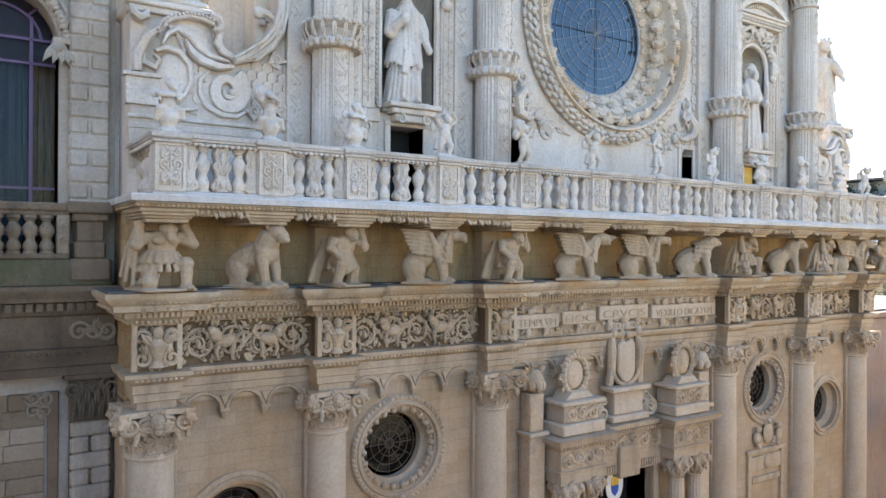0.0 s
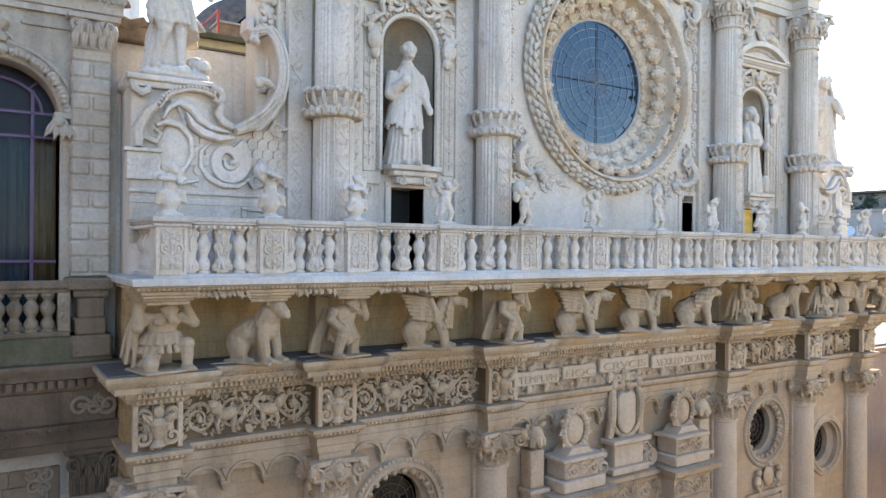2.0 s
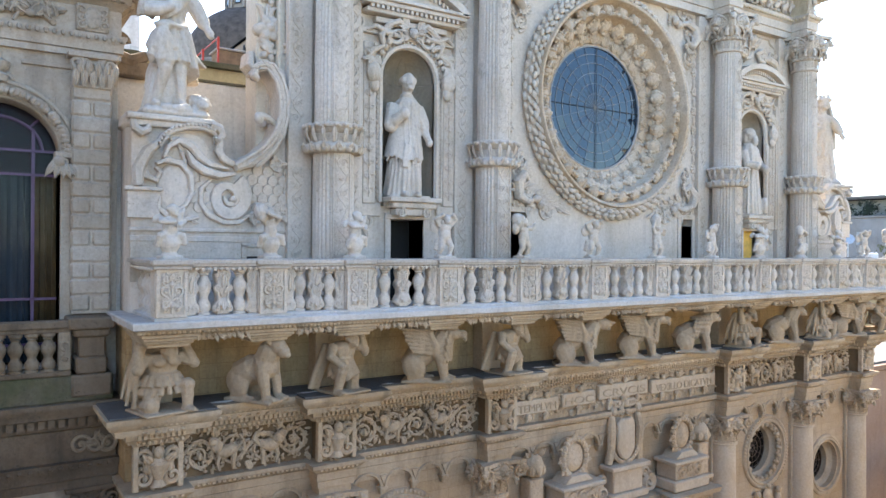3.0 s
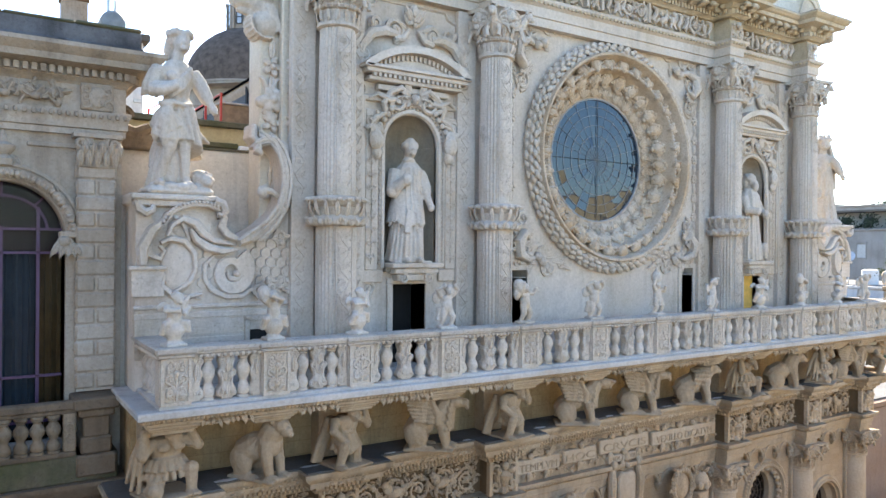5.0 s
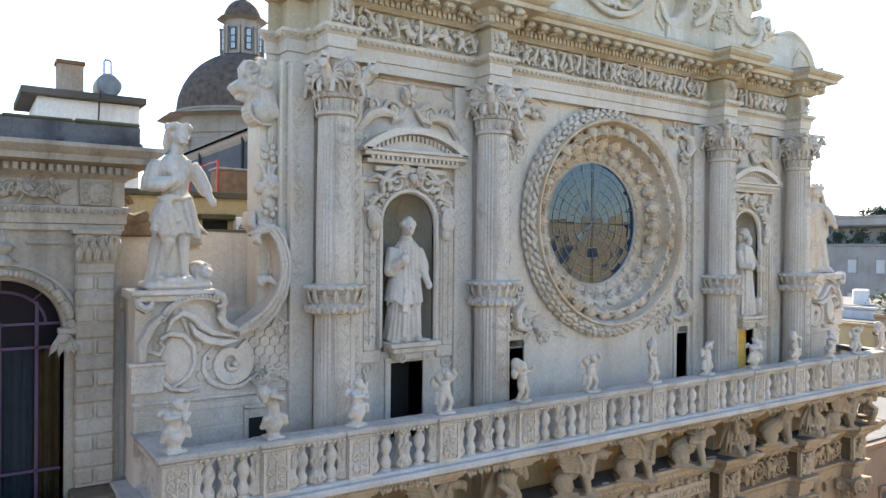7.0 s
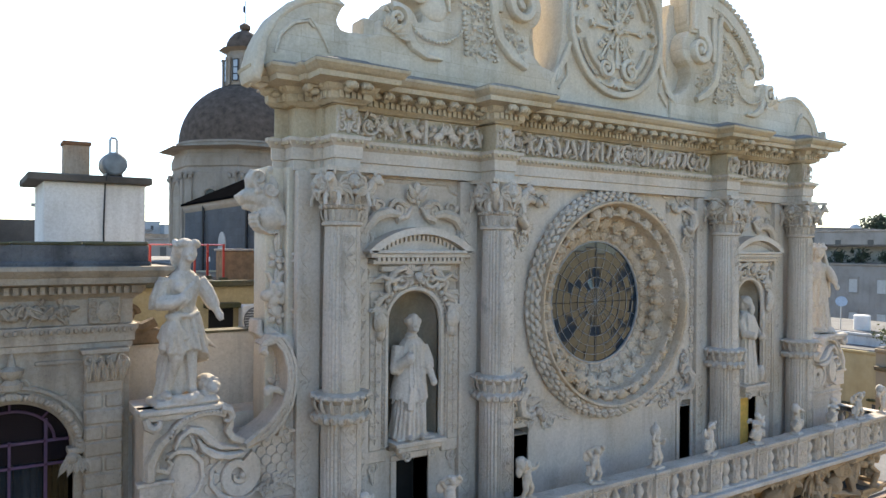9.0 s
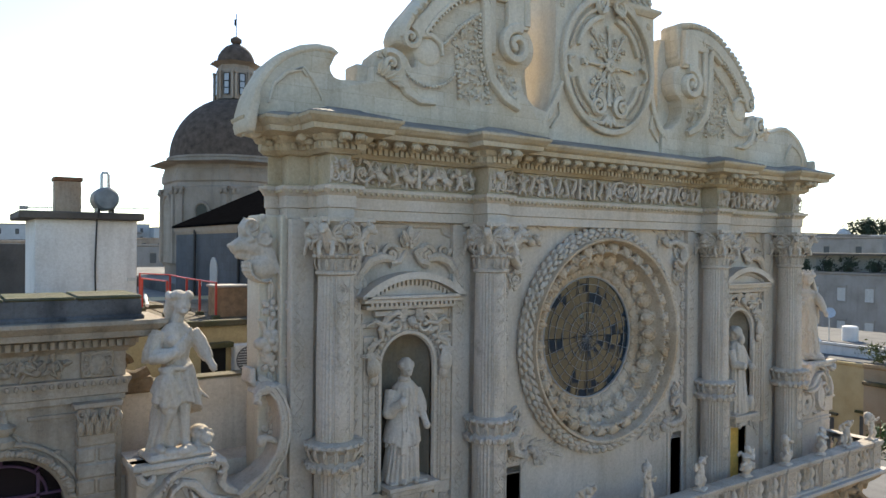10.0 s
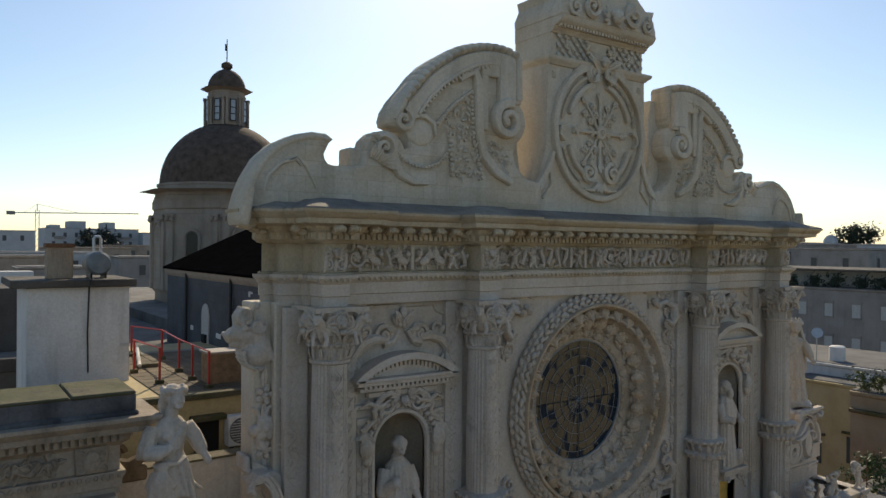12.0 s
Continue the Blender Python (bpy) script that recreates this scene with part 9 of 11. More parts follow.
# little window low in the wing
c = carve("opening_frame")
for xx in (10.25, 10.95):
    c.box(xx - 0.05, xx + 0.05, y - 0.06, y + 0.05, 12.2, 13.25, 0.01)
c.box(10.2, 11.0, y - 0.06, y + 0.05, 13.2, 13.3, 0.01)
for s in (-1, 1):
    v = thing("wing_volute", (s * 11.4, y, 12.2), "carved stone volute with scales and acanthus on the wing wall", "carving", kind="structure")
    for nm, acc, kd in vol:
        part(nm, Acc().join(acc, Matrix.Diagonal((s, 1, 1, 1))), CARVED, v, kind=kd)
    # no real hole: a dark sheet on the wall imitates its depth
    a = Acc()
    a.box(s * 10.6 - 0.28, s * 10.6 + 0.28, y - 0.015, y + 0.02, 12.0, 13.0)
    part("dark_opening", a, DARK, v)

# busts and flowers that stand out on the flanks of the upper wall
for s in (-1, 1):
    f = thing("flank_carving", (s * 10.5, 0.9, 16.8), "carved scroll beasts and flowers down the flank", "carving", kind="structure")
    a = Acc()
    sx = lambda pts: [(s * x, yy, z) for x, yy, z in pts]
    # body swinging out of the wall into a round scaled breast
    strip(a, [(s * x, z) for x, z in ((9.95, 19.3), (10.12, 19.62), (10.3, 19.9), (10.4, 20.15))], [0.12, 0.24, 0.3, 0.26], 0.36, 1.0, 0.1)
    a.ball((s * 10.46, 0.62, 19.74), (0.36, 0.36, 0.34), 16, 12)
    for k in range(9):
        t = -0.35 + 0.27 * k
        a.tube(sx([(10.46 + 0.36 * math.sin(t), 0.3, 19.74 - 0.34 * math.cos(t)), (10.46 + 0.38 * math.sin(t), 0.62, 19.74 - 0.36 * math.cos(t)), (10.46 + 0.34 * math.sin(t), 0.95, 19.74 - 0.33 * math.cos(t))]), 0.035, 6)
    # snout with two lips and a dark mouth between them
    a.tube(sx([(10.5, 0.62, 20.12), (10.8, 0.6, 20.2), (11.02, 0.58, 20.2), (11.18, 0.58, 20.12)]), [0.28, 0.23, 0.17, 0.12], 12)
    a.tube(sx([(10.6, 0.6, 19.95), (10.88, 0.58, 19.98), (11.08, 0.57, 19.98)]), [0.16, 0.1, 0.06], 10)
    for yy in (0.44, 0.76):
        a.ball((s * 11.14, yy + 0.03, 20.2), (0.06, 0.07, 0.06), 8, 6)
        a.ball((s * 10.78, yy - 0.04, 20.34), (0.09, 0.08, 0.08), 8, 6)
    # curled crest and ears
    scroll(a, s * 10.76, 20.62, 0.18, 0.52, 1.6, -90, s, 0.075, 22, 2.2)
    scroll(a, s * 10.5, 20.38, 0.16, 0.4, 1.5, 0, s, 0.07, 20, 1.8)
    a.tube(sx([(10.9, 0.6, 20.4), (10.94, 0.6, 20.6), (10.84, 0.6, 20.82)]), [0.1, 0.09, 0.05], 8)
    a.ball((s * 10.46, 0.6, 20.82), (0.1, 0.16, 0.11), 10, 8)
    a.tube(sx([(10.42, 0.62, 20.1), (10.38, 0.6, 20.5), (10.45, 0.6, 20.8)]), [0.2, 0.16, 0.08], 9)
    for k in range(6):
        a.tube(sx([(10.55 - 0.05 * k, 0.36, 20.25 - 0.03 * k), (10.4 - 0.05 * k, 0.34, 20.02 - 0.07 * k), (10.25 - 0.06 * k, 0.36, 19.7 - 0.08 * k)]), [0.03, 0.045, 0.02], 6)
    # flower on a stalk
    for q in range(6):
        t = q * 1.047
        a.ball((s * (10.3 + 0.17 * math.cos(t)), 0.4, 18.05 + 0.17 * math.sin(t)), (0.13, 0.09, 0.1), 9, 7, rot=(0, -s * math.degrees(t), 0))
    a.ball((s * 10.3, 0.32, 18.05), (0.08, 0.08, 0.08), 9, 7)
    a.ball((s * 10.52, 0.5, 18.0), (0.16, 0.17, 0.14), 12, 9)
    a.tube(sx([(10.4, 0.5, 18.3), (10.5, 0.46, 18.5), (10.62, 0.45, 18.55)]), [0.08, 0.06, 0.03], 7)
    a.tube(sx([(10.3, 0.45, 18.3), (10.22, 0.42, 18.5), (10.08, 0.42, 18.55)]), [0.07, 0.05, 0.03], 7)
    a.tube(sx([(10.45, 0.5, 17.85), (10.3, 0.45, 17.6), (10.2, 0.5, 17.35)]), [0.12, 0.1, 0.05], 8)
    # leaf corbel curling over
    strip(a, [(s * x, z) for x, z in ((10.72, 17.45), (10.66, 17.28), (10.4, 17.16), (10.15, 16.98), (9.98, 16.66), (9.9, 16.3))], [0.07, 0.15, 0.19, 0.2, 0.17, 0.07], 0.4, 0.98, 0.09)
    for k in range(4):
        a.tube(sx([(10.72, 0.42 + 0.15 * k, 17.48), (10.74, 0.4 + 0.15 * k, 17.2), (10.62, 0.42 + 0.15 * k, 17.05), (10.5, 0.45 + 0.15 * k, 17.12)]), [0.07, 0.09, 0.08, 0.04], 7)
    for k in range(3):
        a.tube(sx([(10.6, 0.36, 17.34 - 0.1 * k), (10.3 - 0.04 * k, 0.34, 17.16 - 0.1 * k), (9.98 - 0.04 * k, 0.36, 16.7 - 0.08 * k)]), [0.025, 0.045, 0.02], 6)
    part("bracket_beast", remesh(a, 0.026), STATUE, f, "weathered scrolled beast and flower brackets")
    a = Acc()
    for z in (17.55, 16.0, 18.8):
        rosette(a, s * 10.3, z, 0.26, 0.48, 5)
        rosette(a, s * 9.9, z + 0.05, 0.2, 0.24, 5)
        leaf(a, s * 10.3, z + 0.2, 90, 0.5, 0.14, 0.48)
        leaf(a, s * 10.3, z - 0.2, -90, 0.6, 0.14, 0.48)
    part("flowers", a, CARVED, f)

# plastered wall behind the wing
bw = thing("rear_wing_wall", (-11.5, 2.2, 11.9), "stained grey plaster wall behind the wing", "wall", kind="structure")
a = Acc()
a.box(-13.3, -9.75, 2.1, 2.5, 11.7, 17.05, 0.02)
a.box(-13.3, -9.75, 1.2, 2.1, 11.7, 15.3)
part("wall_face", a, stone("grey_plaster", (0.63, 0.58, 0.51), (0.5, 0.44, 0.36), (0.2, 0.175, 0.14), 0.5, 0.6, 0.4), bw)
a = Acc()
a.box(-13.3, -9.75, 2.05, 2.55, 17.05, 17.1)
part("coping", a, MOSSY, bw)
a = Acc()
a.tube([(-13.3, 1.9, 17.35), (-12.9, 1.9, 17.25), (-12.6, 1.9, 17.4)], [0.18, 0.16, 0.12], 8)
scroll(a, -13.2, 17.6, 0.2, 1.8, 1.5, 0, 1, 0.08)
a.box(-13.3, -12.5, 1.8, 2.1, 16.9, 17.25, 0.04)
part("scroll_end", a, PALACE_DIRTY, bw)

# ---- palace front ----
# pilaster of rusticated blocks, upper storey
blk = Acc()
blk.box(-0.37, 0.37, -0.16, 0.12, 0.0, 0.318, 0.045)
full = blk.mesh("rusticated_block", PALACE)
blk = Acc()
blk.box(-0.18, 0.18, -0.16, 0.12, 0.0, 0.318, 0.045)
halfb = blk.mesh("rusticated_block", PALACE)
up_pil = thing("palace_pilaster", (-13.8, 0.98, 11.9), "rusticated palace pilaster of worn limestone blocks", "pilaster", kind="structure")
z = 11.9
k = 0
while z < 16.2:
    if k % 2:
        piece("rusticated_block", full, up_pil, (-13.8, 0.98, z))
    else:
        piece("rusticated_block", halfb, up_pil, (-13.99, 0.98, z))
        piece("rusticated_block", halfb, up_pil, (-13.61, 0.98, z))
    z += 0.324
    k += 1
a = Acc()
a.box(-14.14, -13.46, 0.86, 1.06, 11.85, 16.4)
part("pilaster_core", a, PALACE, up_pil)


def leaf_capital(x, y, z0, z1, parent, material, w=0.42):
    a = Acc()
    a.box(x - w * 0.85, x + w * 0.85, y - 0.08, y + 0.15, z0, z1, 0.03)
    h = z1 - z0
    for i in range(5):
        xx = x + (i - 2) * w * 0.38
        leaf(a, xx, z0 + 0.02, 90, 0.55 * h, 0.1, y - 0.1, 1.0)
        leaf(a, xx + w * 0.19, z0 + 0.3 * h, 90, 0.5 * h, 0.1, y - 0.12, 1.2)
    for s in (-1, 1):
        scroll(a, x + s * w * 0.7, z1 - 0.28 * h, 0.2 * h, y - 0.12, 1.6, 90, s, 0.05)
        scroll(a, x + s * w * 0.22, z1 - 0.3 * h, 0.14 * h, y - 0.12, 1.6, 90, -s, 0.04)
    a.box(x - w * 1.08, x + w * 1.08, y - 0.2, y + 0.15, z1 - 0.08, z1 + 0.02, 0.015)
    part("capital", a, material, parent, "acanthus capital")


leaf_capital(-13.8, 0.86, 16.34, 17.0, up_pil, PALACE)
# dentils, frieze trophies
d = Acc()
for x in run(-16.5, -13.2, 0.15):
    d.box(x - 0.045, x + 0.045, 0.68, 0.85, 18.14, 18.28)
    d.ball((x, 0.84, 17.39), (0.05, 0.04, 0.06), 6, 4)
for yy in run(1.0, 3.2, 0.15):
    d.box(-13.12, -12.98, yy - 0.045, yy + 0.045, 18.14, 18.28)
part("dentils", d, PALACE_TOP, pal, kind="stuff")
c = Acc()
for x in (-15.05, -16.3):  # flags, drums and shields heaped on their sides
    for k in range(5):
        m = Matrix.Translation((x - 0.45 + 0.24 * k, 0.9, 17.76)) @ pose(0, 0, 0, 0, (-35, 20, -60, 40, -15)[k], 0)
        c.box(-0.14, 0.14, -0.06, 0.04, -0.09, 0.12, 0.04, m=m)
        c.tube([(-0.3, -0.03, 0.0), (0.3, -0.03, 0.02)], 0.03, 6, m=m)
        for j in (-1, 1):
            c.tube([(0.06 * j, -0.07, -0.1), (0.07 * j, -0.09, 0.0), (0.05 * j, -0.07, 0.12)], 0.025, 5, m=m)
    for k in range(4):
        c.ball((x - 0.36 + 0.26 * k, 0.86, 17.68 + 0.1 * (k % 2)), (0.1, 0.07, 0.08), 9, 7)
        leaf(c, x - 0.3 + 0.24 * k, 17.74, 60 + 50 * k, 0.24, 0.07, 0.88, 1.0)
for r in (0, 90):
    c.tube([(-14.55 - 0.2 * math.cos(radians(r + 15)), 0.92, 17.78 - 0.2 * math.sin(radians(r + 15))), (-14.55 + 0.2 * math.cos(radians(r + 15)), 0.92, 17.78 + 0.2 * math.sin(radians(r + 15)))], 0.05, 5)
for dx, dz in ((0.2, 0.05), (-0.2, -0.05), (-0.05, 0.2), (0.05, -0.2)):
    c.ball((-14.55 + dx, 0.92, 17.78 + dz), (0.07, 0.05, 0.07), 6, 5)
c.box(-14.1, -13.5, 0.86, 0.97, 17.5, 18.04, 0.02)
c.ball((-13.8, 0.85, 17.76), (0.17, 0.06, 0.22), 10, 8)
for s in (-1, 1):
    for j in range(3):
        scroll(c, -13.8 + s * 0.2, 17.62 + 0.14 * j, 0.09, 0.85, 1.3, 90 * j, s, 0.03, 14)
part("frieze_carving", c, PALACE_TOP, pal, "trophies, cross and coat of arms on the frieze", kind="stuff")

# arched window with curtains
win = thing("palace_window", (-15.42, 1.3, 10.9), "tall arched window with violet frame and drawn curtains", "window", kind="structure")
cx, sp, R = -15.42, 14.95, 1.08
a = Acc()
for rr, t, yy in ((R + 0.04, 0.06, PY - 0.02), (R + 0.22, 0.05, PY - 0.04)):
    a.tube([(cx + rr * math.cos(radians(q)), yy, sp + rr * math.sin(radians(q))) for q in range(0, 181, 6)], t, 7)
a.slab(arc_pts(cx, sp, R + 0.2, 0, 180, 24) + arc_pts(cx, sp, R + 0.01, 180, 0, 24), PY - 0.05, PY + 0.1)
for s in (-1, 1):
    a.box(cx + s * (R + 0.1) - 0.1, cx + s * (R + 0.1) + 0.1, PY - 0.06, PY + 0.1, 10.8, sp - 0.1, 0.015)
    a.box(cx + s * (R + 0.08) - 0.2, cx + s * (R + 0.08) + 0.16, PY - 0.2, PY + 0.1, sp - 0.02, sp + 0.1, 0.02)
part("surround", a, PALACE, win)
a = Acc()
a.slab(arc_pts(cx, sp, R + 0.34, 0, 180, 28) + arc_pts(cx, sp, R + 0.24, 180, 0, 28), PY - 0.12, PY + 0.05, c=0.03)
for q in run(4, 176, 4.5):
    o = Acc()
    o.ball((0, -0.1, 0.0), (0.055, 0.06, 0.07), 8, 6)
    leaf(o, 0, -0.1, 90 + (25 if int(q) % 2 else -25), 0.24, 0.08, -0.04, 1.2)
    o.ball((0.06, -0.02, 0), (0.05, 0.05, 0.06), 6, 4)
    a.join(o, Matrix.Translation((cx, PY - 0.06, sp)) @ pose(0, 0, 0, 0, 90 - q, 0) @ Matrix.Translation((0, 0, R + 0.13)))
for s in (-1, 1):
    for k in range(5):
        leaf(a, cx + s * (R - 0.06 + 0.05 * k), sp - 0.02 - 0.03 * k, -90 - s * (30 - 14 * k), 0.5 - 0.05 * k, 0.1, PY - 0.16, 1.0)
    a.ball((cx + s * (R - 0.04), PY - 0.18, sp - 0.1), (0.12, 0.12, 0.12), 10, 8)
    for k in range(3):
        leaf(a, cx + s * (0.75 + 0.12 * k), sp + 1.02 - 0.1 * k, 30 + 40 * k, 0.3, 0.08, PY - 0.03, 0.9)
    scroll(a, cx + s * (R + 0.02), sp - 0.1, 0.13, PY - 0.14, 1.5, 90, s, 0.05)
    scroll(a, cx + s * 0.16, sp + R + 0.3, 0.13, PY - 0.05, 1.5, 90, -s, 0.045)
    a.box(cx + s * 0.9 - 0.5, cx + s * 0.9 + 0.5, PY - 0.05, PY + 0.05, 16.72, 16.8, 0.01)
a.lathe([(0.18, 16.3), (0.2, 16.42), (0.1, 16.5), (0.2, 16.6), (0.22, 16.68), (0.08, 16.76), (0.05, 16.9), (0.01, 17.0)], 12, Matrix.Translation((cx, PY - 0.08, 0)))
part("carving", a, PALACE, win, "carved leaves, corbel and crown over the arch", kind="stuff")
a = Acc()
o = arch(cx, R + 0.02, 10.8, sp)
a.add([(x, 1.63, z) for x, z in o], [tuple(range(len(o)))])
pane = part("pane", a, PANE, win, smooth=0)
pane.visible_shadow = False
a = Acc()
for q0, w_ in ((-0.64, 0.03), (0.64, 0.03), (0.0, 0.025)):
    a.box(cx + q0 - w_, cx + q0 + w_, 1.55, 1.62, 10.8, sp + (0.6 if q0 else 0.2))
for z in (11.2, 12.12, 14.62, 15.1):
    a.box(cx - R, cx + R, 1.55, 1.62, z - 0.025, z + 0.025)
a.tube([(cx + 0.8 * math.cos(radians(q)), 1.58, 15.1 + 0.66 * math.sin(radians(q))) for q in range(0, 181, 10)], 0.03, 6)
for q in (45, 90, 135):
    a.tube([(cx + 0.8 * math.cos(radians(q)), 1.58, 15.1 + 0.66 * math.sin(radians(q))), (cx + R * math.cos(radians(q)), 1.58, 15.0 + R * math.sin(radians(q)))], 0.025, 5)
part("window_frame", a, WINE, win)
for x0, x1, mat, nm in ((cx - 0.62, cx + 0.62, CURTAIN, "curtain"), (cx + 0.62, cx + 1.07, DRAPE, "curtain"), (cx - 1.07, cx - 0.62, DRAPE, "curtain")):
    a = Acc()
    n = round((x1 - x0) / 0.035)
    v, f = [], []
    for i in range(n + 1):
        x = x0 + (x1 - x0) * i / n
        yy = 1.75 + 0.04 * math.sin(i * 1.3) + 0.015 * math.sin(i * 2.9)
        v += [(x, yy, 10.85), (x, yy, 14.9)]
    for i in range(n):
        f.append((2 * i, 2 * i + 2, 2 * i + 3, 2 * i + 1))
    a.add(v, f)
    part(nm, a, mat, win, "pleated grey curtain" if mat is CURTAIN else "pleated amber curtain")
a = Acc()
a.slab([(cx - R, 14.66)] + arc_pts(cx, sp, R, 180, 0, 20) + [(cx + R, 14.66)], 1.7, 1.72)
part("valance", a, plain("plum_valance", (0.02, 0.011, 0.014), 0.9), win, "dark plum valance in the arch")
# dark sheet closes the window off as an unlit room
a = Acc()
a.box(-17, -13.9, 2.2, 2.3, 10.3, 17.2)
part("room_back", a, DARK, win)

# palace balcony
pb = thing("palace_balcony", (-15.5, 0.5, 10.2), "mossy stained palace balcony with turned balusters", "balcony")
a = Acc()
a.box(-20, -13.45, 0.3, PY, 10.2, 10.72, 0.03)
part("base_course", a, MOSSY, pb)
a = Acc()
a.box(-20, -14.2, 0.26, 0.52, 11.62, 11.78, 0.03)
a.box(-20, -14.2, 0.3, 0.5, 11.54, 11.63, 0.02)
part("handrail", a, PALACE_DIRTY, pb)
a = Acc()
a.box(-20, -14.2, 0.28, 0.52, 10.72, 10.82, 0.02)
part("plinth", a, PALACE_DIRTY, pb)
a = Acc()
a.box(-14.2, -13.48, 0.22, PY, 10.3, 10.72, 0.04)
a.box(-14.12, -13.56, 0.28, PY, 10.72, 11.05, 0.04)
a.box(-14.08, -13.6, 0.3, PY, 11.05, 11.45, 0.03)
a.box(-14.16, -13.52, 0.24, PY, 11.45, 11.6, 0.03)
a.box(-14.26, -13.44, 0.16, PY, 11.6, 11.82, 0.03)
part("end_pier", a, PALACE_DIRTY, pb, "soot-stained balcony pier")
bal = Acc()
bal.lathe([(r * 1.22, 0.84 * z) for r, z in BALUSTER], 14)
bm = bal.mesh("baluster", PALACE_LOW)
for i in range(12):
    piece("baluster", bm, pb, (-14.58 - 0.27 * i, 0.4, 10.82))
a = Acc()
a.box(-14.42, -14.2, 0.3, 0.5, 10.82, 11.56, 0.02)
scroll(a, -14.3, 11.05, 0.09, 0.28, 1.5, 90, 1, 0.03)
scroll(a, -14.3, 11.3, 0.09, 0.28, 1.5, -90, -1, 0.03)
part("half_pier", a, PALACE_LOW, pb)

# palace lower storey: entablature, pilaster, ashlar
lo = thing("palace_lower_wall", (-15.5, 0.6, 0), "soot-stained palace ground storey with rusticated pilaster", "wall", kind="structure")
a = Acc()
a.sweep([(-20, 0.62), (-13.35, 0.62), (-13.35, 1.2)], [(-0.4, 8.45), (0, 8.45), (0, 8.62), (0.04, 8.64), (0.04, 8.8), (0.1, 8.9), (0.12, 8.98), (0, 9.0), (0, 9.6), (0.06, 9.64), (0.08, 9.72), (0.1, 9.86), (0.3, 9.9), (0.34, 10.0), (0.42, 10.08), (0.45, 10.14), (0.45, 10.2), (-0.4, 10.22)])
part("entablature", a, PALACE_DIRTY, lo)
d = Acc()
for x in run(-17, -13.4, 0.17):
    d.box(x - 0.055, x + 0.055, 0.42, 0.56, 9.72, 9.87)
    d.ball((x, 0.52, 8.9), (0.05, 0.04, 0.04), 6, 4)
part("dentils", d, PALACE_DIRTY, lo, kind="stuff")
c = Acc()
for k, x in enumerate((-14.0, -13.75, -13.5)):
    scroll(c, x, 9.3, 0.18, 0.6, 1.5, 90 * k, (-1) ** k, 0.05)
    leaf(c, x, 9.3, 70 * k, 0.3, 0.09, 0.6)
for k, (x, z) in enumerate(((-14.75, 7.75), (-14.55, 7.95), (-14.75, 8.0), (-14.55, 7.72))):
    scroll(c, x, z, 0.13, 0.98, 1.5, 90 * k, (-1) ** k, 0.04)
    leaf(c, x, z, 80 * k, 0.2, 0.07, 0.98)
part("carving", c, PALACE_LOW, lo, kind="stuff")
leaf_capital(-13.75, 0.8, 7.5, 8.42, lo, PALACE_DIRTY, 0.46)
a = Acc()
a.box(-14.12, -13.36, 0.84, 1.06, 0, 7.55)
a.box(-14.5, -14.3, 0.96, 1.06, 0, 8.1, 0.02)
part("pilaster_core", a, PALACE_DIRTY, lo)
z, k = 7.18, 0
while z > 3.0:
    if k % 2 == 0:
        piece("rusticated_block", full, lo, (-13.75, 0.93, z))
    else:
        piece("rusticated_block", halfb, lo, (-13.94, 0.93, z))
        piece("rusticated_block", halfb, lo, (-13.56, 0.93, z))
    z -= 0.326
    k += 1
rng = random.Random(5)
a = Acc()
a.box(-0.5, 0.5, -0.02, 0.08, 0.0, 0.315, 0.012)
ash = a.mesh("ashlar_block", PALACE_LOW)
z = 8.1
while z > 3.4:
    x = -14.54
    z -= 0.325
    while x > -16.6:
        w_ = rng.uniform(0.38, 0.78)
        piece("ashlar_block", ash, lo, (x - w_ / 2, PY - 0.02 - rng.uniform(0, 0.012), z), 0, (w_ - 0.012, 1, 1))
        x -= w_


# ---- roofs behind the palace ----
box = thing("roof_house", (-13, 9.5, 17.6), "whitewashed roof box with a flat stained slab", "roof house")
a = Acc()
a.box(-14.3, -11.58, 8.2, 11.2, 17.6, 20.92, 0.02)
part("wall", a, WHITEWASH, box)
a = Acc()
a.box(-14.72, -11.42, 7.95, 11.4, 20.92, 21.14, 0.03)
part("roof_slab", a, DARKTOP, box, "blackened roof slab")
a = Acc()
a.tube([(-12.72, 8.17, 18.4), (-12.74, 8.17, 19.6), (-12.7, 8.17, 20.92), (-12.7, 7.92, 21.0), (-12.7, 7.92, 21.18)], 0.022, 6)
part("cable", a, IRON, box)
a = Acc()
a.box(-11.85, -11.62, 8.16, 8.2, 19.1, 19.2)
part("meter_box", a, GALV, box)
chim = thing("chimney", (-13.35, 9.2, 21.14), "square plastered chimney with rusty top on the roof slab", "chimney")
a = Acc()
a.box(-13.72, -13.02, 8.9, 9.5, 21.14, 22.1, 0.03)
part("shaft", a, stone("chimney_plaster", (0.45, 0.38, 0.3), (0.34, 0.21, 0.11), (0.12, 0.07, 0.04), 0.7, 0.8), chim)
a = Acc()
a.box(-13.76, -12.98, 8.86, 9.54, 22.08, 22.2, 0.02)
part("cap", a, plain("rust", (0.16, 0.08, 0.04), 0.85, vary=0.4), chim)
tank = thing("water_tank", (-12.3, 9.3, 21.14), "round grey steel water tank with a pipe loop", "tank")
a = Acc()
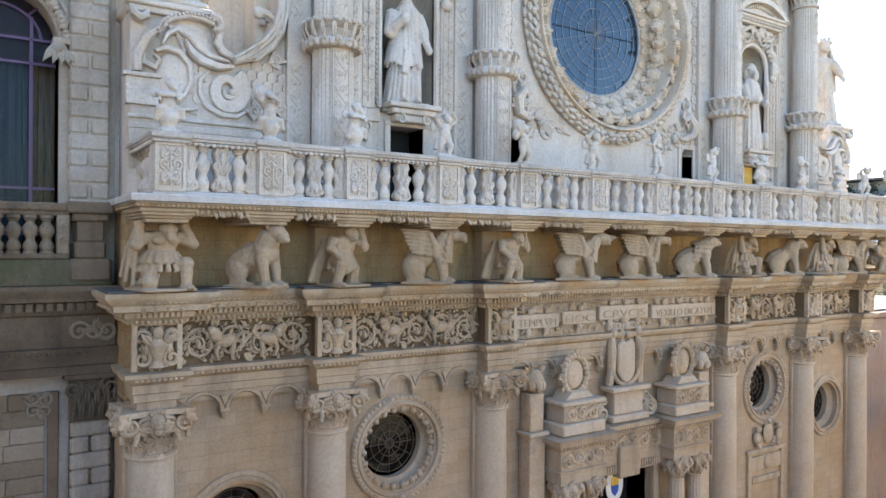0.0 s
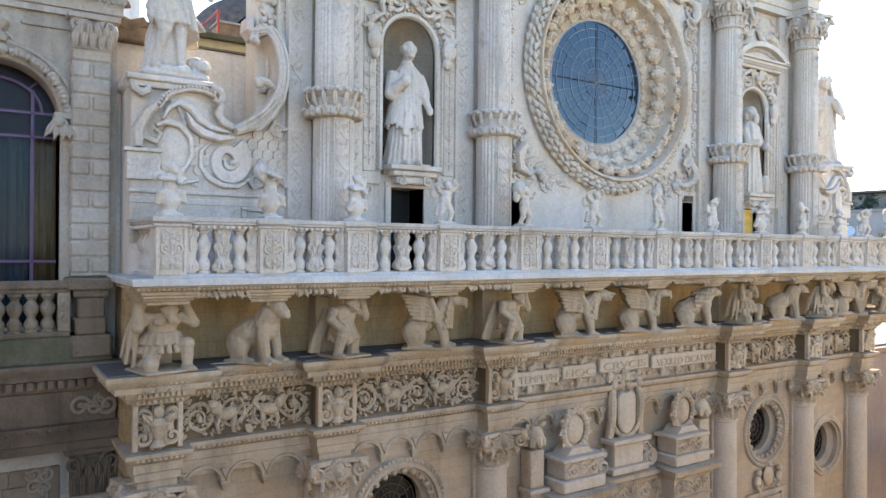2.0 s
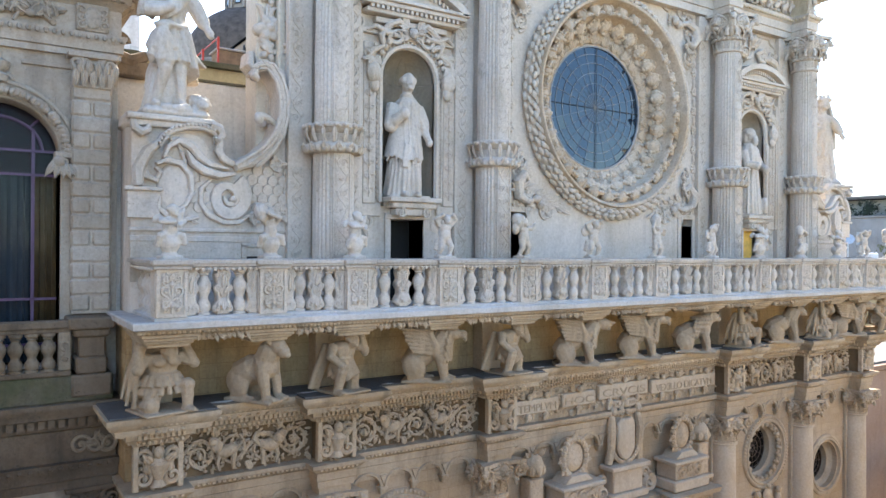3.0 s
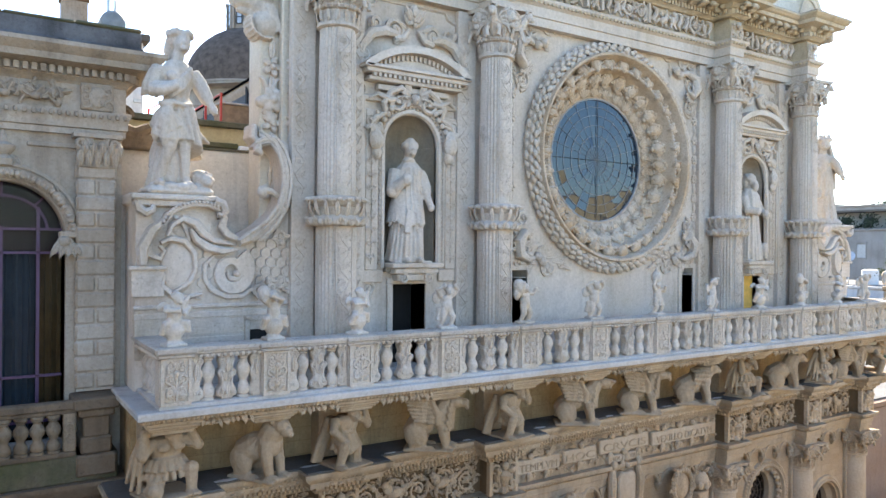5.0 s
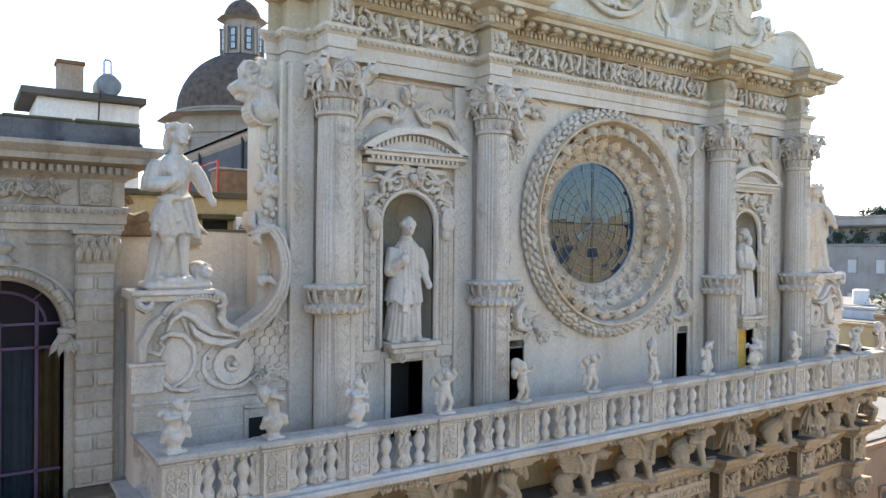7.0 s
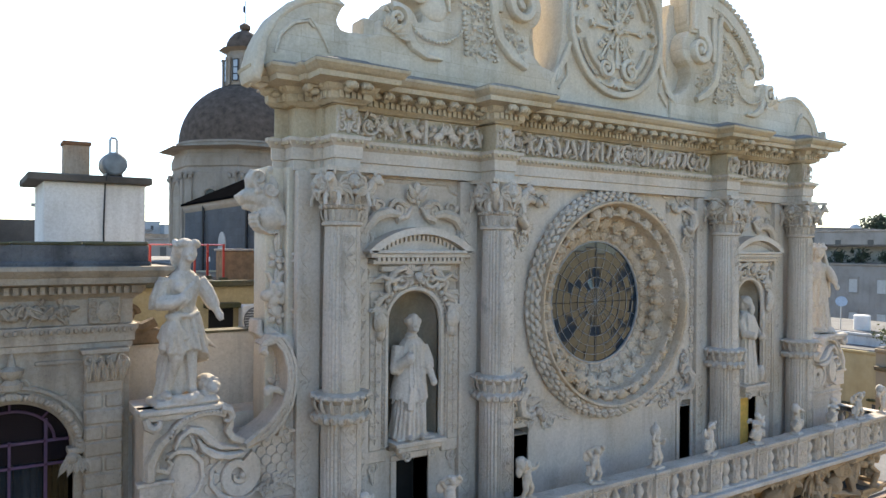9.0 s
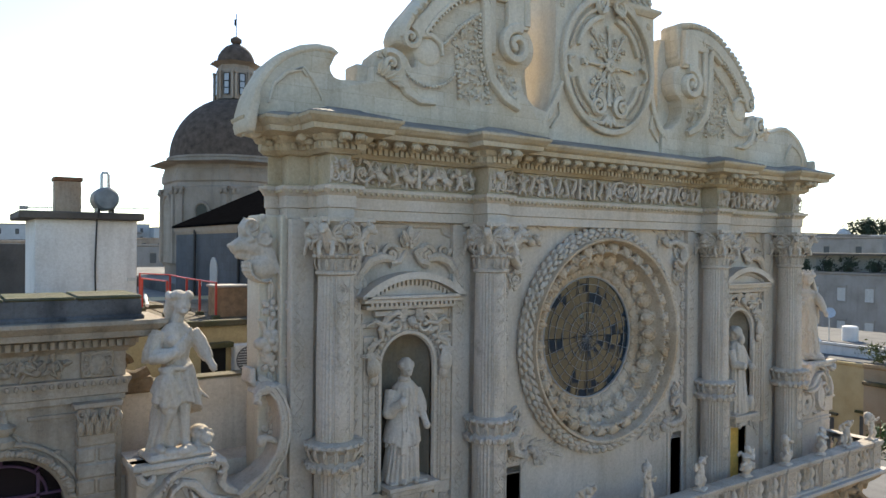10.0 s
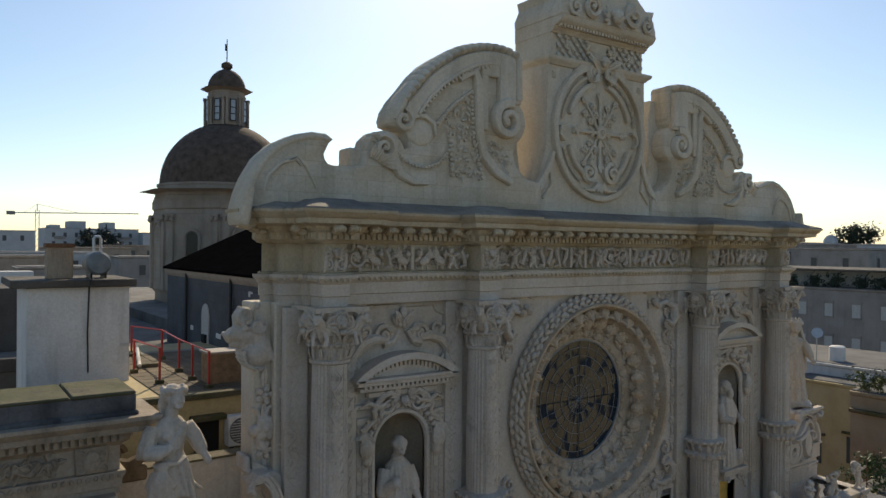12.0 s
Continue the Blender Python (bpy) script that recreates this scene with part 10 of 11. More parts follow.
a.lathe([(0.05, -0.5), (0.3, -0.47), (0.36, -0.4), (0.37, 0.0), (0.36, 0.4), (0.3, 0.47), (0.05, 0.5)], 24, Matrix.Translation((-12.32, 9.3, 21.6)) @ pose(0, 0, 0, 90, 0, 0))
part("drum", a, plain("weathered_steel", (0.17, 0.19, 0.2), 0.6, 0.2, vary=0.25, scale=4), tank)
a = Acc()
a.tube([(-12.42, 9.2, 21.9), (-12.42, 9.2, 22.35), (-12.38, 9.2, 22.42), (-12.26, 9.2, 22.42), (-12.22, 9.2, 22.35), (-12.22, 9.2, 21.9)], 0.045, 7)
part("pipe_loop", a, GALV, tank)
for dx in (-0.2, 0.2):
    a = Acc()
    a.box(-12.32 + dx - 0.03, -12.32 + dx + 0.03, 8.95, 9.65, 21.14, 21.32)
    part("leg", a, IRON, tank)

# low parapet in front of the roof house
a = Acc()
a.box(-24, -13.36, 1.4, 8.1, 17.9, 18.0)
part("roof_deck", a, DARKTOP, pal)

# terrace house with tiles, rails, chimney box and air conditioner
terr = thing("terrace_house", (-9.5, 8, 0), "yellow plastered house with a tiled roof terrace", "house")
a = Acc()
a.box(-13.2, -7.0, 4.6, 16, 0, 18.05)
part("wall", a, YELLOW, terr)
a = Acc()
a.box(-13.2, -7.0, 4.45, 4.75, 18.0, 18.16, 0.02)
part("coping", a, MOSSY, terr, "mossy dark coping")
t_ = Acc()
t_.box(-0.29, 0.29, -0.29, 0.29, 0, 0.02, 0.004)
# tile and grout colours lowered to stand for partial shade on the terrace
tile = t_.mesh("tile", stone("terrace_tile", (0.19, 0.155, 0.105), (0.1, 0.082, 0.058), (0.035, 0.03, 0.024), 0.75, 0.1, each=0.12))
for i in range(7):
    for j in range(14):
        piece("tile", tile, terr, (-11.1 + 0.62 * i, 5.1 + 0.62 * j, 18.06))
a = Acc()
a.box(-11.4, -7.0, 4.75, 14.0, 18.03, 18.062)
part("tile_bed", a, stone("pale_grout", (0.34, 0.31, 0.25), (0.22, 0.2, 0.16), (0.08, 0.07, 0.06), 0.6, 0.1), terr)
a = Acc()
a.box(-10.66, -10.0, 4.55, 4.62, 16.55, 17.4)
part("window_opening", a, DARK, terr)
a = Acc()
a.box(-10.8, -9.85, 4.3, 4.62, 17.42, 17.56, 0.02)
part("window_hood", a, MOSSY, terr)
a = Acc()
a.box(-10.75, -9.9, 4.45, 4.62, 16.45, 16.55, 0.02)
part("window_sill", a, MOSSY, terr)
ac = thing("air_conditioner", (-9.42, 4.4, 16.6), "white air conditioner on a yellow wall", "air conditioner")
a = Acc()
a.box(-9.86, -9.02, 4.22, 4.56, 16.66, 17.5, 0.03)
part("casing", a, AC_WHITE, ac)
a = Acc()
a.lathe([(0.36, 0.0), (0.36, 0.02), (0.33, 0.025)], 28, axis_y(-9.46, 4.22, 17.08))
part("fan_grille", a, plain("grille_grey", (0.14, 0.14, 0.14), 0.5), ac)
for k in range(9):
    a = Acc()
    hw = 0.34 * math.sqrt(max(0.05, 1 - ((k - 4) / 4.6) ** 2))
    a.box(-9.46 - hw, -9.46 + hw, 4.185, 4.2, 16.8 + 0.07 * k - 0.008, 16.8 + 0.07 * k + 0.008)
    part("slat", a, AC_WHITE, ac)
for dx in (-0.3, 0.3):
    a = Acc()
    a.box(-9.44 + dx - 0.03, -9.44 + dx + 0.03, 4.2, 4.62, 16.6, 16.66)
    part("bracket", a, IRON, ac)
rail = thing("red_railing", (-10.3, 8.5, 18.06), "red painted steel railing round the roof terrace", "railing")
posts = [(-9.98, 5.55), (-9.95, 8.75), (-9.75, 11.7), (-10.98, 7.0), (-11.2, 9.3), (-10.4, 13.5), (-10.0, 7.1)]
for x, yy in posts:
    a = Acc()
    a.box(x - 0.03, x + 0.03, yy - 0.03, yy + 0.03, 18.06, 19.15)
    part("post", a, RED_PAINT, rail)
    a = Acc()
    a.box(x - 0.11, x + 0.11, yy - 0.11, yy + 0.11, 18.06, 18.2, 0.02)
    part("foot", a, MOSSY, rail)
for p, q in (((-9.98, 5.55), (-9.95, 8.75)), ((-9.95, 8.75), (-9.75, 11.7)), ((-10.98, 7.0), (-11.2, 9.3)), ((-9.75, 11.7), (-10.4, 13.5))):
    for z in (19.13,):
        a = Acc()
        a.tube([(*p, z), (*q, z)], 0.025, 6)
        part("rail_bar", a, RED_PAINT, rail)
bb = thing("brick_box", (-9.3, 6.4, 18.06), "square brown rendered box on the terrace", "box")
a = Acc()
a.box(-9.8, -8.75, 6.1, 6.9, 18.06, 18.95, 0.02)
part("body", a, plain("brown_render", (0.26, 0.17, 0.1), 0.85, vary=0.25, bump=0.3), bb)
a = Acc()
a.box(-9.86, -8.7, 6.05, 6.95, 18.95, 19.02, 0.02)
part("lid", a, plain("grey_lid", (0.35, 0.31, 0.27), 0.8), bb)
pipe = thing("roof_pipe", (-10.5, 12, 18.06), "white pipe lying along the terrace edge", "pipe")
a = Acc()
a.tube([(-10.9, 9.9, 18.2), (-10.2, 13.5, 18.3)], 0.06, 8)
part("tube", a, WHITEWASH, pipe)
for yy in (10.2, 13.0):
    a = Acc()
    a.box(-10.95, -10.2, yy - 0.1, yy + 0.1, 18.06, 18.2)
    part("support", a, MOSSY, pipe)

# ---- nave side, roof and dome ----
nave = thing("nave", (-3, 16, 0), "nave wall and lean-to roof with shade put into their colour", "wall", kind="structure")
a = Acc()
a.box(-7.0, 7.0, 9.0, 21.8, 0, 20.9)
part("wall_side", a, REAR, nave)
a = Acc()
a.sweep([(-7.0, 21.8), (-7.0, 9.0)], [(-0.3, 20.7), (0.0, 20.7), (0.08, 20.8), (0.14, 20.92), (0.14, 21.05), (-0.3, 21.1)])
part("eaves_course", a, DRUM, nave, "stained eaves course")
a = Acc()
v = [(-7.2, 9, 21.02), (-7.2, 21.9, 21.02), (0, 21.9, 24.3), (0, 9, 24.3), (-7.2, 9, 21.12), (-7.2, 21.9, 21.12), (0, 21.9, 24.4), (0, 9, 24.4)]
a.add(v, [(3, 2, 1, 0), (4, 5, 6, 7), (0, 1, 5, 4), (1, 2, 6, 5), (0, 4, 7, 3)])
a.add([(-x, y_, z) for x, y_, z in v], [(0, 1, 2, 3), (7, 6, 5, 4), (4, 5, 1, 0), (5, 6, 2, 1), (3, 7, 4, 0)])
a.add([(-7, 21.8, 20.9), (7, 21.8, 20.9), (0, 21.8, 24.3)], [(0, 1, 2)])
# tiles coloured near black to stand for a slope out of the sun
part("lean_to_roof", a, plain("shade_dark_tiles", (0.005, 0.0048, 0.005), 1.0, vary=0.4, scale=3, bump=0.4, gloss=0.0), nave)
a = Acc()
a.slab([(-0.5, 17.2)] + arc_pts(0, 19.2, 0.5, 180, 0, 12) + [(0.5, 17.2)], 0, 0.08, m=Matrix.Translation((-7.04, 15.6, 0)) @ pose(0, 0, 0, 0, 0, -90))
part("blind_arch", a, stone("pale_plaster_patch", (0.5, 0.49, 0.48), (0.4, 0.39, 0.38), (0.2, 0.19, 0.18), 0.3, 0.3), nave, "pale plastered arch")
a = Acc()
a.slab([(-0.25, 16.5), (-0.25, 18.4), (0.25, 18.4), (0.25, 16.5)], -0.03, 0.06, m=Matrix.Translation((-7.1, 15.6, 0)) @ pose(0, 0, 0, 0, 0, -90))
part("slit_window", a, DARK, nave)
a = Acc()
for yy in (12.2, 18.2):
    a.tube([(-7.1, yy, 14), (-7.1, yy, 20.9)], 0.06, 8)
part("downpipe", a, IRON, nave)
for i in range(14):
    a = Acc()
    yy, z = 10 + (i * 3.7) % 11, 16.5 + (i * 1.9) % 3.8
    a.box(-7.02, -6.95, yy - 0.09, yy + 0.09, z, z + 0.2)
    part("putlog_hole", a, WHITEWASH, nave)
low = thing("apse_roofs", (-8, 28, 0), "flat pale roofs beside the dome", "roof", kind="structure")
a = Acc()
a.box(-16, -5.7, 16, 60, 0, 17.4)
a.box(-5.7, 12, 21.8, 60, 0, 18.0)
part("flat_roof", a, stone("roof_screed", (0.2, 0.185, 0.165), (0.1, 0.092, 0.085), (0.06, 0.056, 0.052), 0.6, 0.2), low)
a = Acc()
for p in ((-15.8, -6.0, 15.9, 16.2, 17.4, 17.9), (-15.8, -5.9, 40, 40.4, 17.4, 18.6), (-12.5, -9, 30, 33, 17.4, 19.4), (-15, -13.2, 22, 26, 17.4, 20.2)):
    a.box(*p, 0.03)
part("parapet", a, DARKTOP, low)
a = Acc()
a.box(-12.9, -10.6, 44, 46, 17.4, 20.2, 0.03)
a.box(-8.2, -6.6, 36, 39, 17.4, 18.8, 0.03)
a.box(-10.4, -9.4, 24.5, 26, 17.4, 18.9, 0.03)
part("roof_hut", a, WHITEWASH, low)

DX, DY = 2.1, 40.5
dome = thing("church_dome", (DX, DY, 17), "brown tiled dome on an octagonal brick drum with lantern", "dome")
at = Matrix.Translation((DX, DY, 0))
o8 = [(5.42 * math.cos(radians(22.5 + 45 * k)), 5.42 * math.sin(radians(22.5 + 45 * k))) for k in range(8)]
a = Acc()
a.sweep([(DX + x, DY + yy) for x, yy in reversed(o8)], [(-1, 15), (0.25, 15), (0.25, 18.6), (0.1, 18.8), (0, 18.9), (0, 24.4), (0.08, 24.45), (0.13, 24.6), (0.13, 24.75), (0.02, 24.85), (0.02, 25.4), (0.07, 25.42), (0.08, 25.58), (0.13, 25.6), (0.14, 25.76), (0.19, 25.8), (0.2, 26.0), (0.02, 26.12), (-0.9, 26.15)], closed=True)
part("drum", a, DRUM, dome)
for k in range(8):
    ang = 45 * k
    m = at @ pose(0, 0, 0, 0, 0, ang) @ Matrix.Translation((0, -5.02, 0))
    a = Acc()
    if k % 2 == 0:
        a.slab(arch(0, 1.1, 19.4, 22.7), -0.05, 0.02, m=m)
        part("blind_panel", a, stone("drum_infill", (0.36, 0.32, 0.27), (0.28, 0.24, 0.2), (0.13, 0.11, 0.1), 0.4, 0.3, joints=(0.5, 0.25, 0)), dome, "brick infill panel") if k == 0 else part("blind_panel", a, bpy.data.materials["drum_infill"], dome)
    else:
        a.slab(arch(0, 0.45, 19.6, 22.9), -0.04, 0.02, m=m)
        part("window", a, DULL_GLASS, dome, "tall dark drum window")
    a = Acc()
    ww = 1.2 if k % 2 == 0 else 0.55
    pts = arch(0, ww, 19.3, 22.7)
    a.tube([(x, -0.05, z) for x, z in pts], 0.12, 6, m=m)
    part("arch_moulding", a, DRUM, dome)
    for s in (-1, 1):
        a = Acc()
        a.box(s * 1.7 - 0.26, s * 1.7 + 0.26, -0.16, 0.05, 18.9, 24.0, 0.03, m=m)
        a.box(s * 1.7 - 0.36, s * 1.7 + 0.36, -0.24, 0.05, 24.2, 24.4, 0.03, m=m)
        for j in (-1, 1):
            a.ball((s * 1.7 + j * 0.18, -0.2, 24.05), (0.16, 0.14, 0.2), 8, 6, m=m)
        part("pilaster", a, DRUM, dome)
a = Acc()
a.lathe([(4.95, 26.05), (4.97, 26.5), (5.03, 26.56), (5.03, 26.7), (4.7, 26.74)], 64, at, caps=False)
part("parapet_ring", a, DRUM, dome)
a = Acc()
a.lathe([(4.85 * math.cos(radians(t)), 26.65 + 4.95 * math.sin(radians(t))) for t in range(0, 70, 5)] + [(1.5, 31.35)], 64, at)
part("dome_shell", a, TERRACOTTA, dome)
a = Acc()
a.sweep([(DX + 1.56 * math.cos(radians(-22.5 - 45 * k)), DY + 1.56 * math.sin(radians(-22.5 - 45 * k))) for k in range(8)], [(-0.4, 31.0), (0.2, 31.0), (0.2, 31.35), (0.05, 31.4), (0.05, 33.5), (0.1, 33.52), (0.1, 33.72), (0.16, 33.76), (0.17, 34.02), (-0.05, 34.12), (-0.4, 34.2)], closed=True)
part("lantern", a, DRUM, dome)
for k in range(8):
    m = at @ pose(0, 0, 0, 0, 0, 45 * k) @ Matrix.Translation((0, -1.49, 0))
    a = Acc()
    a.box(-0.2, 0.2, -0.03, 0.03, 31.7, 33.3, m=m)
    b = Acc()
    for s in (-1, 1):
        b.box(s * 0.5 - 0.09, s * 0.5 + 0.09, -0.12, 0.05, 31.35, 33.5, 0.02, m=m)
        b.box(s * 0.5 - 0.13, s * 0.5 + 0.13, -0.16, 0.05, 33.3, 33.5, 0.02, m=m)
    part("pilaster", b, DRUM, dome)
    lw = part("lantern_window", a, plain("lantern_glass", (0.35, 0.38, 0.42), 0.2) if k == 0 else bpy.data.materials["lantern_glass"], dome)
    for z in (31.7, 32.2, 32.7, 33.3):
        a = Acc()
        a.box(-0.22, 0.22, -0.05, 0.0, z - 0.035, z + 0.035, m=m)
        part("glazing_bar", a, IRON, lw)
    for s in (-1, 1):
        a = Acc()
        a.box(s * 0.21 - 0.03, s * 0.21 + 0.03, -0.05, 0.0, 31.7, 33.3, m=m)
        part("glazing_bar", a, IRON, lw)
a = Acc()
a.lathe([(1.45 * math.cos(radians(t)), 34.15 + 1.7 * math.sin(radians(t))) for t in range(0, 80, 8)] + [(0.25, 35.86), (0.42, 36.0), (0.42, 36.25), (0.2, 36.42), (0.04, 36.45)], 32, at)
part("lantern_cap", a, TERRACOTTA, dome)
a = Acc()
a.tube([(DX, DY, 36.4), (DX, DY, 38.2)], 0.04, 5)
a.box(DX - 0.16, DX + 0.02, DY - 0.02, DY + 0.02, 37.3, 37.8)
part("vane", a, IRON, dome)


# ---- town beyond ----
def leafage(name, at, size, n, seed, label, colour=(0.05, 0.08, 0.03), leaf_size=0.2, trunk=True):
    """A small tree or shrub: a tapered trunk with limbs and many loose leaves."""
    rng = random.Random(seed)
    ob = thing(name, at, label, "tree" if trunk else "plant")
    X, Y, Z = at
    if trunk:
        a = Acc()
        a.tube([(X, Y, Z), (X + 0.03 * size, Y, Z + 0.4 * size), (X, Y, Z + 0.75 * size)], [0.06 * size, 0.045 * size, 0.02 * size], 8)
        for k in range(6):
            t = k * 1.05
            a.tube([(X, Y, Z + (0.35 + 0.06 * k) * size), (X + 0.3 * size * math.cos(t), Y + 0.3 * size * math.sin(t), Z + (0.6 + 0.06 * k) * size)], [0.025 * size, 0.008 * size], 6)
        part("trunk", a, plain("bark", (0.1, 0.07, 0.05), 0.9) if "bark" not in bpy.data.materials else bpy.data.materials["bark"], ob)
    clumps = [(rng.gauss(0, 0.28) * size, rng.gauss(0, 0.28) * size, (rng.uniform(0.45, 1.0) if trunk else rng.uniform(0.1, 0.8)) * size, rng.uniform(0.1, 0.24) * size) for _ in range(22)]
    v, f = [], []
    for i in range(n):
        cx, cy, cz, r = clumps[rng.randrange(len(clumps))]
        c = np.array((X + cx + rng.gauss(0, 0.6) * r, Y + cy + rng.gauss(0, 0.6) * r, Z + cz + rng.gauss(0, 0.6) * r))
        u = np.array([rng.gauss(0, 1) for _ in range(3)])
        u /= np.linalg.norm(u)
        w_ = np.cross(u, [rng.gauss(0, 1) for _ in range(3)])
        w_ /= np.linalg.norm(w_) + 1e-9
        s = leaf_size * rng.uniform(0.6, 1.3)
        k = len(v)
        v += [c - u * s, c + w_ * s * 0.4, c + u * s, c - w_ * s * 0.4]
        f.append((k, k + 1, k + 2, k + 3))
    a = Acc()
    a.add(v, f)
    nm = "leaves_%d_%d" % (round(colour[0] * 1000), round(colour[1] * 1000))
    mat = bpy.data.materials.get(nm) or plain(nm, colour, 0.6, vary=0.35, scale=2)
    part("crown", a, mat, ob, kind="stuff", smooth=0)
    return ob


def block(name, x0, x1, y0, y1, z1, material, label, rows=0, spacing=3.2, faces="wn", z0=4.0, storey=3.2, shutter=None):
    """A house: walls, parapet and windows with frames on the faces named (w: -x, s: -y, n: +y)."""
    ob = thing(name, ((x0 + x1) / 2, (y0 + y1) / 2, 0), label, "building")
    a = Acc()
    a.box(x0, x1, y0, y1, 0, z1)
    part("wall", a, material, ob)
    a = Acc()
    a.sweep([(x0, y1), (x0, y0), (x1, y0), (x1, y1)], [(-0.2, z1 - 0.3), (0.0, z1 - 0.3), (0.15, z1 - 0.2), (0.2, z1), (-0.2, z1 + 0.05)])
    part("cornice", a, material, ob)
    a = Acc()
    a.box(x0 + 0.05, x1 - 0.05, y0 + 0.05, y1, z1 + 0.03, z1 + 0.1)
    part("roof", a, ROOFTOP, ob)
    glassm = shutter or PANE_DARK
    for r in range(rows):
        z = z0 + r * storey
        for fc in faces:
            if fc == "w":
                spots = [(x0, yy, -90) for yy in run(y0 + 1, y1 - 1, spacing)]
            elif fc == "s":
                spots = [(x, y0, 0) for x in run(x0 + 1, x1 - 1, spacing)]
            else:
                spots = [(x, y1, 180) for x in run(x0 + 1, x1 - 1, spacing)]
            for x, yy, rz in spots:
                m = Matrix.Translation((x, yy, z)) @ pose(0, 0, 0, 0, 0, rz)
                a = Acc()
                a.box(-0.5, 0.5, -0.03, 0.08, 0, 1.6, m=m)
                wd = part("window", a, glassm, ob)
                a = Acc()
                a.box(-0.68, 0.68, -0.14, 0.04, 1.75, 1.92, m=m)
                a.box(-0.62, 0.62, -0.12, 0.04, -0.12, 0.0, m=m)
                for s in (-1, 1):
                    a.box(s * 0.56 - 0.06, s * 0.56 + 0.06, -0.07, 0.04, 0, 1.75, m=m)
                part("frame", a, material, wd)
    return ob


ROOFTOP = stone("roof_felt", (0.17, 0.165, 0.16), (0.1, 0.098, 0.096), (0.05, 0.05, 0.05), 0.5, 0.1, 0.3)
PANE_DARK = plain("shaded_window", (0.06, 0.065, 0.07), 0.3)
SHUTTER = plain("pale_shutter", (0.42, 0.42, 0.41), 0.6)
GREYHOUSE = stone("grey_house", (0.3, 0.285, 0.27), (0.23, 0.215, 0.2), (0.12, 0.11, 0.1), 0.3, 0.3)
CREAM = stone("cream_plaster", (0.34, 0.275, 0.195), (0.27, 0.205, 0.135), (0.18, 0.14, 0.1), 0.25, 0.3)
# distance haze put into the pale bluish wall colour of far houses
HAZE_TINT = stone("far_house", (0.44, 0.46, 0.48), (0.37, 0.39, 0.41), (0.26, 0.27, 0.28), 0.2, 0.2)

# long building past the church with shuttered windows and a set-back top floor
longb = block("long_building", 75, 90, 5, 60, 17.5, GREYHOUSE, "long grey building with rows of shuttered windows", 3, 3.4, "w", 5.8, 4.1, SHUTTER)
a = Acc()
a.box(78, 90, 5, 60, 17.5, 19.6)
part("top_floor", a, stone("top_floor_plaster", (0.62, 0.6, 0.55), (0.54, 0.5, 0.45), (0.3, 0.28, 0.25), 0.2, 0.3), longb)
a = Acc()
a.box(75.5, 90, 5, 60, 19.6, 19.85)
part("roof_slab", a, DARKTOP, longb)
for yy in run(20, 40, 3.4):
    a = Acc()
    a.box(77.9, 78.02, yy - 0.6, yy + 0.6, 17.55, 19.3)
    part("window", a, SHUTTER, longb)
    a = Acc()
    a.tube([(75.2, yy + 1.6, 17.5), (75.2, yy + 1.6, 19.0), (76.2, yy + 1.6, 19.55)], 0.05, 5)
    part("awning_arm", a, IRON, longb)
for i, yy in enumerate((22.5, 25.0, 27.5, 30.5, 33.0, 36.0)):
    leafage("terrace_shrub", (75.6, yy, 17.5), 1.6 if i % 3 else 2.0, 700, 90 + i, "dark green potted shrub on the terrace edge", (0.035, 0.05, 0.03), 0.16, False)
for i, (x, yy, s, h) in enumerate(((110, 42, 16, 22.5), (125, 30, 14, 21.8), (120, 58, 20, 23.4), (150, 60, 24, 23.6), (170, 40, 26, 22.6), (140, 80, 26, 24.0), (190, 95, 30, 24.4), (200, 70, 26, 23.0))):
    block("far_house", x, x + s, yy, yy + s * 0.8, h, HAZE_TINT if i > 2 else GREYHOUSE, "flat-roofed house in the hazy distance", 1, 4.5, "ws", h - 3.2)
leafage("far_tree", (212, 92, 20), 8.5, 2600, 4, "dark tree above the far roofs", (0.03, 0.045, 0.025), 0.5)
a = Acc()
a.lathe([(2.0, 22.0), (2.0, 25.4), (1.2, 26.6), (0.2, 27.0)], 12, Matrix.Translation((205, 96, 0)))
a.box(202, 208, 93, 99, 15, 22.2)
solid("far_turret", a, HAZE_TINT, "small domed turret among the far roofs", "tower")

# courtyard houses past the church
yel = block("yellow_house", 49, 60, 12, 21, 10.4, YELLOW, "yellow house with dark doors seen over the balcony", 0)
for yy, z in ((18.7, 3.0), (15.6, 3.6)):
    a = Acc()
    a.box(48.95, 49.05, yy - 0.45, yy + 0.45, z, z + 2.3)
    part("door", a, PANE_DARK, yel)
    a = Acc()
    a.box(48.7, 49.05, yy - 0.8, yy + 0.8, z + 2.55, z + 2.75, 0.03)
    part("door_hood", a, MOSSY, yel)
whi = block("white_roof_house", 52, 64, 14, 30, 11.6, WHITEWASH, "low whitewashed house with flat roof", 0)
a = Acc()
a.slab([(21.0, 11.6), (24.6, 11.6), (22.8, 13.6)], 0, 0.4, m=Matrix.Translation((52, 0, 0)) @ pose(0, 0, 0, 0, 0, 90))
part("gable_end", a, WHITEWASH, whi)
a = Acc()
a.lathe([(0.7, 11.6), (0.7, 13.0), (0.55, 13.1)], 16, Matrix.Translation((54, 19.4, 0)))
part("cistern", a, WHITEWASH, whi)
dish = thing("satellite_dish", (52.5, 20.6, 11.65), "grey satellite dish on a mast above the roofs", "dish")
a = Acc()
a.tube([(52.5, 20.6, 11.6), (52.5, 20.6, 14.4)], 0.05, 6)
part("mast", a, GALV, dish)
a = Acc()
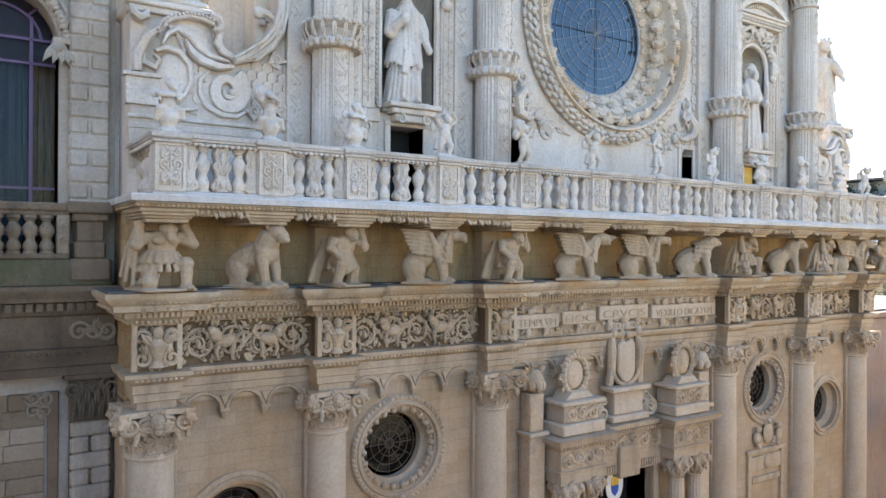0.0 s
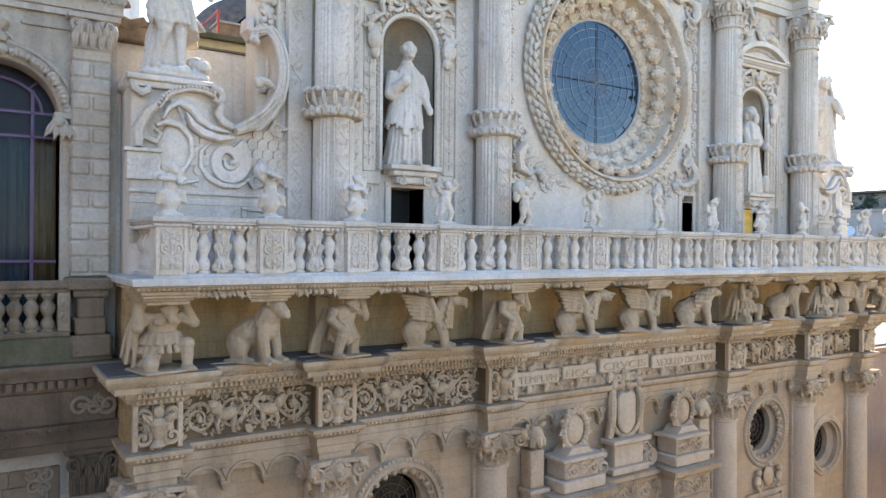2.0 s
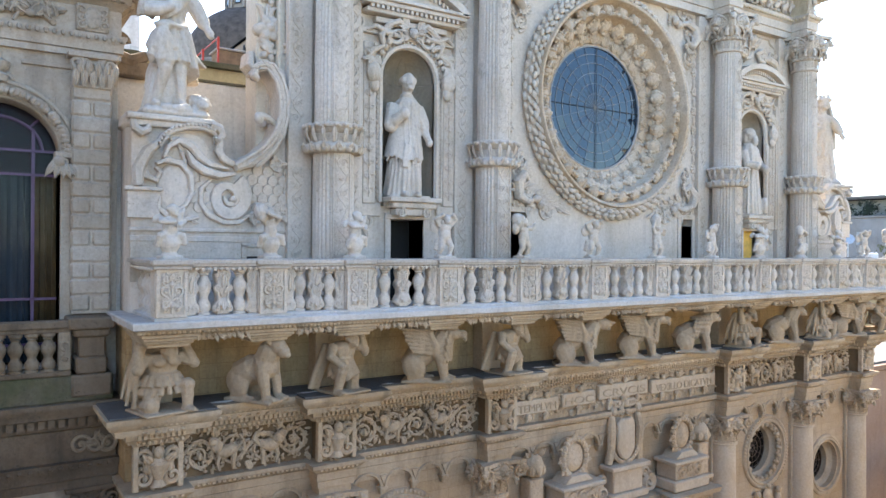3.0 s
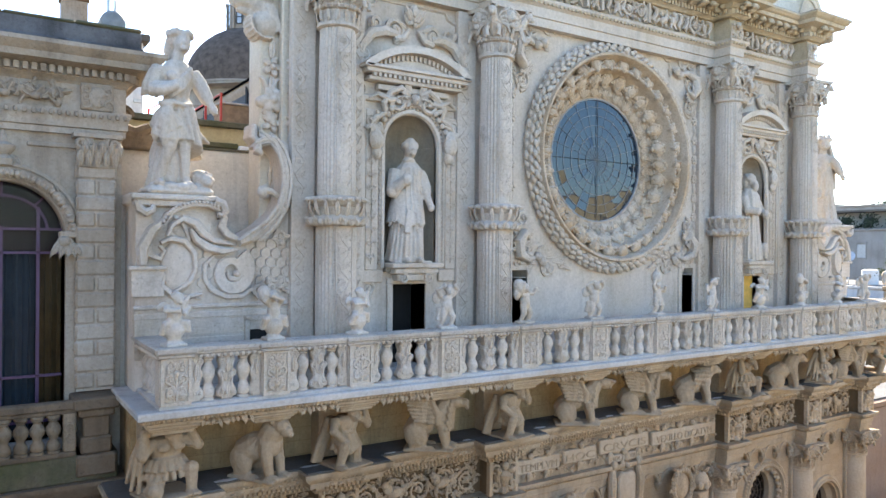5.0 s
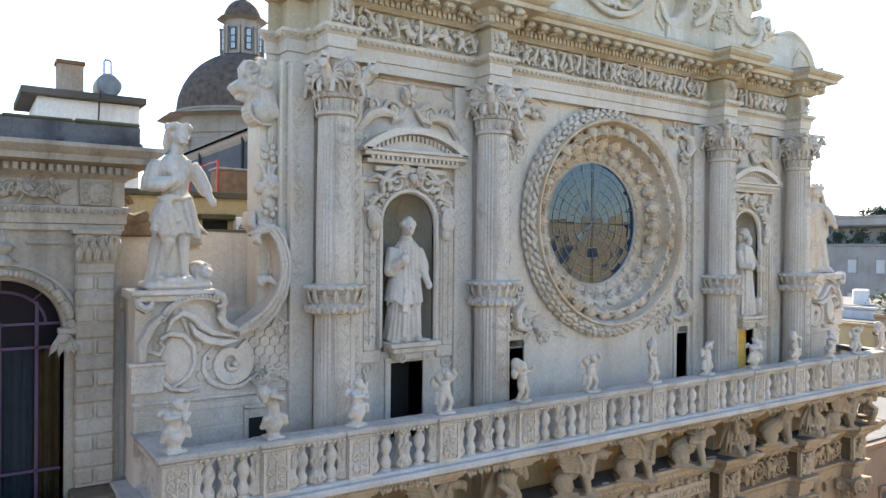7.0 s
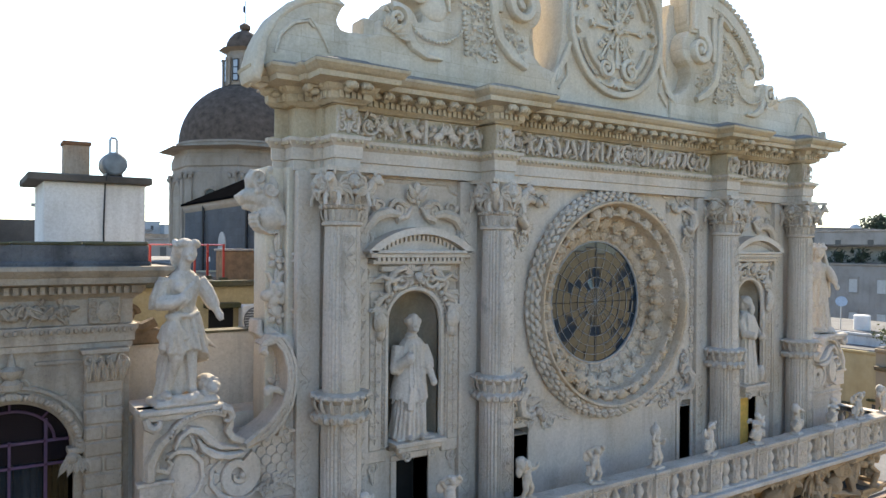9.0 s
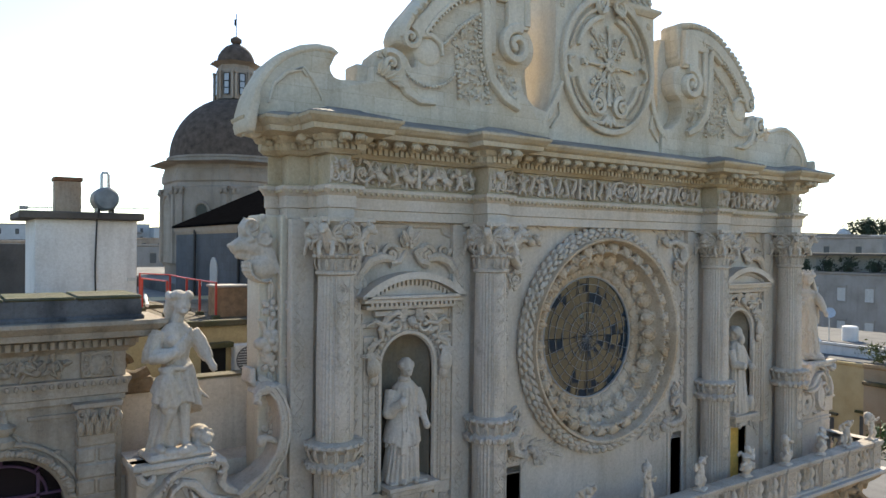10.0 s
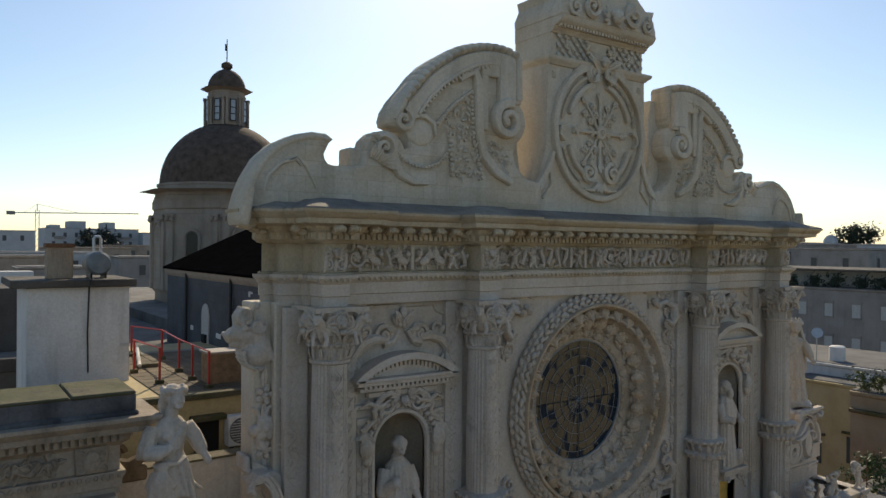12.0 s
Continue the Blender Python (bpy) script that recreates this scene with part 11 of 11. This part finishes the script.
a.lathe([(0.05, 0.0), (0.3, 0.04), (0.5, 0.14)], 20, Matrix.Translation((52.4, 20.5, 14.3)) @ pose(0, 0, 0, 70, 0, -60))
part("bowl", a, GALV, dish)
garden = block("garden_house", 36, 47, 1, 9.6, 12.4, CREAM, "cream house with a planted roof terrace", 0)
a = Acc()
a.sweep([(36, 9.6), (36, 1)], [(-0.2, 10.9), (0.0, 10.9), (0.25, 11.0), (0.3, 11.2), (-0.2, 11.25)])
part("string_course", a, MOSSY, garden)
for i, (x, yy, s) in enumerate(((36.5, 8.9, 1.6), (36.6, 7.8, 1.3), (36.8, 6.6, 1.8), (37.0, 5.0, 2.0))):
    leafage("roof_shrub", (x, yy, 12.4), s, 500, 20 + i, "yellow-green shrub on the roof terrace", (0.1, 0.11, 0.03), 0.12, False)
low2 = block("courtyard_house", 30, 36, -3, 6.5, 7.6, CREAM, "low cream courtyard house with a planted roof", 0)
for i, (x, yy, s) in enumerate(((30.6, 5.6, 2.4), (30.8, 3.8, 2.2), (31.5, 2.2, 2.6), (31.0, 0.4, 2.2), (33.0, 4.6, 2.4))):
    leafage("courtyard_plant", (x, yy, 7.6), s, 700, 40 + i, "leafy green plant in the courtyard", (0.05, 0.09, 0.025), 0.14, False)
frame_ = thing("rusty_trellis", (31, 5, 7.6), "rusty iron trellis in the courtyard", "trellis")
for k in range(4):
    a = Acc()
    a.tube([(30.3 + 0.9 * k, 5.9, 7.6), (30.3 + 0.9 * k, 5.9, 9.8)], 0.03, 5)
    part("post", a, plain("rusty_iron", (0.16, 0.07, 0.04), 0.8) if k == 0 else bpy.data.materials["rusty_iron"], frame_)
a = Acc()
a.tube([(30.3, 5.9, 9.0), (33.0, 5.9, 9.0)], 0.025, 5)
part("rail_bar", a, bpy.data.materials["rusty_iron"], frame_)
side = block("side_house", 15.4, 27, 0.5, 14, 8.4, stone("brown_plaster", (0.34, 0.24, 0.18), (0.26, 0.17, 0.12), (0.14, 0.1, 0.08), 0.4, 0.4), "brown plastered house beside the church", 1, 3.0, "s", 4.5)
umb = thing("market_umbrella", (16.2, -1.6, 0), "folded-out dark canvas umbrella on a red pole", "umbrella")
a = Acc()
a.tube([(16.2, -1.6, 0), (16.2, -1.6, 5.2)], 0.04, 8)
part("pole", a, RED_PAINT, umb)
a = Acc()
a.lathe([(1.3, 4.2), (0.7, 4.75), (0.05, 5.1)], 8, Matrix.Translation((16.2, -1.6, 0)), caps=False)
part("canopy", a, plain("grey_canvas", (0.1, 0.11, 0.12), 0.8), umb)

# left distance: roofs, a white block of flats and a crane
flats = block("block_of_flats", 14, 44, 262, 280, 27.6, HAZE_TINT, "pale block of flats in the hazy distance", 3, 3.6, "s", 18.5, 3.0)
for x0, x1, h in ((22, 27, 30.2), (33, 36.5, 30.0), (16, 19, 28.8)):
    a = Acc()
    a.box(x0, x1, 264, 276, 27.6, h)
    part("roof_hut", a, HAZE_TINT, flats)
for r in range(3):
    for x in run(15, 43, 7):
        a = Acc()
        a.box(x - 1.6, x + 1.6, 261.0, 262.0, 18.0 + 3 * r, 18.9 + 3 * r)
        part("balcony", a, GREYHOUSE, flats)
block("far_house", 44, 56, 255, 270, 26.4, HAZE_TINT, "pale flat-roofed house in the hazy distance", 1, 4, "s", 22)
leafage("far_tree", (30.5, 258, 15), 11, 2600, 8, "dark pine before the block of flats", (0.02, 0.03, 0.02), 0.7)
for i, (x, yy, s, h) in enumerate(((-12, 230, 20, 26.0), (-30, 180, 22, 24.5), (2, 150, 16, 21.5), (-8, 120, 14, 20.8), (8, 110, 12, 20.2), (-14, 90, 10, 20.6), (-22, 70, 9, 20.4), (-9, 75, 9, 19.6), (20, 190, 22, 22.0), (60, 300, 40, 25.5), (100, 300, 50, 26.0), (-60, 320, 60, 26.0))):
    block("town_house", x, x + s, yy, yy + s * 0.7, h, (HAZE_TINT, GREYHOUSE, DRUM)[i % 3], "flat-roofed town house among the roofs", 1, 4.0, "s", h - 3.0)
crane = thing("tower_crane", (14, 283, 0), "thin tower crane over the far roofs", "crane")
a = Acc()
for dx in (-0.6, 0.6):
    a.tube([(14 + dx, 283, 0), (14 + dx, 283, 34.5)], 0.12, 4)
for z in run(15, 34, 2):
    a.tube([(13.4, 283, z - 0.8), (14.6, 283, z + 0.8)], 0.08, 4)
part("mast", a, GALV, crane)
a = Acc()
a.tube([(5.0, 286, 33.3), (44, 262, 33.3)], 0.18, 4)
a.tube([(14, 283, 36.5), (10, 285, 33.5)], 0.06, 4)
a.tube([(14, 283, 36.5), (26, 275, 33.5)], 0.06, 4)
a.tube([(14, 283, 34), (14, 283, 36.6)], 0.15, 4)
part("jib", a, GALV, crane)
a = Acc()
a.box(4.6, 7.2, 284.5, 286.5, 32.6, 33.9)
part("counterweight", a, GREYHOUSE, crane)

# ---- houses across the square, behind the camera ----
UMBER = stone("cream_plaster_front", (0.5, 0.41, 0.23), (0.42, 0.33, 0.17), (0.065, 0.052, 0.035), 0.4, 0.4)
# added out of view to keep sky light off the palace and left wing
block("street_house", -40, -26, -24, -3, 21.0, DRUM, "unseen tall brown house that blocks the sky", 0)
# unseen; made low and dark so the palace window mirrors little light
block("opposite_house", -46, -5, -44, -28, 11.0, PALACE_DIRTY, "unseen low house darkened to dim window reflections", 2, 3.6, "n", 3.2, 4.0)
# unseen filler, kept low to limit its bounce and open more sky
block("opposite_house", -5, 12, -44, -27.5, 12.0, UMBER, "unseen low cream house across the square", 2, 3.4, "n", 3.4, 4.2)
block("opposite_house", 12, 62, -44, -28, 19.0, UMBER, "long sunlit cream house across the square", 4, 3.8, "n", 3.0, 4.1)
